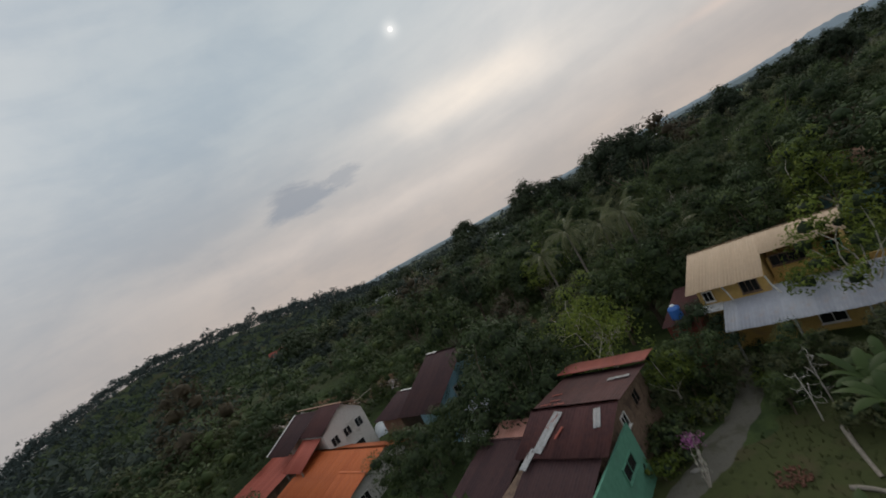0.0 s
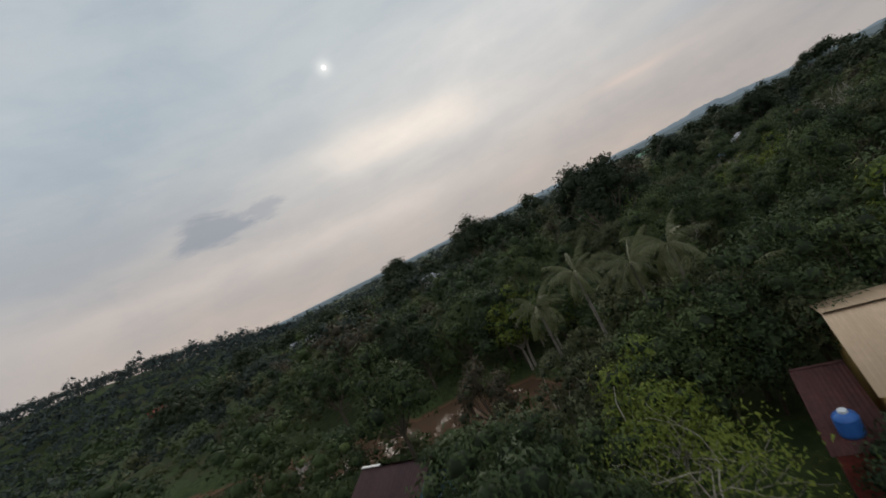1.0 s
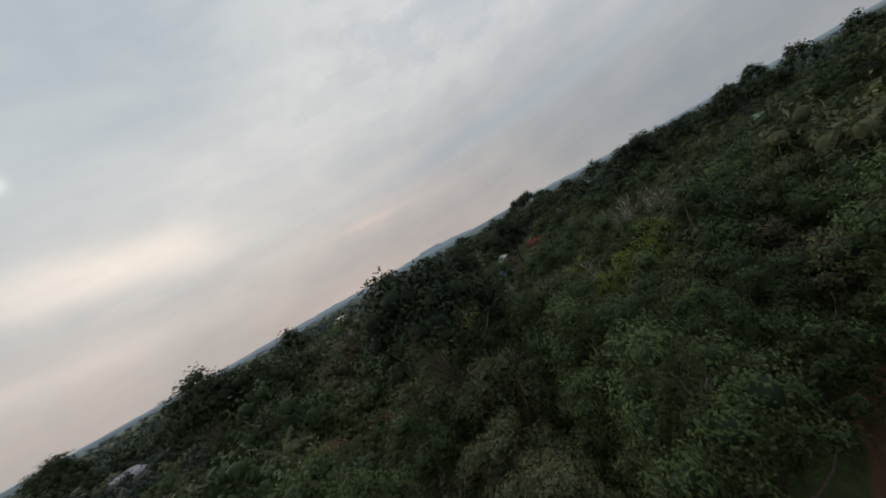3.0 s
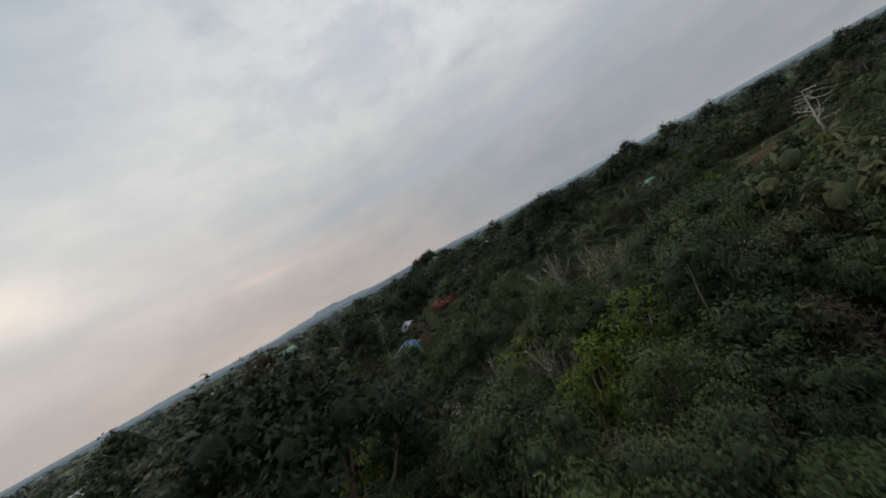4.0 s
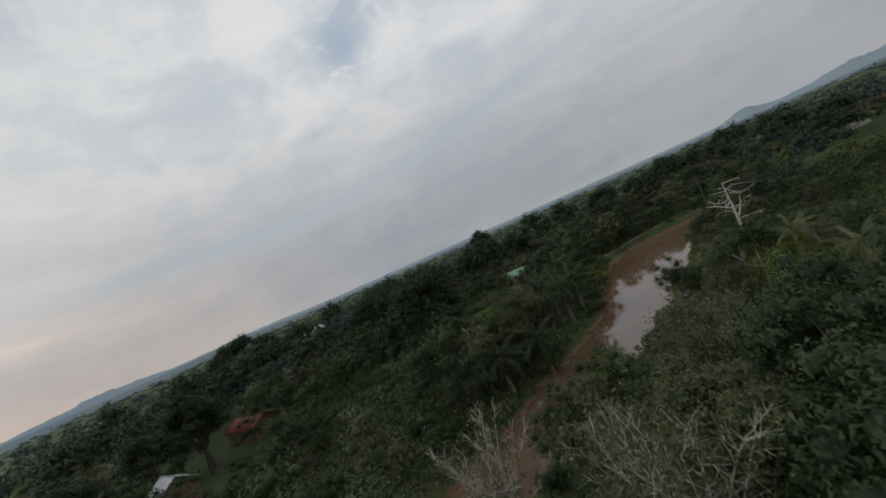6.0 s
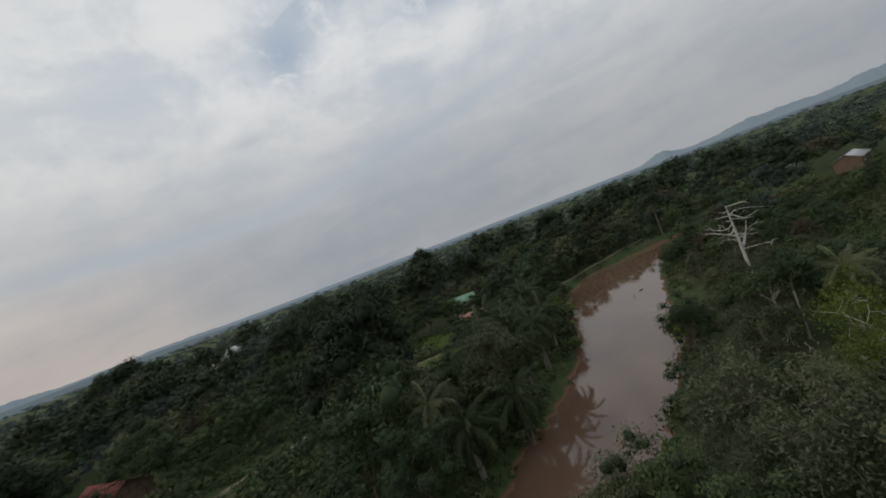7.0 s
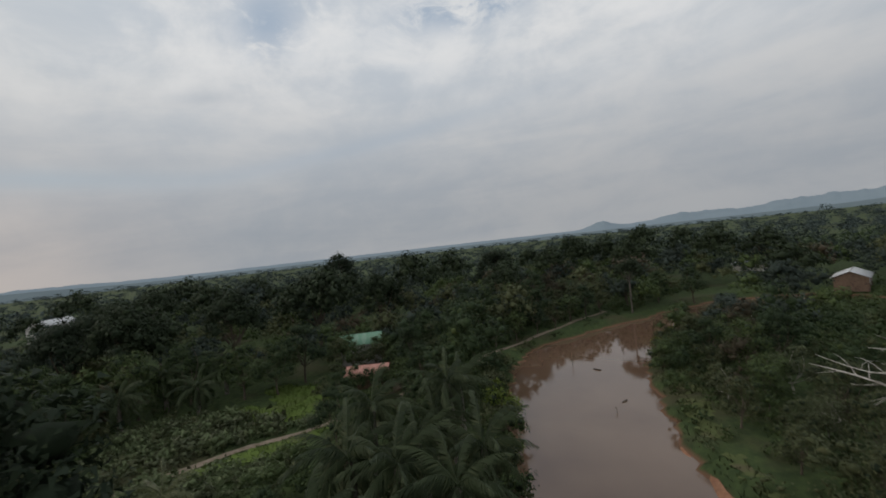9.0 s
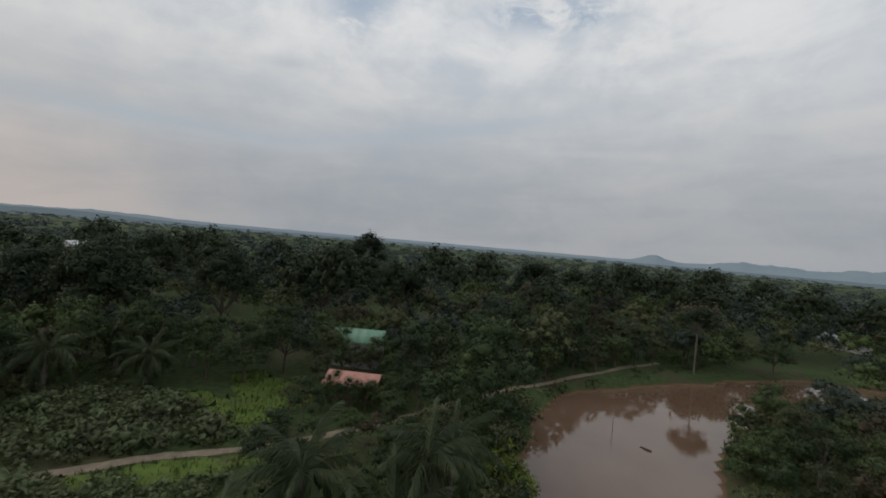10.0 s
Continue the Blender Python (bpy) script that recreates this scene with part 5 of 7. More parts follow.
# single trees whose places are known: kind, x, y, scale
NAMED = [
    ("tree", BARE, 8.5, 36.8, 1.25, "pale spreading tree with few small leaves", "sparse trees"),
    ("tree", BRIGHT[0], 11.4, 32.0, 0.62, "round bushy tree with bright olive leaves by the house", "garden trees"),
    ("tree", BRIGHT[1], 24.6, 29.4, 1.1, "leafy bright yellow-green tree before the yellow house", "garden trees"),
    ("tree", BRIGHT[0], 37.5, 45.0, 1.2, "tall bright yellow-green tree behind the houses", "garden trees"),
    ("dead_tree", DEAD[2], 15.8, 25.6, 0.8, "small garden tree with bare pale branches", "dead trees"),
    ("dead_tree", DEAD[2], 17.4, 26.6, 0.9, "small garden tree with bare pale branches", "dead trees"),
    ("tree", ROUND_OLIVE[0], 17.6, 28.8, 0.36, "low olive garden tree beside the drive", "garden trees"),
    ("tree", ROUND_OLIVE[2], 19.4, 27.4, 0.36, "low olive garden tree beside the drive", "garden trees"),
    ("tree", ROUND_MID[1], 15.4, 27.0, 0.28, "low olive garden tree beside the drive", "garden trees"),
    ("tree", ROUND_OLIVE[1], 19.0, 24.4, 0.36, "low olive garden tree beside the drive", "garden trees"),
    ("tree", ROUND_MID[0], 14.2, 32.4, 0.5, "dense dark green garden tree by the drive", "garden trees"),
    ("tree", ROUND_DARK[1], 16.2, 34.6, 0.5, "dense dark green garden tree by the drive", "garden trees"),
    ("tree", ROUND_OLIVE[2], 9.4, 32.4, 0.36, "low olive garden tree by the house", "garden trees"),
    ("tree", ROUND_DARK[0], -7.6, 35.2, 0.62, "dense dark green tree beside the orange roof", "village trees"),
    ("tree", ROUND_DARK[1], -4.6, 39.4, 0.55, "dense dark green tree between the houses", "village trees"),
    ("tree", ROUND_DARK[2], 0.8, 43.6, 0.95, "tall dense dark tree between the houses", "village trees"),
    ("tree", ROUND_DARK[0], -1.2, 48.8, 0.75, "dense dark tree before the light-blue gable", "village trees"),
    ("tree", ROUND_MID[0], 12.9, 33.4, 0.48, "dense dark green garden tree between the houses", "garden trees"),
    ("tree", ROUND_OLIVE[0], 15.4, 31.4, 0.40, "low olive tree in front of the lean-to", "garden trees"),
    ("tree", ROUND_MID[1], 18.3, 29.0, 0.40, "low green tree in front of the lean-to", "garden trees"),
    ("tree", ROUND_OLIVE[1], 21.6, 26.0, 0.42, "low olive tree beside the drive", "garden trees"),
    ("tree", ROUND_DARK[0], 1.4, 36.6, 1.0, "dense dark green tree behind the maroon house", "village trees"),
    ("tree", ROUND_DARK[1], -1.6, 38.2, 0.72, "dense dark green tree behind the maroon house", "village trees"),
    ("tree", ROUND_DARK[2], 4.9, 38.0, 0.70, "dense dark green tree behind the maroon house", "village trees"),
]
NAMED += [
    ("tree", ROUND_MID[2], -10.0, 37.2, 0.66, "round green tree between the roofs", "village trees"),
    ("tree", ROUND_MID[3], -7.4, 41.8, 0.56, "round green tree between the roofs", "village trees"),
    ("tree", ROUND_OLIVE[2], -11.4, 42.0, 0.45, "olive tree between the roofs", "village trees"),
    ("tree", ROUND_MID[1], -6.4, 46.6, 0.55, "round green tree in front of the dark roof", "village trees"),
    ("tree", BRIGHT[0], -13.4, 48.4, 0.32, "small bright bush tree near the tank", "village trees"),
    ("tree", ROUND_DARK[0], -2.8, 33.4, 0.5, "dark tree beside the open shed", "village trees"),
    ("tree", SPARSE[1], -5.0, 43.4, 0.55, "thin tree with white blossom", "village trees"),
    ("dead_tree", DEAD[0], 147.0, 35.8, 1.15, "tall bleached dead tree with bare forked limbs", "dead trees"),
    ("dead_tree", DEAD[1], 34.6, 104.3, 0.60, "fallen-looking bare pale branches", "dead trees"),
    ("tree", DOME[0], 43.5, 94.5, 1.27, "big dark dome-crowned forest tree", "dome trees"),
    ("tree", DOME[1], 32.8, 154.0, 1.32, "big dark dome-crowned forest tree", "dome trees"),
    ("tree", DOME[0], 10.9, 225.8, 1.34, "big dark dome-crowned forest tree", "dome trees"),
    ("tree", DOME[1], 95.4, 133.7, 0.99, "big dark dome-crowned forest tree", "dome trees"),
    ("tree", DOME[1], 222.7, 120.4, 1.15, "big dark dome-crowned forest tree", "dome trees"),
    ("tree", DOME[0], 225.8, 132.2, 1.09, "big dark dome-crowned forest tree", "dome trees"),
    ("tree", DOME[0], 251.2, 84.5, 1.31, "big dark dome-crowned forest tree", "dome trees"),
    ("tree", DOME[1], 239.0, 104.1, 1.12, "big dark dome-crowned forest tree", "dome trees"),
    ("tree", DOME[1], 251.0, 66.2, 1.07, "big dark dome-crowned forest tree", "dome trees"),
    ("tree", DOME[0], 315.0, 6.6, 1.2, "big dark dome-crowned forest tree", "dome trees"),
    ("tree", DOME[0], 147.5, 97.5, 1.3, "big dark dome-crowned forest tree", "dome trees"),
    ("tree", DOME[1], 347.0, 78.0, 1.48, "big dark dome-crowned forest tree", "dome trees"),
    ("tree", DOME[0], 41.5, 150.0, 1.2, "big dark dome-crowned forest tree", "dome trees"),
    ("tree", UMBRELLA[0], 257.0, 127.5, 1.38, "tall umbrella-crowned tree on bare trunk", "umbrella trees"),
    ("tree", UMBRELLA[0], 230.9, -3.5, 1.01, "tall umbrella-crowned tree on bare trunk", "umbrella trees"),
    ("tree", UMBRELLA[1], 253.0, 134.5, 1.34, "tall umbrella-crowned tree on bare trunk", "umbrella trees"),
    ("tree", UMBRELLA[1], 282.0, 216.0, 1.75, "tall thin tree rising above the forest", "umbrella trees"),
    ("tree", UMBRELLA[0], 276.0, 222.0, 1.62, "tall thin tree rising above the forest", "umbrella trees"),
    ("tree", DOME[1], 154.5, 156.4, 1.07, "big dark dome-crowned forest tree", "dome trees"),
]
NAMED += [
    ("tree", RUSTY[0], 247.2, 14.0, 1.59, "tree with brownish withering leaves", "brown trees"),
    ("tree", RUSTY[0], 254.5, 18.9, 1.46, "tree with brownish withering leaves", "brown trees"),
    ("tree", RUSTY[0], 238.7, 66.8, 1.10, "tree with brownish withering leaves", "brown trees"),
    ("tree", LEANER[0], 132.5, 45.8, 1.0, "tree with pale forked trunk and broad green crown", "river bank trees"),
    ("tree", SPARSE[0], 118.6, 47.4, 1.0, "pale trunk with sparse bright leaves", "river bank trees"),
    ("tree", LEANER[1], 130.3, 45.0, 1.12, "tree with straight pale trunk and dark crown", "river bank trees"),
    ("tree", TWIGGY[0], 94.5, 88.2, 1.36, "grey leafless tree with many fine pale twigs", "twiggy trees"),
    ("tree", TWIGGY[1], 85.5, 78.2, 1.42, "tree with thin pale limbs and thin olive leaves", "twiggy trees"),
    ("tree", TWIGGY[1], 91.5, 79.5, 1.15, "tree with thin pale limbs and thin olive leaves", "twiggy trees"),
    ("tree", ROUND_OLIVE[2], 51.9, 82.0, 1.0, "dull olive-green broadleaf tree", "tall dark trees"),
    ("tree", GREYLEAF[0], 56.0, 90.5, 1.21, "tree with pale grey-green leaves", "grey trees"),
    ("tree", GREYLEAF[1], 61.1, 93.9, 1.06, "tree with pale grey-green leaves", "grey trees"),
    ("tree", BRIGHT[1], 56.0, 79.2, 1.06, "bright yellow-green leafy tree", "bright trees"),
    ("tree", ROUND_OLIVE[1], 47.3, 70.1, 1.01, "olive green leafy tree", "bright trees"),
    ("tree", BRIGHT[1], 11.5, 71.2, 1.15, "bright yellow-green leafy tree", "bright trees"),
    ("tree", ROUND_MID[0], 56.0, 68.2, 1.10, "tall leafy mid-green tree", "bright trees"),
    ("tree", BRIGHT[1], 18.6, 91.3, 0.85, "bright yellow-green leafy tree", "bright trees"),
    ("tree", BRIGHT[0], 22.9, 88.3, 0.81, "bright yellow-green leafy tree", "bright trees"),
]
NAMED += [("tree", WILLOWY[k % 2], x, y, s, "grey-green willowy shrub tree on the river bank", "willowy shrubs") for k, (x, y, s) in enumerate((
    (119.1, 62.3, 1.745), (122.5, 59.0, 1.174), (114.4, 59.9, 1.743), (110.5, 62.4, 1.45), (110.1, 65.7, 1.641), (128.3, 55.5, 0.9135), (121.9, 64.6, 1.02), (131.8, 51.7, 0.8838),
    (106.2, 57.9, 1.626), (129.5, 52.8, 0.984), (136.0, 47.9, 0.8811), (130.6, 57.5, 0.5933)))]
NAMED += [("tree", k, x, y, s, "tall dense dark green tree", "tall dark trees") for k, x, y, s in (
    (ROUND_DARK[0], 59.6, 67.5, 1.34), (FINE[0], 67.0, 66.6, 1.36), (ROUND_MID[2], 75.8, 66.4, 1.30), (ROUND_DARK[2], 80.1, 64.2, 1.24), (ROUND_OLIVE[1], 68.8, 60.6, 1.26), (ROUND_DARK[1], 84.0, 62.5, 1.19), (ROUND_DARK[0], 75.0, 59.5, 1.33), (ROUND_MID[1], 88.0, 61.5, 0.97),
    (ROUND_DARK[1], 97.2, 111.2, 0.97), (DOME[0], 140.7, 155.8, 0.96), (DOME[1], 159.7, 159.5, 0.95), (ROUND_DARK[0], 171.3, 146.6, 1.38), (ROUND_DARK[2], 154.3, 161.9, 1.46), (DOME[0], 129.0, 161.0, 0.88),
    (ROUND_DARK[1], 132.8, 98.4, 1.02), (ROUND_DARK[2], 136.8, 92.8, 0.83), (ROUND_DARK[0], 149.3, 84.4, 0.55), (ROUND_MID[0], 159.8, 78.1, 0.56), (ROUND_MID[2], 133.3, 85.2, 0.66), (ROUND_DARK[2], 146.7, 79.6, 0.74), (ROUND_MID[3], 173.4, 70.8, 0.75), (ROUND_DARK[0], 179.9, 67.8, 0.75), (ROUND_OLIVE[1], 187.7, 63.5, 0.77), (ROUND_MID[1], 193.9, 58.8, 0.68))]
NAMED += [("tree", BRIGHT[0], 10.8, 43.2, 1.08, "bright broad-leaved tree near the stream", "bright trees"), ("tree", ROUND_MID[0], 14.0, 46.0, 0.85, "leafy green tree near the stream", "village trees"),
          ("tree", ROUND_OLIVE[0], 24.6, 45.0, 0.9, "olive tree near the palms", "village trees"), ("tree", ROUND_MID[2], 29.0, 45.5, 0.95, "leafy green tree near the palms", "village trees"),
          ("tree", ROUND_DARK[2], 33.0, 49.0, 0.9, "dark tree near the palms", "village trees"), ("tree", GREYLEAF[1], 9.6, 56.0, 0.75, "greyish thin-leaved tree by the stream", "village trees"),
          ("tree", ROUND_OLIVE[1], 12.8, 50.6, 0.85, "olive tree by the stream", "village trees"), ("tree", ROUND_MID[3], 17.6, 46.4, 0.72, "leafy green tree behind the yellow house", "village trees"),
          ("tree", ROUND_DARK[1], 19.6, 44.8, 0.6, "dark tree behind the yellow house", "village trees"), ("tree", ROUND_MID[1], 7.0, 42.0, 0.8, "leafy green tree behind the maroon house", "village trees"),
          ("tree", ROUND_DARK[0], 3.2, 44.4, 0.85, "dark tree behind the maroon house", "village trees"), ("tree", ROUND_OLIVE[2], 4.6, 50.4, 0.85, "olive tree by the stream", "village trees")]
NAMED += [("tree", k, x, y, s, "leafy tree by the stream", "village trees") for k, x, y, s in (
    (ROUND_MID[0], 15.4, 49.0, 0.95), (ROUND_MID[2], 18.4, 47.6, 0.95), (ROUND_DARK[2], 21.8, 45.6, 0.95), (ROUND_MID[3], 18.0, 55.6, 0.8), (GREYLEAF[1], 11.4, 52.6, 0.95), (ROUND_DARK[0], 27.0, 47.0, 0.95), (ROUND_OLIVE[1], 15.0, 59.2, 0.7), (ROUND_DARK[1], 20.4, 46.8, 0.8), (ROUND_OLIVE[0], 12.4, 58.6, 0.8), (ROUND_MID[1], 25.0, 47.4, 0.8), 
    (ROUND_MID[3], 33.5, 54.0, 0.7), (BRIGHT[1], 13.4, 75.8, 1.00), (BRIGHT[0], 17.2, 79.2, 0.90), (ROUND_OLIVE[0], 17.9, 63.2, 0.80))]
NAMED += [("tree", WILLOWY[k % 2], x, y, s, "grey-green willowy shrub tree on the river bank", "willowy shrubs") for k, (x, y, s) in enumerate((
    (104.6, 71.6, 1.344), (100.8, 69.6, 1.441), (107.7, 60.6, 1.45), (100.7, 64.9, 1.509), (93.9, 68.1, 1.393), (113.0, 65.8, 1.273), (96.9, 73.7, 1.056), (85.0, 72.5, 1.224), (112.7, 68.7, 0.9143), (142.2, 45.9, 1.036),
    (133.6, 49.0, 1.251), (134.8, 44.7, 1.318), (142.8, 43.3, 1.181), (144.0, 39.2, 1.177), (130.2, 47.3, 1.176), (103.1, 59.1, 1.625), (86.2, 63.6, 1.458), (128.6, 51.0, 1.031)))]
NAMED += [("tree", ROUND_OLIVE[k % 3] if k % 2 else ROUND_MID[k % 4], x, y, s, "low leafy tree overhanging the south bank", "south bank trees") for k, (x, y, s) in enumerate((
    (186.4, 21.5, 0.6181), (191.1, 13.9, 0.7637), (180.5, 15.2, 0.7406), (174.1, 26.8, 0.4472), (168.1, 23.8, 0.6829), (157.8, 32.8, 0.6178), (165.3, 28.1, 0.6225), (148.2, 36.7, 0.6112), (144.2, 48.7, 0.4445), (194.1, 9.6, 0.7376), (174.6, 19.1, 0.8045), (153.7, 28.3, 0.7399)))]
BUSHES = [(122.6, 84.7), (125.5, 81.4), (128.8, 78.1), (134.7, 75.1), (140.1, 72.1), (143.0, 69.8), (148.8, 67.4), (152.3, 66.0), (158.6, 64.2), (162.4, 63.2), (168.8, 61.1), (172.8, 59.3), (177.0, 57.7), (181.4, 56.2),
          (186.2, 54.9), (191.1, 53.7), (195.7, 52.7), (126.7, 80.8), (133.2, 78.1), (136.2, 76.0), (116.6, 88.5), (132.9, 59.8), (136.1, 55.8), (142.0, 52.0), (126.8, 64.1), (145.5, 49.9), (149.3, 47.9),
          (186.3, 25.1), (189.8, 22.0), (193.2, 18.9), (196.3, 15.6), (199.4, 12.4), (201.9, 8.4), (8.5, 28.4), (12.1, 29.9), (9.0, 30.6), (16.6, 28.4), (7.2, 30.2), (6.7, 26.6), (10.6, 30.8), (13.8, 31.0), (16.4, 30.2), (17.8, 25.0), (16.8, 23.6), (14.3, 36.8), (12.8, 34.2), (11.4, 32.6), (12.0, 30.4), (18.6, 33.4), (18.9, 30.6), (19.4, 28.8), (16.4, 29.4), (9.2, 29.2), (19.8, 27.2), (18.4, 27.6), (17.2, 31.4), (20.6, 28.6), (13.6, 33.0)]
PALMS = [(20.4, 49.0, 12.9), (18.9, 52.5, 12.3), (15.6, 55.0, 13.0), (24.9, 48.2, 8.1), (12.0, 57.4, 11.4), (28.0, 112.2, 8.484),
         (132.3, 89.4, 9.588), (138.8, 96.2, 9.498), (127.6, 41.0, 7.6), (115.8, 42.3, 6.607), (167.7, 94.5, 5.624),
         (101, 141, 11), (106, 149, 12), (112, 157, 11.5), (97, 150, 10.5), (119, 160, 12), (125, 170, 11.5), (110, 168, 12), (132, 165, 11), (118, 178, 12), (140, 182, 11.5), (128, 188, 12), (103, 160, 11),
         (146, 196, 12), (137, 202, 12), (155, 206, 12), (123, 151, 10), (150, 172, 11), (160, 190, 11.5)]

NAMED += [("tree", (ROUND_MID, ROUND_DARK, ROUND_OLIVE)[k % 3][k % 3], x, y, s * (0.76 if k < 21 else 1.0), "leafy tree at the edge of the river path", "path trees") for k, (x, y, s) in enumerate((
    (199.2, 67.7, 0.6811), (203.3, 63.8, 0.8649), (207.9, 60.5, 0.9245), (212.5, 55.9, 0.9837), (216.5, 49.5, 0.9229), (219.2, 43.3, 0.9826), (221.9, 36.5, 1.042), (224.5, 29.8, 0.9787), (227.8, 23.1, 1.038), (231.6, 16.0, 1.04),
    (234.4, 9.3, 1.099), (237.1, 2.6, 1.098), (206.5, 67.2, 0.7), (212.2, 64.5, 1.169), (216.8, 59.4, 1.228), (220.6, 53.1, 1.225), (224.6, 45.5, 1.288), (227.8, 38.1, 1.224), (230.5, 31.3, 1.283), (234.3, 24.6, 1.219), (238.2, 16.8, 1.284),
    (203.3, 69.6, 0.42), (199.6, 79.5, 0.5561), (204.8, 82.3, 0.493), (193.2, 73.1, 0.496), (192.0, 67.6, 0.5592)))]
NAMED += [("tree", (ROUND_OLIVE, ROUND_MID, ROUND_DARK)[k % 3][k % 3], x, y, s, "leafy tree by the blue-roofed house", "clearing trees") for k, (x, y, s) in enumerate((
    (80.4, 108.4, 0.7619), (86.1, 107.4, 0.7079), (76.9, 112.0, 0.7924), (91.7, 109.1, 0.5946), (95.6, 111.2, 0.5395), (79.1, 116.7, 0.8959)))]

NAMED += [("tree", (ROUND_OLIVE, ROUND_DARK, GREYLEAF)[k % 3][k % 2], x, y, s, "leafy tree among the bank shrubs", "south bank trees") for k, (x, y, s) in enumerate((
    (103.5, 62.2, 1.031), (84.3, 60.3, 1.023), (110.6, 57.2, 0.9173), (89.7, 57.8, 1.027), (117.1, 59.3, 0.6124), (82.0, 66.9, 1.03), (129.5, 50.2, 0.7358), (138.1, 44.9, 0.6782), (141.9, 40.1, 0.7363), (145.8, 39.1, 0.7351), (136.2, 39.2, 0.7364),
    (171.2, 27.7, 0.6217), (177.6, 23.1, 0.6816), (183.4, 18.0, 0.7412), (189.8, 10.1, 0.7417), (164.6, 33.1, 0.6228), (176.6, 11.6, 0.8669), (188.7, 3.2, 0.8681), (198.1, 0.2, 0.8669), (201.9, 5.8, 0.6164), (168.6, 19.5, 0.8672), (158.0, 25.7, 0.8614))) ]
NAMED += [("tree", (ROUND_OLIVE, ROUND_MID)[k % 2][k % 3], x, y, s, "low leafy tree before the green-roofed bungalow", "path trees") for k, (x, y, s) in enumerate(((218.6, 71.4, 0.72), (218.4, 76.6, 0.76), (217.4, 74.2, 0.7), (220.6, 69.6, 0.78), (219.8, 78.6, 0.82), (204.4, 76.6, 0.56), (205.0, 70.8, 0.54), (204.2, 73.8, 0.48), (212.6, 79.4, 0.6), (214.0, 67.4, 0.62)))]

NAMED += [("tree", (ROUND_DARK, ROUND_MID)[k % 2][k % 3], x, y, s, "dense tree on the far side of the stream", "stream trees") for k, (x, y, s) in enumerate((
    (-14.0, 92.0, 1.0), (-7.0, 88.5, 1.05), (1.0, 86.5, 1.1), (7.5, 83.0, 1.05), (13.5, 77.5, 1.0), (18.5, 71.5, 0.95), (22.5, 66.5, 0.8), (10.5, 86.0, 1.1), (-2.5, 92.0, 1.15)))]
NAMED += [("tree", (ROUND_MID, ROUND_OLIVE, ROUND_DARK)[k % 3][k % 3], x, y, s, "leafy tree below the twiggy trees", "tall dark trees") for k, (x, y, s) in enumerate((
    (72.8, 81.8, 1.083), (66.6, 74.6, 1.077), (72.3, 78.6, 0.9332), (79.5, 80.7, 0.6709), (78.3, 85.0, 1.072), (80.7, 74.1, 0.9303), (69.8, 71.8, 1.017), (69.7, 86.0, 1.127)))]
NAMED += [("tree", (ROUND_DARK, ROUND_MID, ROUND_OLIVE)[k % 3][k % 3], x, y, s, "leafy tree on the far river bank", "path trees") for k, (x, y, s) in enumerate((
    (240.4, -8.9, 0.9793), (238.7, -19.2, 1.046), (244.4, -1.3, 1.218), (233.0, -27.2, 0.984), (248.2, -14.1, 1.222), (243.1, 8.2, 1.281), (232.7, 46.3, 1.347), (235.9, 38.9, 1.344), (239.7, 31.5, 1.341), (242.1, 21.8, 1.338)))]

NAMED += [("tree", (ROUND_DARK, ROUND_DARK, ROUND_MID)[k % 3][k % 3], x, y, s, "dark leafy tree behind the shrub field", "meadow trees") for k, (x, y, s) in enumerate((
    (197.7, 119.8, 0.9158), (204.9, 121.7, 1.035), (212.5, 115.0, 1.157), (193.6, 128.6, 0.8535), (200.8, 131.7, 1.094), (209.2, 129.8, 1.213), (217.3, 108.0, 1.098), (187.5, 125.5, 0.7339), (214.3, 97.7, 1.04), (212.9, 91.1, 0.9206), (218.7, 86.4, 1.103)))]

NAMED += [("tree", (ROUND_OLIVE, ROUND_MID, ROUND_DARK)[k % 3][k % 3], x, y, s, "leafy tree by the blue-roofed house", "clearing trees") for k, (x, y, s) in enumerate((
    (86.3, 113.4, 0.7698), (82.1, 115.4, 0.8222), (88.9, 112.1, 0.7057), (93.9, 114.3, 0.6468), (87.8, 110.7, 0.6421)))]
NAMED += [("tree", (ROUND_OLIVE, ROUND_MID, GREYLEAF)[k % 3][k % 2], x, y, s, "low leafy tree leaning over the stream", "stream trees") for k, (x, y, s) in enumerate((
    (23.5, 54.0, 0.42), (29.0, 52.6, 0.42), (37.5, 56.4, 0.45), (41.0, 57.5, 0.6), (45.5, 57.0, 0.7), (38.7, 64.3, 0.6985), (44.3, 62.8, 0.7495), (33.6, 64.7, 0.5978), (49.9, 62.2, 0.8014)))]

NAMED += [("tree", (ROUND_MID, ROUND_OLIVE)[k % 2][k % 3], x, y, s, "leafy tree before the white-roofed house", "south bank trees") for k, (x, y, s) in enumerate((
    (181.6, -21.9, 0.6113), (183.6, -23.9, 0.5133), (179.8, -26.4, 0.6147), (176.3, -18.0, 0.7341), (173.8, -13.2, 0.7349)))]

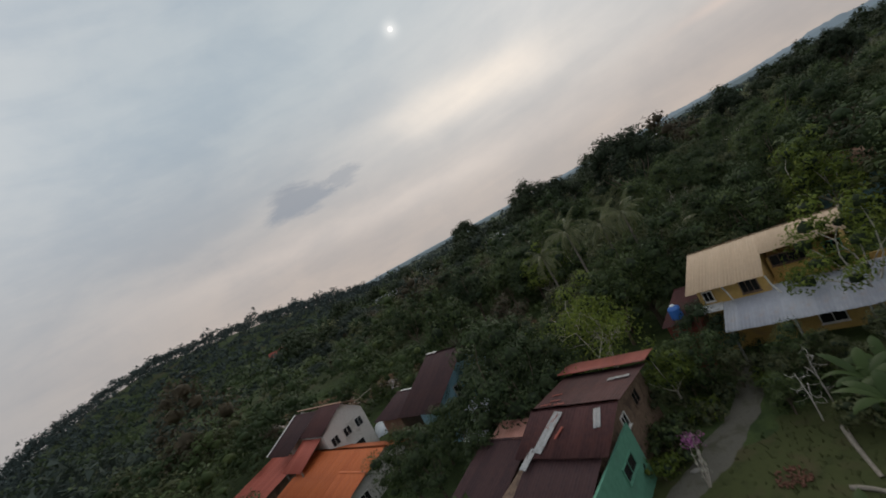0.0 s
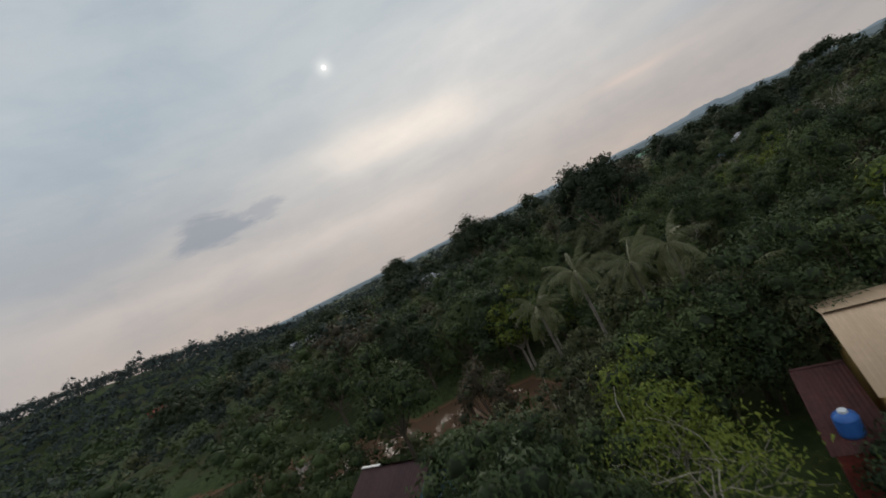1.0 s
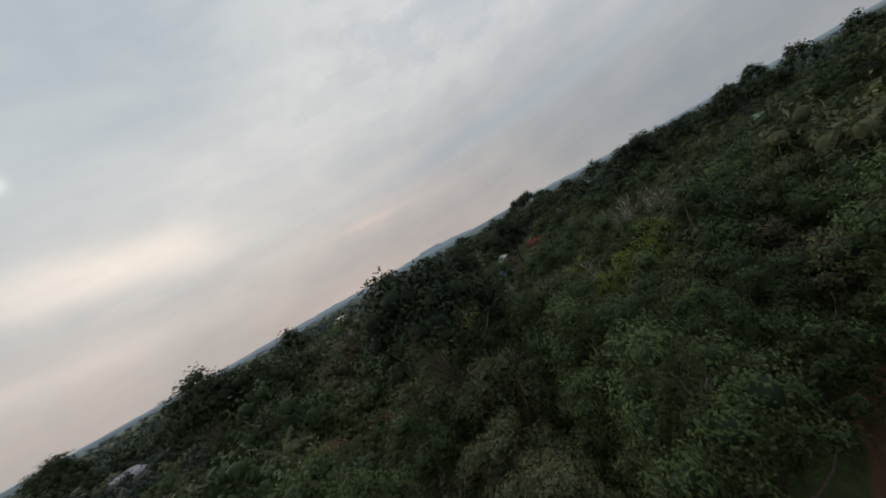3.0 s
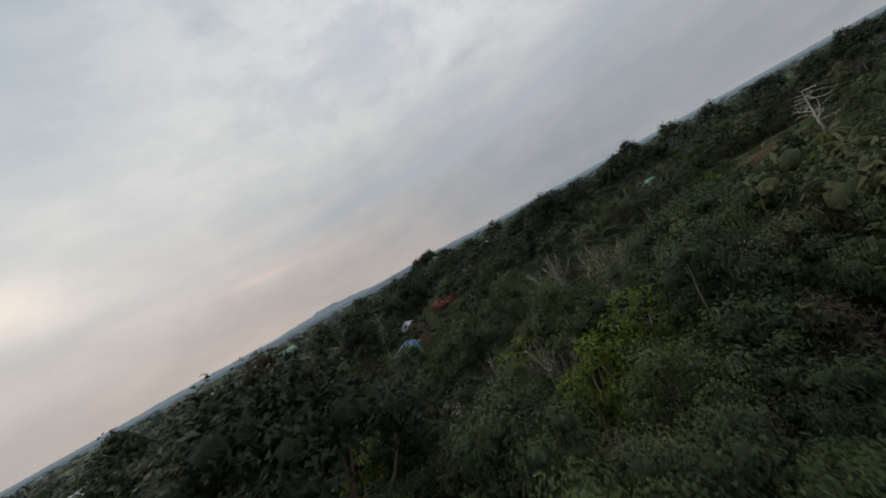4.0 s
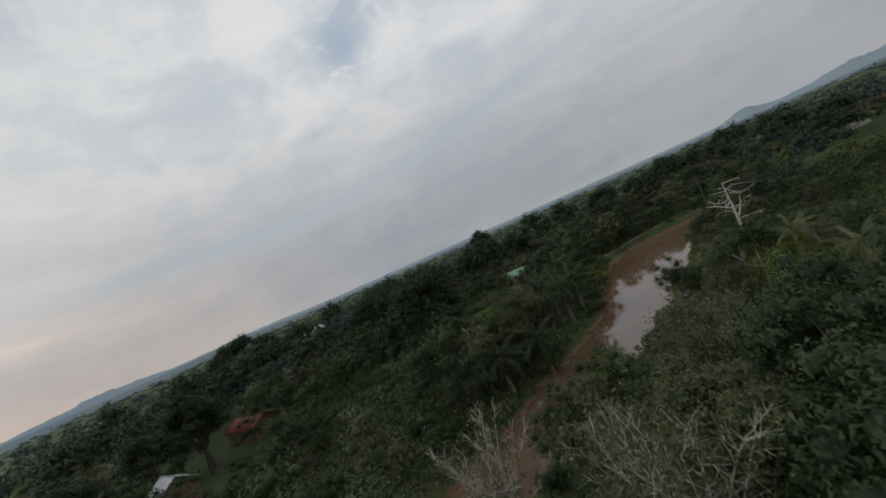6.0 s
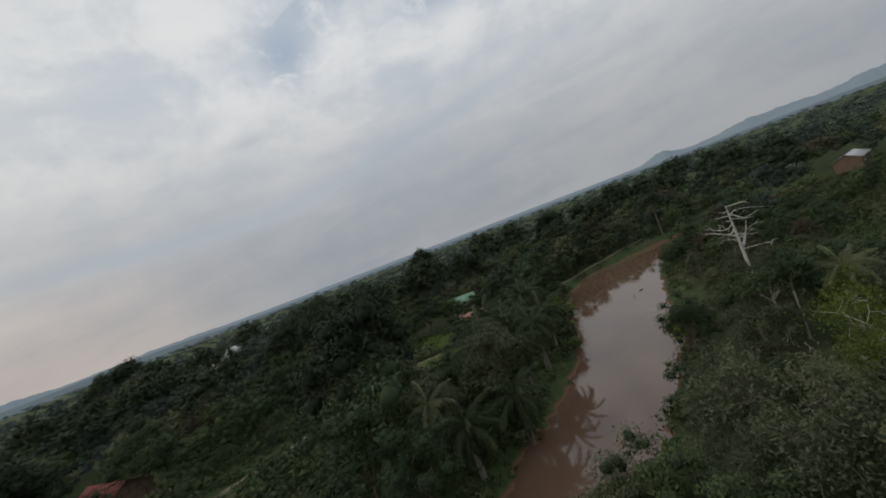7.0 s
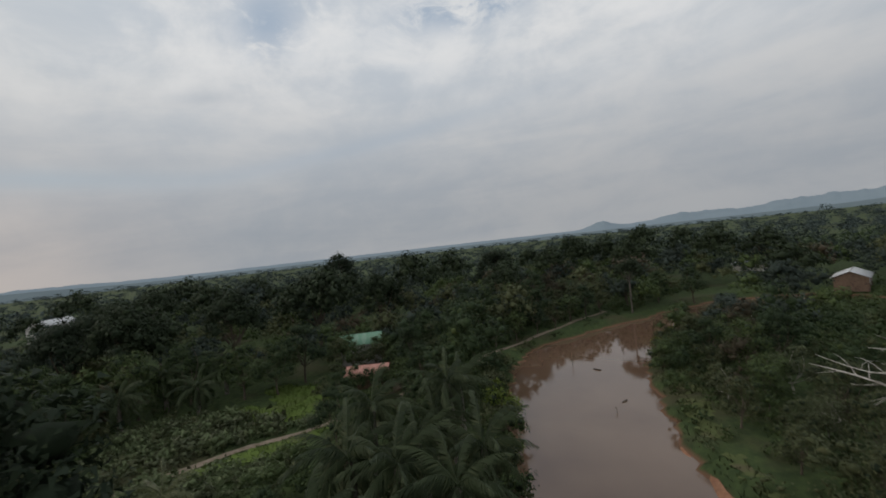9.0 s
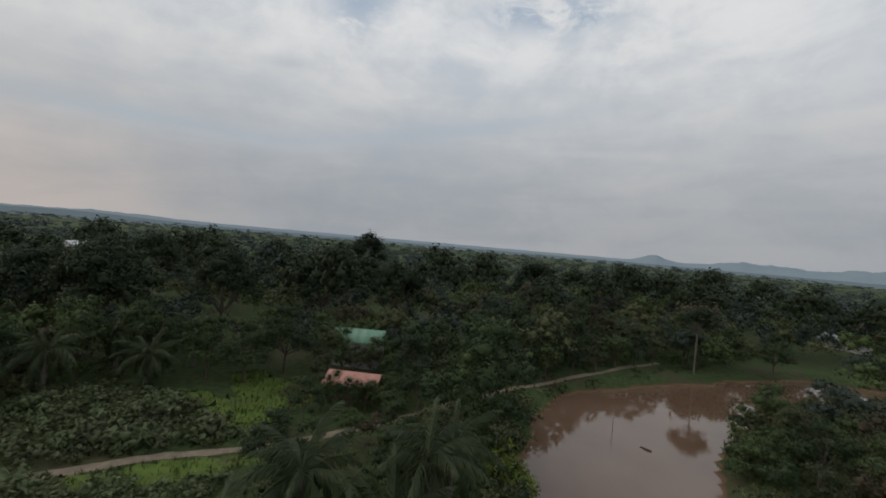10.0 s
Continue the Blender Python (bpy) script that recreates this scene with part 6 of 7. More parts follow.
NAMED += [("tree", (WILLOWY[0], ROUND_OLIVE[k % 3], WILLOWY[1])[k % 3], x, y, s * (1.0 if k % 3 != 1 else 0.5), "grey-green shrub tree behind the river bank", "willowy shrubs") for k, (x, y, s) in enumerate((
    (131.9, 43.6, 1.098), (137.4, 36.6, 1.105), (142.9, 33.9, 1.225), (150.5, 30.9, 1.112), (155.3, 36.6, 0.9886), (145.5, 27.9, 1.22), (136.0, 30.5, 1.21), (129.6, 38.4, 1.097), (157.5, 29.9, 1.234), (143.4, 22.9, 1.106), (150.3, 22.7, 1.222), (131.6, 33.0, 1.213)))]

NAMED += [("tree", ROUND_DARK[k % 3], x, y, s, "tall dense dark tree near the river", "tall dark trees") for k, (x, y, s) in enumerate(((81.6, 71.2, 1.221), (85.0, 68.8, 1.195), (79.3, 68.1, 1.25), (96.3, 64.8, 1.133)))]

NAMED += [("tree", k, x, y, s, "tall dense leafy tree in the bank forest", "tall dark trees") for k, x, y, s in (
    (ROUND_DARK[0], 93.0, 66.0, 1.18), (ROUND_MID[1], 97.5, 62.5, 1.15), (ROUND_DARK[2], 88.5, 63.0, 1.2), (ROUND_DARK[1], 101.0, 58.5, 1.1), (FINE[2], 84.0, 66.5, 1.15), (ROUND_DARK[3], 106.0, 55.5, 1.05),
    (ROUND_MID[2], 91.0, 58.0, 1.2), (ROUND_DARK[0], 98.0, 55.0, 1.1), (FINE[0], 80.0, 62.0, 1.25), 
    (FINE[1], 71.0, 65.2, 1.3), (FINE[2], 66.0, 62.0, 1.3), (FINE[1], 76.0, 61.0, 1.3), (FINE[0], 62.0, 58.0, 1.2), (BRIGHT[0], 61.5, 71.0, 1.05), (BRIGHT[1], 61.5, 78.4, 1.1), (BRIGHT[0], 64.5, 75.6, 0.9),
    (TWIGGY[0], 63.0, 88.0, 1.05), (TWIGGY[0], 63.6, 83.0, 1.05), (GREYLEAF[0], 76.2, 103.8, 0.8), (GREYLEAF[1], 80.5, 100.5, 0.75), (GREYLEAF[0], 72.5, 106.5, 0.7), (DOME[1], 112.0, 162.0, 0.62),
    (ROUND_DARK[1], 133.0, 125.0, 0.95), (ROUND_DARK[3], 138.0, 121.5, 0.9), (BRIGHT[0], 14.0, 75.8, 1.2), (BRIGHT[1], 17.6, 73.6, 1.05), (BRIGHT[1], 127.0, 41.6, 0.85),
    (BRIGHT[0], 19.9, 110.1, 0.72), (BRIGHT[1], 19.5, 92.5, 0.72), (BRIGHT[0], 18.3, 81.1, 0.72), (ROUND_MID[2], 208.5, -58.5, 0.42), (ROUND_OLIVE[1], 205.5, -62.0, 0.42), (ROUND_DARK[2], 212.5, -57.0, 0.42),
    (ROUND_OLIVE[0], 88.2, 81.0, 0.6), (ROUND_MID[1], 82.0, 80.4, 0.62), (ROUND_OLIVE[2], 87.4, 75.0, 0.7), (ROUND_MID[2], 91.2, 84.6, 0.56), (ROUND_DARK[1], 97.0, 84.6, 0.6), (ROUND_OLIVE[1], 94.0, 81.8, 0.62), (ROUND_MID[0], 84.6, 86.4, 0.56),
    (ROUND_OLIVE[2], 109.0, 81.4, 0.8), (ROUND_MID[0], 106.4, 83.2, 0.7), (ROUND_OLIVE[0], 112.0, 78.6, 0.8), (ROUND_MID[2], 114.6, 75.4, 0.74), (ROUND_OLIVE[1], 106.5, 78.6, 0.82), (ROUND_OLIVE[0], 103.0, 82.2, 0.78), (ROUND_MID[1], 110.4, 74.8, 0.8), (ROUND_OLIVE[2], 101.0, 78.0, 0.8), (ROUND_MID[3], 106.0, 73.0, 0.8),
    (ROUND_MID[0], 169.0, -20.5, 0.6), (ROUND_OLIVE[1], 174.0, -27.0, 0.62), (ROUND_MID[2], 180.0, -33.5, 0.66), (ROUND_DARK[0], 177.0, -25.0, 0.6), (ROUND_MID[1], 184.0, -35.5, 0.62),
    (FINE[2], 38.5, 66.5, 0.85), (FINE[1], 31.0, 67.2, 0.9), (ROUND_MID[2], 39.5, 62.0, 0.8), (ROUND_OLIVE[0], 42.0, 60.0, 0.9), (FINE[1], 42.0, 66.4, 1.0), (FINE[0], 47.5, 64.5, 1.05))]
NAMED += [("tree", GREYLEAF[k % 2] if k % 2 else WILLOWY[k % 4 // 2], x, y, s, "grey-green willowy shrub tree on the river bank", "willowy shrubs") for k, (x, y, s) in enumerate((
    (111.0, 74.6, 0.8), (113.6, 71.4, 0.58), (116.4, 69.8, 0.85), (119.2, 67.6, 0.6), (122.4, 65.2, 0.85), (125.4, 62.8, 0.58), (128.4, 60.2, 0.8), (131.2, 57.0, 0.55), (115.0, 66.6, 0.85), (120.4, 63.2, 0.62), (125.8, 59.0, 0.8), (110.0, 70.2, 0.66)))]
NAMED += [("tree", (ROUND_MID, ROUND_DARK, ROUND_OLIVE)[k % 3][k % 3], x, y, s, "leafy tree at the edge of the river path", "path trees") for k, (x, y, s) in enumerate(((180.0, 78.0, 0.66), (184.5, 79.8, 0.66), (172.0, 78.6, 0.72), (203.5, 77.6, 0.42), (204.0, 71.6, 0.36)))]

for name, kind, x, y, s, label, group in NAMED:
    if height_at(x, y) < 0.1:
        continue
    called = "shrub" if kind in WILLOWY else "rainforest_tree" if kind in DOME else "umbrella_tree" if kind in UMBRELLA else "bare_tree" if kind in TWIGGY else name
    plant(called, kind, x, y, s, (x * 7.3 + y * 3.1) % 6.28, label, "shrub" if kind in WILLOWY else "tree", group)
for k, (x, y) in enumerate(BUSHES):
    if height_at(x, y) < 0.1:
        continue
    plant("bush", BUSH[(k * 7) % 3 if k % 5 else 1], x, y, 0.92 + (k * 29 % 11) * 0.085 if k < 34 else 0.5 + (k * 13 % 7) * 0.05, k * 1.7, "leafy green bush growing at the bank" if k < 34 else "leafy green garden bush", "bush", "bushes")
for k, (x, y, tall) in enumerate(PALMS):
    palm(x, y, tall - (0.6 if k < 5 else 0.0), 19, COCO, "coconut palm with long arching feathered fronds", 400 + k, 0.03, scale=1.0 if k < 5 else 1.2)
for k, (x, y) in enumerate(((136.0, 79.4), (144.4, 75.6), (152.8, 70.4), (162.6, 71.1), (148.8, 80.2), (160.3, 77.5), (159.0, 66.4), (170.5, 66.2), (170.1, 75.3), (176.2, 63.8), (166.5, 68.8), (155.5, 74.6),
                            (130.9, 86.5), (209.5, 104.2), (214.6, 111.2), (204.3, 114.4), (197.7, 121.0), (194.1, 129.8), (220.5, 102.2))):
    palm(x, y, (7.3 if k < 12 else 4.8) + (k * 37 % 10) * 0.3, 24, FAN, "squat dark palm with drooping fronds", 450 + k, 0.05, 0.36, "river bank palms", 1.42, "oil_palm")
DRY = [frond_mesh(320 + k, 4.4, d, 0.7, LEAF_RUST, 30, 0.05) for k, d in enumerate((1.5, 1.6, 1.7, 1.8))]
palm(146.5, 89.8, 8.4, 18, DRY, "withered palm with hanging brown fronds", 480, 0.03, 0.3, "river bank palms", 1.0, "oil_palm", 12)
for k, (x, y, z) in enumerate(((15.9, 20.6, None), (16.9, 22.6, None), (18.6, 23.4, None), (10.8, 17.4, None), (147.0, 95.5, None), (151.0, 97.5, None), (143.0, 98.0, None))):
    banana(x, y, 500 + k, (3.4, 3.2, 2.8, 1.6)[k] if k < 4 else 2.6, z)


# ---- the forest ----
ROUTE = [(0, 14, 0), (2, 38, 0), (12, 58, 0), (34, 73, 0), (57, 82, 0), (84, 86, 0), (105, 83, 0), (141, 71, 0)]
WEDGES = [(2, 2, -58, 56), (3, 40, -32, 82), (11, 56, -12, 104), (40, 75, 12, 128), (80, 85, 38, 156), (105, 83, 52, 176), (141, 71, 43, 166)]


def in_sight(x, y):
    ok = np.zeros(x.shape, bool)
    for ex, ey, lo, hi in WEDGES:
        az = np.degrees(np.arctan2(x - ex, y - ey))
        ok |= (az > lo) & (az < hi)
    return ok


def free_ground(x, y, margin):
    """Where a tree with that much room may stand."""
    ok = water_distance(x, y) > margin * 0.5 + 0.6
    ok &= segment_distance(x, y, DRIVE) > margin * 0.7
    ok &= segment_distance(x, y, TRACK) > margin * 0.6 + 0.5
    for cx, cy, r in CLEAR:
        ok &= np.hypot(x - cx, y - cy) > r + margin * 0.4
    u, v = x * UX + y * UY, -x * UY + y * UX
    for u0, u1, v0, v1 in FOOT:
        ok &= ~((u > u0 - margin * 0.6) & (u < u1 + margin * 0.6) & (v > v0 - margin * 0.6) & (v < v1 + margin * 0.6))
    # the yards between the houses hold only trees of their own
    ok &= ~((u > -47) & (u < 6) & (v > 8) & (v < 44)) & ~((u > -40) & (u < -2) & (v > 40) & (v < 46) & (x > 2))
    for _, kind, px, py, s, _, _ in NAMED:
        ok &= np.hypot(x - px, y - py) > (3.4 if kind in DOME else 2.4)
    for px, py, _ in PALMS:
        ok &= np.hypot(x - px, y - py) > 2.4
    return ok


def scatter(rng, x0, x1, y0, y1, gap):
    gx, gy = np.meshgrid(np.arange(x0, x1, gap), np.arange(y0, y1, gap))
    gx = gx + (np.arange(gx.shape[0])[:, None] % 2) * gap * 0.5
    return (gx + rng.uniform(-0.42, 0.42, gx.shape) * gap).ravel(), (gy + rng.uniform(-0.42, 0.42, gy.shape) * gap).ravel()


def patterns(seed, count, make):
    return [make(np.random.default_rng(seed + k)) for k in range(count)]


def middling(rng):
    h, r = 10.5, rng.uniform(3.2, 4.0)
    return crown_arrays(rng, puff_set(rng, 12, r, rng.uniform(2.0, 3.2), h - 1.0, 0.9, 1.9), 44, 0.38, 0.6, ICO1, 0.5, 0.85, 0.5)


def distant(rng):
    h, r = 10.0, rng.uniform(3.4, 4.4)
    return crown_arrays(rng, puff_set(rng, 9, r, rng.uniform(2.6, 4.2), h - 1.0, 1.0, 2.0, 0.5), 17, 0.6, 0.65, OCTA, 0.6, 0.85, 0.5)


def emergent(rng):
    return crown_arrays(rng, puff_set(rng, 16, rng.uniform(4.2, 5.2), 6.5, 15.5, 1.2, 2.2, 0.6), 15, 0.7, 0.65, OCTA, 0.6, 0.85, 0.5)


def remote(rng):
    return crown_arrays(rng, puff_set(rng, 5, rng.uniform(3.4, 4.6), 3.0, rng.uniform(8.5, 10.5), 1.4, 2.6), 4.4, 1.1, 0.75, None, 0.9, 0.8, 0.35)


def undergrowth(rng):
    return crown_arrays(rng, puff_set(rng, 4, 1.3, 0.1, 1.6, 0.7, 1.1), 26, 0.42, 0.5, OCTA, 0.4)


def stuff(name, kinds, spots, mats, label, category):
    """Many plants joined in one mesh: spots are rows of x, y, z, scale, turn, stretch, kind, material slot."""
    verts, tris, ways, at = [], {}, [], 0
    for k, (v, t, nrm) in enumerate(kinds):
        for m in range(len(mats)):
            rows = spots[(spots[:, 6] == k) & (spots[:, 7] == m)]
            if not len(rows):
                continue
            c, s = np.cos(rows[:, 4])[:, None], np.sin(rows[:, 4])[:, None]
            sc = rows[:, 3][:, None]
            world = np.stack([(v[:, 0] * c - v[:, 1] * s) * sc, (v[:, 0] * s + v[:, 1] * c) * sc, v[:, 2] * sc * rows[:, 5][:, None]], -1) + rows[:, None, :3]
            ways.append(np.stack([nrm[:, 0] * c - nrm[:, 1] * s, nrm[:, 0] * s + nrm[:, 1] * c, np.broadcast_to(nrm[:, 2], (len(rows), len(v)))], -1).reshape(-1, 3))
            step = (np.arange(len(rows)) * len(v) + at)[:, None, None]
            verts.append(world.reshape(-1, 3))
            tris.setdefault(m, []).append((t[None] + step).reshape(-1, 3))
            at += len(rows) * len(v)
    groups = [(np.concatenate(f), m) for m, f in tris.items()]
    return tagged(new(name, fast_mesh(name, np.concatenate(verts), groups, mats, True, np.concatenate(ways))), label, category, kind="stuff")


def grass_tuft(rng):
    """A tuft of a few narrow blades."""
    n = 7
    turn, lean = rng.uniform(0, 6.28, n), rng.uniform(0.1, 0.55, n)
    base = np.stack([rng.normal(0, 0.12, n), rng.normal(0, 0.12, n), np.zeros(n)], -1)
    side = np.stack([-np.sin(turn), np.cos(turn), 0 * turn], -1) * 0.035
    tip = base + np.stack([np.cos(turn) * lean, np.sin(turn) * lean, 1 - lean * 0.5], -1) * rng.uniform(0.35, 0.75, (n, 1))
    return np.stack([base - side, base + side, tip], 1).reshape(-1, 3), np.arange(n * 3).reshape(-1, 3), np.tile((0.0, 0.0, 1.0), (n * 3, 1))


def low_shrub(rng):
    return crown_arrays(rng, puff_set(rng, 3, 0.6, 0.1, 0.9, 0.4, 0.65), 60, 0.3, 0.65, ICO1, 0.4)


def spot_rows(rng, x, y, lo, hi, kinds, weights, sink=0.1):
    n = len(x)
    grove = np.sin(x * 0.045 + 0.8) * np.sin(y * 0.052 + 2.0) * 0.16 + np.sin(x * 0.17 + y * 0.06) * np.sin(y * 0.15 - x * 0.07 + 1.0) * 0.2
    size = rng.uniform(lo, hi, n) * (1 + grove) * np.where(rng.random(n) < 0.1, 1.45, 1.0)
    return np.column_stack([x, y, ground_height(x, y) - sink, size, rng.uniform(0, 6.28, n), rng.uniform(0.8, 1.1, n), rng.integers(0, kinds, n), rng.choice(len(weights), n, p=weights)])


def with_emergents(rng, rows, first, count):
    """Turns a few of the spots into taller dark trees that stand out of the canopy."""
    pick = rng.random(len(rows)) < 0.1
    rows[pick, 6] = first + rng.integers(0, count, pick.sum())
    rows[pick, 7], rows[pick, 3] = 4, rng.uniform(0.75, 1.05, pick.sum())
    return rows


def low_factor(x, y):
    """The growth stays lower on the south bank and in the open land round the path."""
    if 150 < x < 218 and 82 < y < 124 or 118 < x < 174 and 100 < y < 140:
        return 0.42
    if 150 < x < 224 and 63 < y <= 82:
        return 0.4
    if 98 < x < 140 and 38 < y < 76:
        return 0.52
    if x > 120 and y < 33 and x < 176:
        return 0.62
    return 0.7 if x > 93 and y < 60 and x < 196 else 1.0


def growth(x):
    """The forest stands taller down by the river than round the village."""
    return 1 + 0.25 * np.clip((x - 30) / 60, 0, 1)


def on_hill(x, y):
    return (ground_height(x, y) > 8.0) & (x < -60) & (x > -420) & (y > 200) & (y < 520)


def forest():
    rng = np.random.default_rng(77)
    x, y = scatter(rng, -70, 340, -100, 250, 5.6)
    ok = free_ground(x, y, 3.0) & in_sight(x, y) & (rng.random(len(x)) < growth(x) ** -1.6 * np.where(segment_distance(x, y, ROUTE) > 85, 0.72, 1.0))
    x, y = x[ok], y[ok]
    away = segment_distance(x, y, ROUTE)
    order = np.argsort(away)
    x, y, away = x[order], y[order], away[order]
    mixes = [(ROUND_DARK, "dense dark green broadleaf tree"), (ROUND_MID, "leafy mid-green broadleaf tree"), (ROUND_OLIVE, "dull olive-green broadleaf tree"),
             (BRIGHT, "yellow-green leafy tree"), (RUSTY, "tree with brownish withering leaves"), (TWIGGY, "pale twiggy tree with few leaves")]
    near = 70
    for k in range(near):
        kind, label = mixes[rng.choice(6, p=(0.28, 0.36, 0.23, 0.05, 0.05, 0.03))]
        if away[k] < 20 and x[k] > 20 and kind in (ROUND_DARK, ROUND_MID, ROUND_OLIVE):
            kind = [FINE[(ROUND_DARK, ROUND_MID, ROUND_OLIVE).index(kind)]]
        low = low_factor(x[k], y[k])
        plant("tree", kind[rng.integers(len(kind))], x[k], y[k], rng.uniform(0.7, 1.25) * low * growth(x[k]), rng.uniform(0, 6.28), label + " in close forest", "tree", "forest trees", None, rng.uniform(0.88, 1.12))
    x, y, away = x[near:], y[near:], away[near:]
    mats = [LEAF_DARK, LEAF_MID, LEAF_OLIVE, LEAF_RUST]
    low = np.array([low_factor(a, b) for a, b in zip(x, y)])
    share = (0.42, 0.32, 0.18, 0.08)
    mid = away < 85
    rows = spot_rows(rng, x[mid], y[mid], 0.62, 1.12, 6, share)
    rows[:, 3] *= low[mid] * growth(x[mid])
    stuff("forest_middle", patterns(600, 6, middling), rows, mats, "mixed dark green forest canopy beyond the nearest trees", "forest")
    far = ~mid
    beyond_rows = with_emergents(rng, spot_rows(rng, x[far], y[far], 0.5, 0.88, 6, (0.56, 0.24, 0.14, 0.06)), 6, 2)
    beyond_rows[:, 3] *= growth(x[far]) * 1.16
    # The first leaf slot is the one with haze in its colour.
    stuff("forest_beyond", patterns(620, 6, distant) + patterns(630, 2, emergent), beyond_rows, [FAR_WOOD_HAZED] + mats[1:] + [LEAF_DEEP_AND_SHADE], "dark green forest canopy further off, partly tinted with painted haze", "forest")
    ring, rim = [], []
    for gap, lo, hi in ((9.5, 0, 380), (19.0, 380, 620), (34.0, 620, 1000), (70.0, 1000, 2200)):
        bx, by = scatter(rng, -1100, 2100, -1300, 2100, gap)
        out = np.hypot(bx - 60, by - 60)
        ok = (out > lo) & (out < hi) & in_sight(bx, by) & ~((bx > -70) & (bx < 340) & (by > -100) & (by < 250)) & free_ground(bx, by, 3.0) & ~on_hill(bx, by)
        rows = spot_rows(rng, bx[ok], by[ok], 0.85 * (gap / 9.5) ** 0.4, 1.2 * (gap / 9.5) ** 0.4, 6, (0.6, 0.4))
        rows[:, 5] *= (9.5 / gap) ** 0.4
        (rim if lo >= 380 else ring).append(rows)
    bx, by = scatter(rng, -60, 230, -70, 110, 8.0)
    ok = ~in_sight(bx, by) & free_ground(bx, by, 3.0) & (segment_distance(bx, by, ROUTE) > 6) & (np.hypot(bx - 10, by - 12) > 24)
    ring.append(spot_rows(rng, bx[ok], by[ok], 0.85, 1.2, 6, (0.3, 0.7)))
    hx, hy = scatter(rng, -420, -60, 200, 520, 6.6)
    ok = in_sight(hx, hy) & on_hill(hx, hy)
    rim.append(spot_rows(rng, hx[ok], hy[ok], 0.75, 1.05, 6, (0.6, 0.4)))
    # Both layers imitate distance haze through their leaf colours.
    stuff("forest_far", patterns(640, 6, remote), np.concatenate(ring), [FAR_WOOD_HAZED, LEAF_DARK], "endless dark forest plain beyond the river, partly tinted with painted haze", "forest")
    stuff("forest_horizon", patterns(640, 6, remote), np.concatenate(rim), [HORIZON_WOOD_HAZED, HORIZON_WOOD_HAZED], "forest plain at the horizon with blue-green haze painted in", "forest")
    ux, uy = scatter(rng, -45, 240, 12, 160, 3.4)
    ok = free_ground(ux, uy, 0.9) & in_sight(ux, uy) & (segment_distance(ux, uy, ROUTE) < 40) & ~((ux > 103) & (uy < 62) & (ux < 138))
    bx, by = scatter(rng, 118, 206, 44, 100, 2.4)
    wet = water_distance(bx, by)
    bank = (wet > 0.7) & (wet < 16) & (by > 157 - bx * 0.63) & (segment_distance(bx, by, TRACK) > 0.9) & (np.min([np.hypot(bx - cx, by - cy) - r for cx, cy, r in MEADOWS], 0) > 0.5)
    sx, sy = scatter(rng, 10, 34, 43, 64, 2.2)
    shore = (water_distance(sx, sy) > 0.5) & free_ground(sx, sy, 0.2)
    fx, fy = scatter(rng, 196, 258, -44, 72, 3.1)
    beyond = (water_distance(fx, fy) > 4.5) & (segment_distance(fx, fy, TRACK) > 1.6) & (fx > 214 - (fy - 34) * 0.5) & free_ground(fx, fy, 0.3)
    lx, ly = scatter(rng, 180, 238, 110, 156, 3.3)
    left = free_ground(lx, ly, 0.3)
    wx, wy = scatter(rng, 116, 178, 100, 144, 2.7)
    scrub = (water_distance(wx, wy) > 1.0) & (segment_distance(wx, wy, TRACK) > 0.8) & (np.min([np.hypot(wx - cx, wy - cy) - r for cx, cy, r in MEADOWS + [(175, 157, 8), (134, 148, 5)]], 0) > 0.4)
    px, py = scatter(rng, 122, 218, -84, 36, 3.6)
    south = (water_distance(px, py) > 1.2) & in_sight(px, py) & (np.hypot(px - 142.8, py - 16) > 6) & (np.hypot(px - 217, py + 68) > 6)
    ux = np.concatenate([ux[ok], bx[bank], sx[shore], fx[beyond], lx[left], wx[scrub], px[south]])
    uy = np.concatenate([uy[ok], by[bank], sy[shore], fy[beyond], ly[left], wy[scrub], py[south]])
    ok = np.ones(len(ux), bool)
    stuff("undergrowth", patterns(660, 5, undergrowth), spot_rows(rng, ux[ok], uy[ok], 0.7, 1.35, 5, (0.3, 0.4, 0.3), 0.15), [LEAF_DARK, LEAF_MID, LEAF_OLIVE], "tangled green undergrowth between the trees", "undergrowth")
    sx, sy = scatter(rng, 176, 222, 82, 126, 1.5)
    ok = (water_distance(sx, sy) > 2) & (segment_distance(sx, sy, TRACK) > 0.7)
    open_grass = np.min([np.hypot(sx - cx, sy - cy) - r for cx, cy, r in MEADOWS], 0) < 0.3
    near_path = np.min([np.hypot(sx - cx, sy - cy) - r for cx, cy, r in CLEAR[:8]], 0) < 0
    keep = ok & near_path & ~open_grass
    stuff("low_shrubs", patterns(680, 5, low_shrub), spot_rows(rng, sx[keep], sy[keep], 1.0, 2.0, 5, (0.5, 0.3, 0.2), 0.05), [LEAF_SHRUB, LEAF_GREY, LEAF_OLIVE], "field of low grey-green leafy shrubs beside the path", "shrubs")
    gx, gy, kind = [], [], []
    for rounds, gap in ((MEADOWS, 0.55), (BANK_GRASS, 0.75), (LAWN, 0.6)):
        for cx, cy, r in rounds:
            ax, ay = scatter(rng, cx - r, cx + r, cy - r, cy + r, gap)
            ok = (np.hypot(ax - cx, ay - cy) < r) & (water_distance(ax, ay) > 0.9) & (segment_distance(ax, ay, TRACK) > 0.4) & (segment_distance(ax, ay, DRIVE) > 0.1)
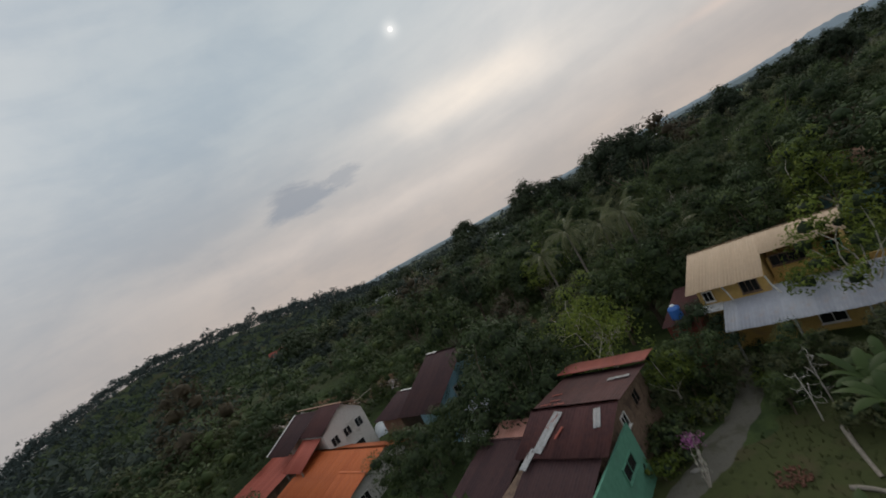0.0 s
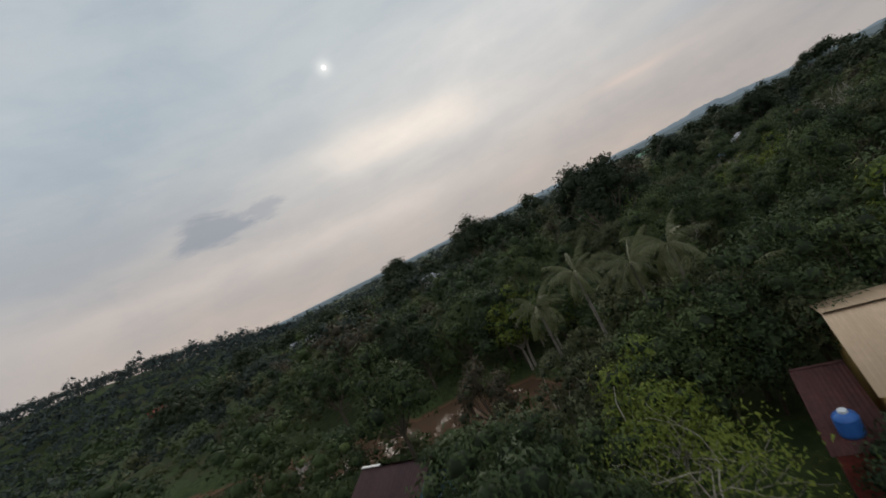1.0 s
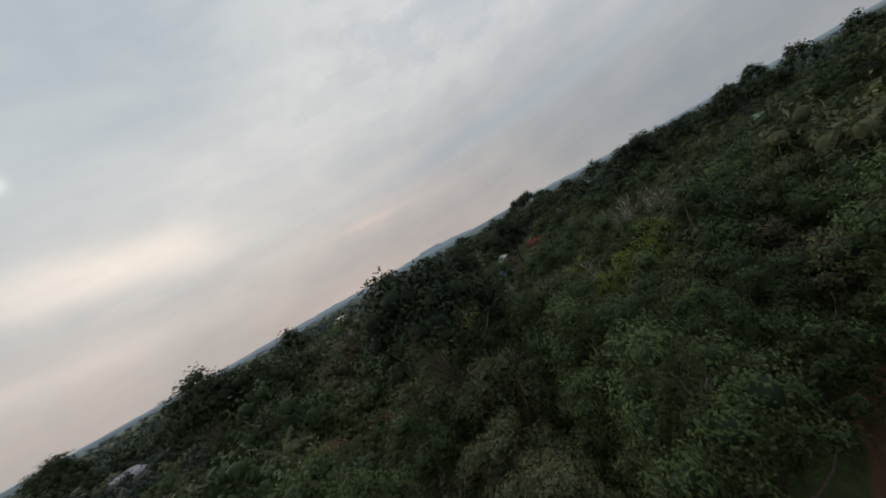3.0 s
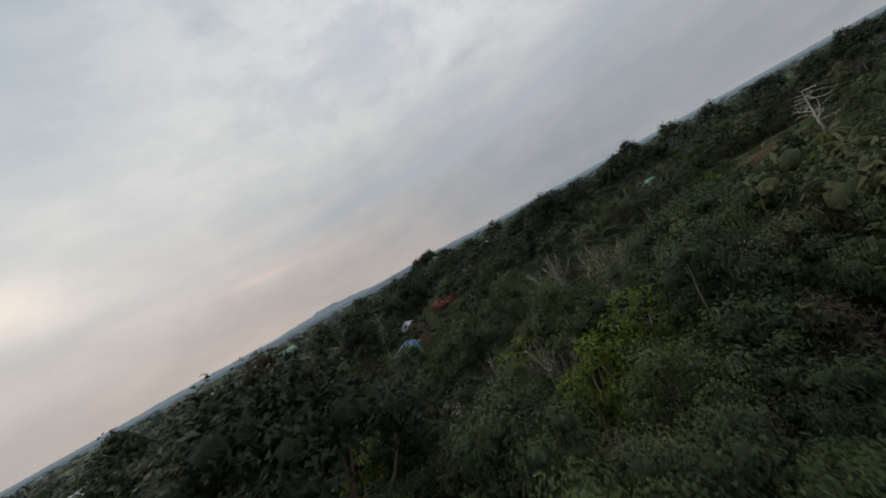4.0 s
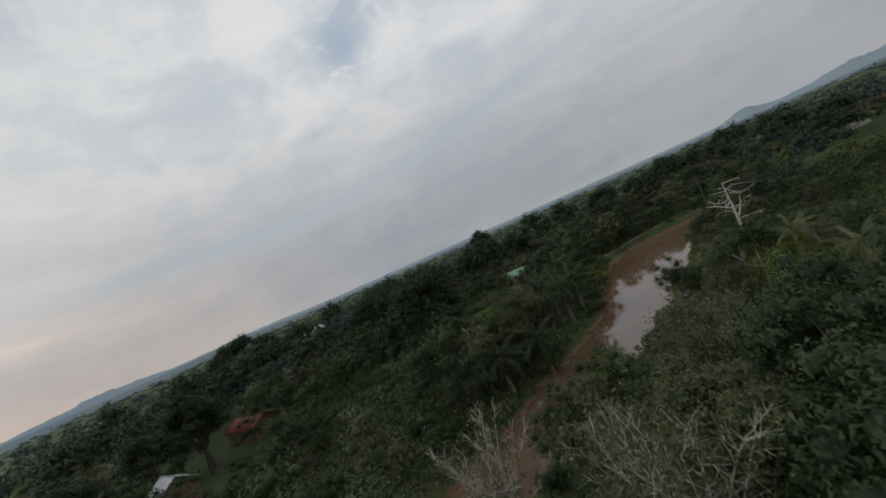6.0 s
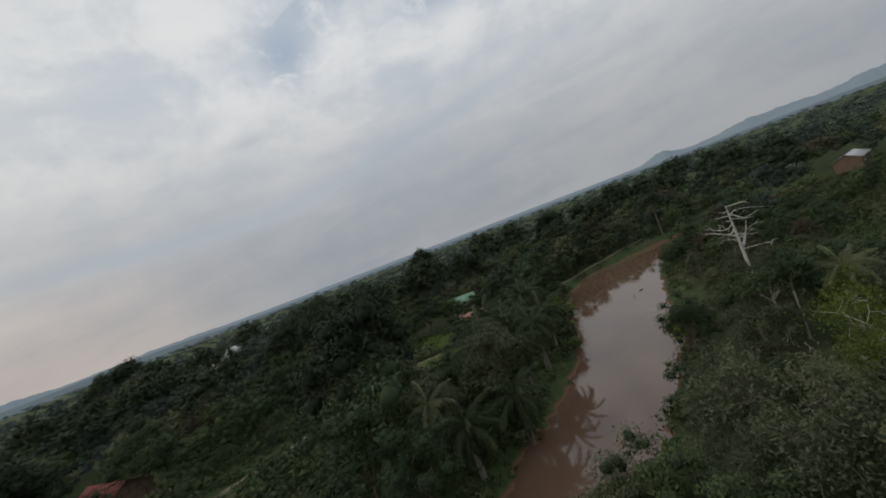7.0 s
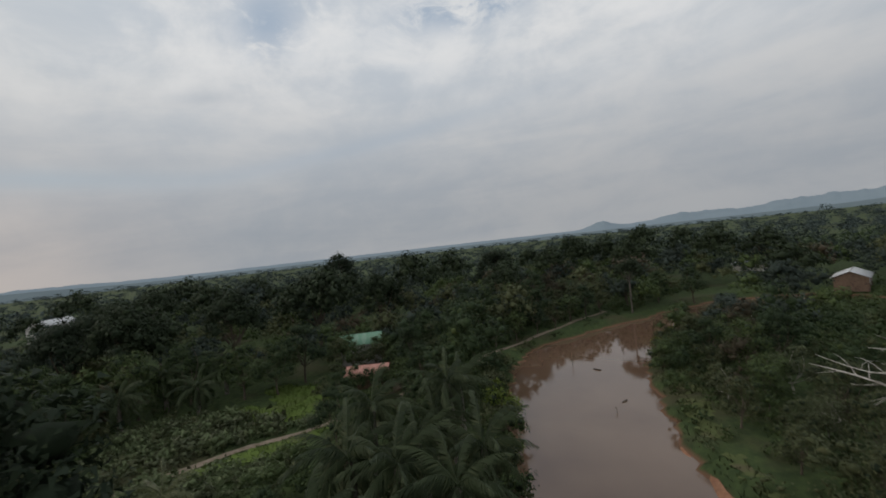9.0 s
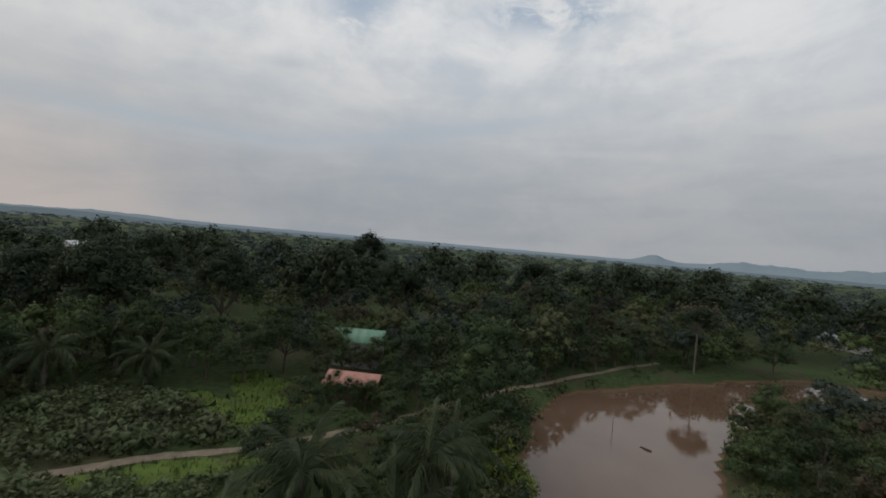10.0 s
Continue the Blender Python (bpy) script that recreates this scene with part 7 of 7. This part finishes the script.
            gx.append(ax[ok]), gy.append(ay[ok]), kind.append(np.full(ok.sum(), 0 if rounds is MEADOWS else 2 if rounds is LAWN else 1))
    gx, gy, kind = np.concatenate(gx), np.concatenate(gy), np.concatenate(kind)
    rows = spot_rows(rng, gx, gy, 0.7, 1.3, 4, (1.0,), 0.0)
    rows[:, 7] = np.minimum(kind, 1)
    rows[kind == 2, 3] *= 0.35
    stuff("grass", patterns(690, 4, grass_tuft), rows, [GRASS, LEAF_OLIVE], "tufts of green grass on meadow and banks", "grass")


forest()


# ---- small things in the garden ----
def flowering_stems(x, y, z):
    """Tall bare stems with pale buds along them and a purple blossom head."""
    rng = np.random.default_rng(31)
    ob = new("flowering_shrub")
    ob.matrix_basis = Matrix.Translation((x, y, z))
    tagged(ob, "tall bare-stemmed shrub with purple blossom head and white buds", "shrub")
    tips = []
    for k in range(5):
        top = np.array((0.75, 1.05, 2.6)) * rng.uniform(0.72, 1.0) + rng.normal(0, 0.16, 3)
        path, radii = limb(rng, rng.normal(0, 0.12, 3) * (1, 1, 0), top, 0.035, 0.015, 0.03, 6)
        v, q = tube(path, radii, 5)
        stem = part("stem", fast_mesh("stem", v, [(q, 0)], [BARK_PALE]), ob)
        at = np.repeat(path[2:], 7, 0) + rng.normal(0, 0.06, (35, 3))
        v, t = leaves(rng, at, unit(rng.normal(0, 1, at.shape)), 0.09, 0.8)
        part("buds", fast_mesh("buds", v, [(t, 0)], [BLOSSOM]), stem, "small white buds")
        tips.append(path[-1])
    head = np.mean(tips, 0)
    at = head + rng.normal(0, 1, (260, 3)) * (0.26, 0.26, 0.14)
    v, t = leaves(rng, at, unit(at - head), 0.12, 0.8)
    part("blossom", fast_mesh("blossom", v, [(t, 0)], [PETAL]), ob, "purple blossom head")


def lump(name, label, category, x, y, size, mat, seed):
    rng = np.random.default_rng(seed)
    v, f = ico(2)
    v = v * np.array(size) * (1 + 0.16 * np.sin(v[:, :1] * 3.1 + seed) * np.sin(v[:, 1:2] * 4.3) + rng.normal(0, 0.03, (len(v), 1)))
    ob = tagged(new(name, fast_mesh(name, v, [(f, 0)], [mat])), label, category)
    ob.matrix_basis = Matrix.Translation((x, y, height_at(x, y) + size[2] * 0.6)) @ Matrix.Rotation(seed, 4, "Z")
    return ob


def rubble_heap(x, y):
    rng = np.random.default_rng(9)
    ob = new("rubble_heap")
    ob.matrix_basis = Matrix.Translation((x, y, height_at(x, y)))
    tagged(ob, "low heap of broken red-brown bricks on the lawn", "rubble")
    brick = box_mesh("brick", (0.2, 0.1, 0.065), (0, 0, 0), BARK_RED, 0.008)
    for k in range(48):
        r, a = 0.7 * math.sqrt(rng.random()), rng.uniform(0, 6.28)
        piece = part("brick", brick, ob)
        piece.matrix_basis = Matrix.Translation((r * 1.25 * math.cos(a), r * math.sin(a), 0.08 + 0.34 * max(0, 1 - r) * rng.random())) @ Euler((rng.uniform(-0.6, 0.6), rng.uniform(-0.6, 0.6), rng.uniform(0, 6.28))).to_matrix().to_4x4()


def log(x0, y0, x1, y1, r, label):
    z = height_at(x0, y0)
    t = np.linspace(0, 1, 7)
    path = np.stack([0 * t + (x1 - x0) * t, (y1 - y0) * t + 0.12 * np.sin(t * 4), r * 0.8 + 0.05 * np.sin(t * 7)], -1)
    v, q = tube(path, r * (1 - 0.35 * t), 8)
    ob = tagged(new("log", fast_mesh("log", v, [(q, 0)], [TIMBER])), label, "log", "fallen logs")
    ob.matrix_basis = Matrix.Translation((x0, y0, z))


def sheet_stack(x, y, turn, label):
    ob = new("sheet_stack")
    ob.matrix_basis = Matrix.Translation((x, y, height_at(x, y))) @ Matrix.Rotation(turn, 4, "Z")
    tagged(ob, label, "metal sheets")
    rng = np.random.default_rng(17)
    for k in range(5):
        sheet = part("sheet", box_mesh("sheet", (2.4, 0.8, 0.03), (0, 0, 0), ROOF_ZINC, 0.004), ob)
        sheet.matrix_basis = Matrix.Translation((rng.uniform(-0.2, 0.2), -1.2 + 0.55 * k, 1.1 + 0.1 * k)) @ Matrix.Rotation(0.22, 4, "X") @ Matrix.Rotation(rng.uniform(-0.06, 0.06), 4, "Z")
    for sx in (-1.0, 1.0):
        part("support", box_mesh("support", (0.1, 2.6, 1.0), (sx, 0, 0.5), TIMBER, 0.01), ob)


flowering_stems(8.35, 24.7, height_at(8.35, 24.7) - 0.05)
lump("stone", "pale rounded stone lying on the lawn", "stone", 8.5, 26.2, (0.34, 0.16, 0.12), CONCRETE, 3)
rubble_heap(11.7, 23.0)
log(15.9, 24.4, 14.3, 21.0, 0.16, "grey fallen log under the banana plants")
log(13.0, 21.2, 14.6, 19.2, 0.12, "grey fallen log under the banana plants")
sheet_stack(-4.2, 43.4, 0.5, "pale zinc sheets stacked on a timber stand")


# ---- things on the water ----
def driftwood(x, y, turn, length, label):
    t = np.linspace(0, 1, 6)
    path = np.stack([length * (t - 0.5), 0.1 * np.sin(t * 5), 0.05 + 0.06 * np.sin(t * 3)], -1)
    v, q = tube(path, 0.14 * (1.1 - 0.5 * t), 7)
    ob = tagged(new("driftwood", fast_mesh("driftwood", v, [(q, 0)], [BARK])), label, "driftwood", "floating wood")
    ob.matrix_basis = Matrix.Translation((x, y, 0)) @ Matrix.Rotation(turn, 4, "Z")


def river_stake(x, y, height, lean):
    ob = new("river_stake")
    ob.matrix_basis = Matrix.Translation((x, y, -1.0))
    tagged(ob, "thin wooden stake with a twig standing in the river", "stake", "river stakes")
    v, q = tube([(0, 0, 0), (lean * 0.5, 0, height * 0.5 + 0.5), (lean, 0, height + 1.0)], [0.06, 0.05, 0.03], 6)
    part("pole", fast_mesh("pole", v, [(q, 0)], [BARK]), ob)
    v, q = tube([(lean * 0.7, 0, height * 0.7 + 0.8), (lean * 0.7 + 0.3, 0.2, height * 0.7 + 1.1)], [0.03, 0.015], 5)
    part("twig", fast_mesh("twig", v, [(q, 0)], [BARK]), ob)


def longboat(x, y, turn):
    ob = new("longboat")
    ob.matrix_basis = Matrix.Translation((x, y, 0.02)) @ Matrix.Rotation(turn, 4, "Z")
    tagged(ob, "narrow pale wooden boat lying on the water", "boat", "moored boats")
    t = np.linspace(-1, 1, 13)
    half = 0.42 * np.sqrt(np.clip(1 - t ** 4, 0.02, 1))
    rise = 0.3 + 0.25 * t ** 4
    rows = [np.stack([t * 2.6, s * half * w, z0 + rise * k], -1) for s, w, z0, k in ((-1, 1.0, 0.0, 1.0), (-1, 0.7, -0.12, 0.0), (1, 0.7, -0.12, 0.0), (1, 1.0, 0.0, 1.0))]
    inner = [r * (1, 0.86, 1) + (0, 0, 0.03) for r in reversed(rows)]
    grid = np.stack(rows + inner, 0)
    i, j = np.meshgrid(np.arange(7), np.arange(12), indexing="ij")
    a = i * 13 + j
    part("hull", fast_mesh("hull", grid.reshape(-1, 3), [(np.stack([a, a + 1, a + 14, a + 13], -1).reshape(-1, 4), 0)], [PAINT_WHITE]), ob)
    for x0 in (-1.2, 0.0, 1.2):
        part("thwart", box_mesh("thwart", (0.22, 0.72, 0.03), (x0, 0, 0.24), TIMBER, 0.005), ob)


driftwood(196.5, 31.3, 0.6, 1.6, "dark log floating in the river")
driftwood(181.2, 36.7, 2.1, 1.2, "dark log floating in the river")
river_stake(201.8, 33.4, 2.4, 0.15)
river_stake(178.0, 40.2, 0.9, 0.35)
longboat(155.2, -26.0, 0.3)
longboat(149.8, -23.6, 0.5)
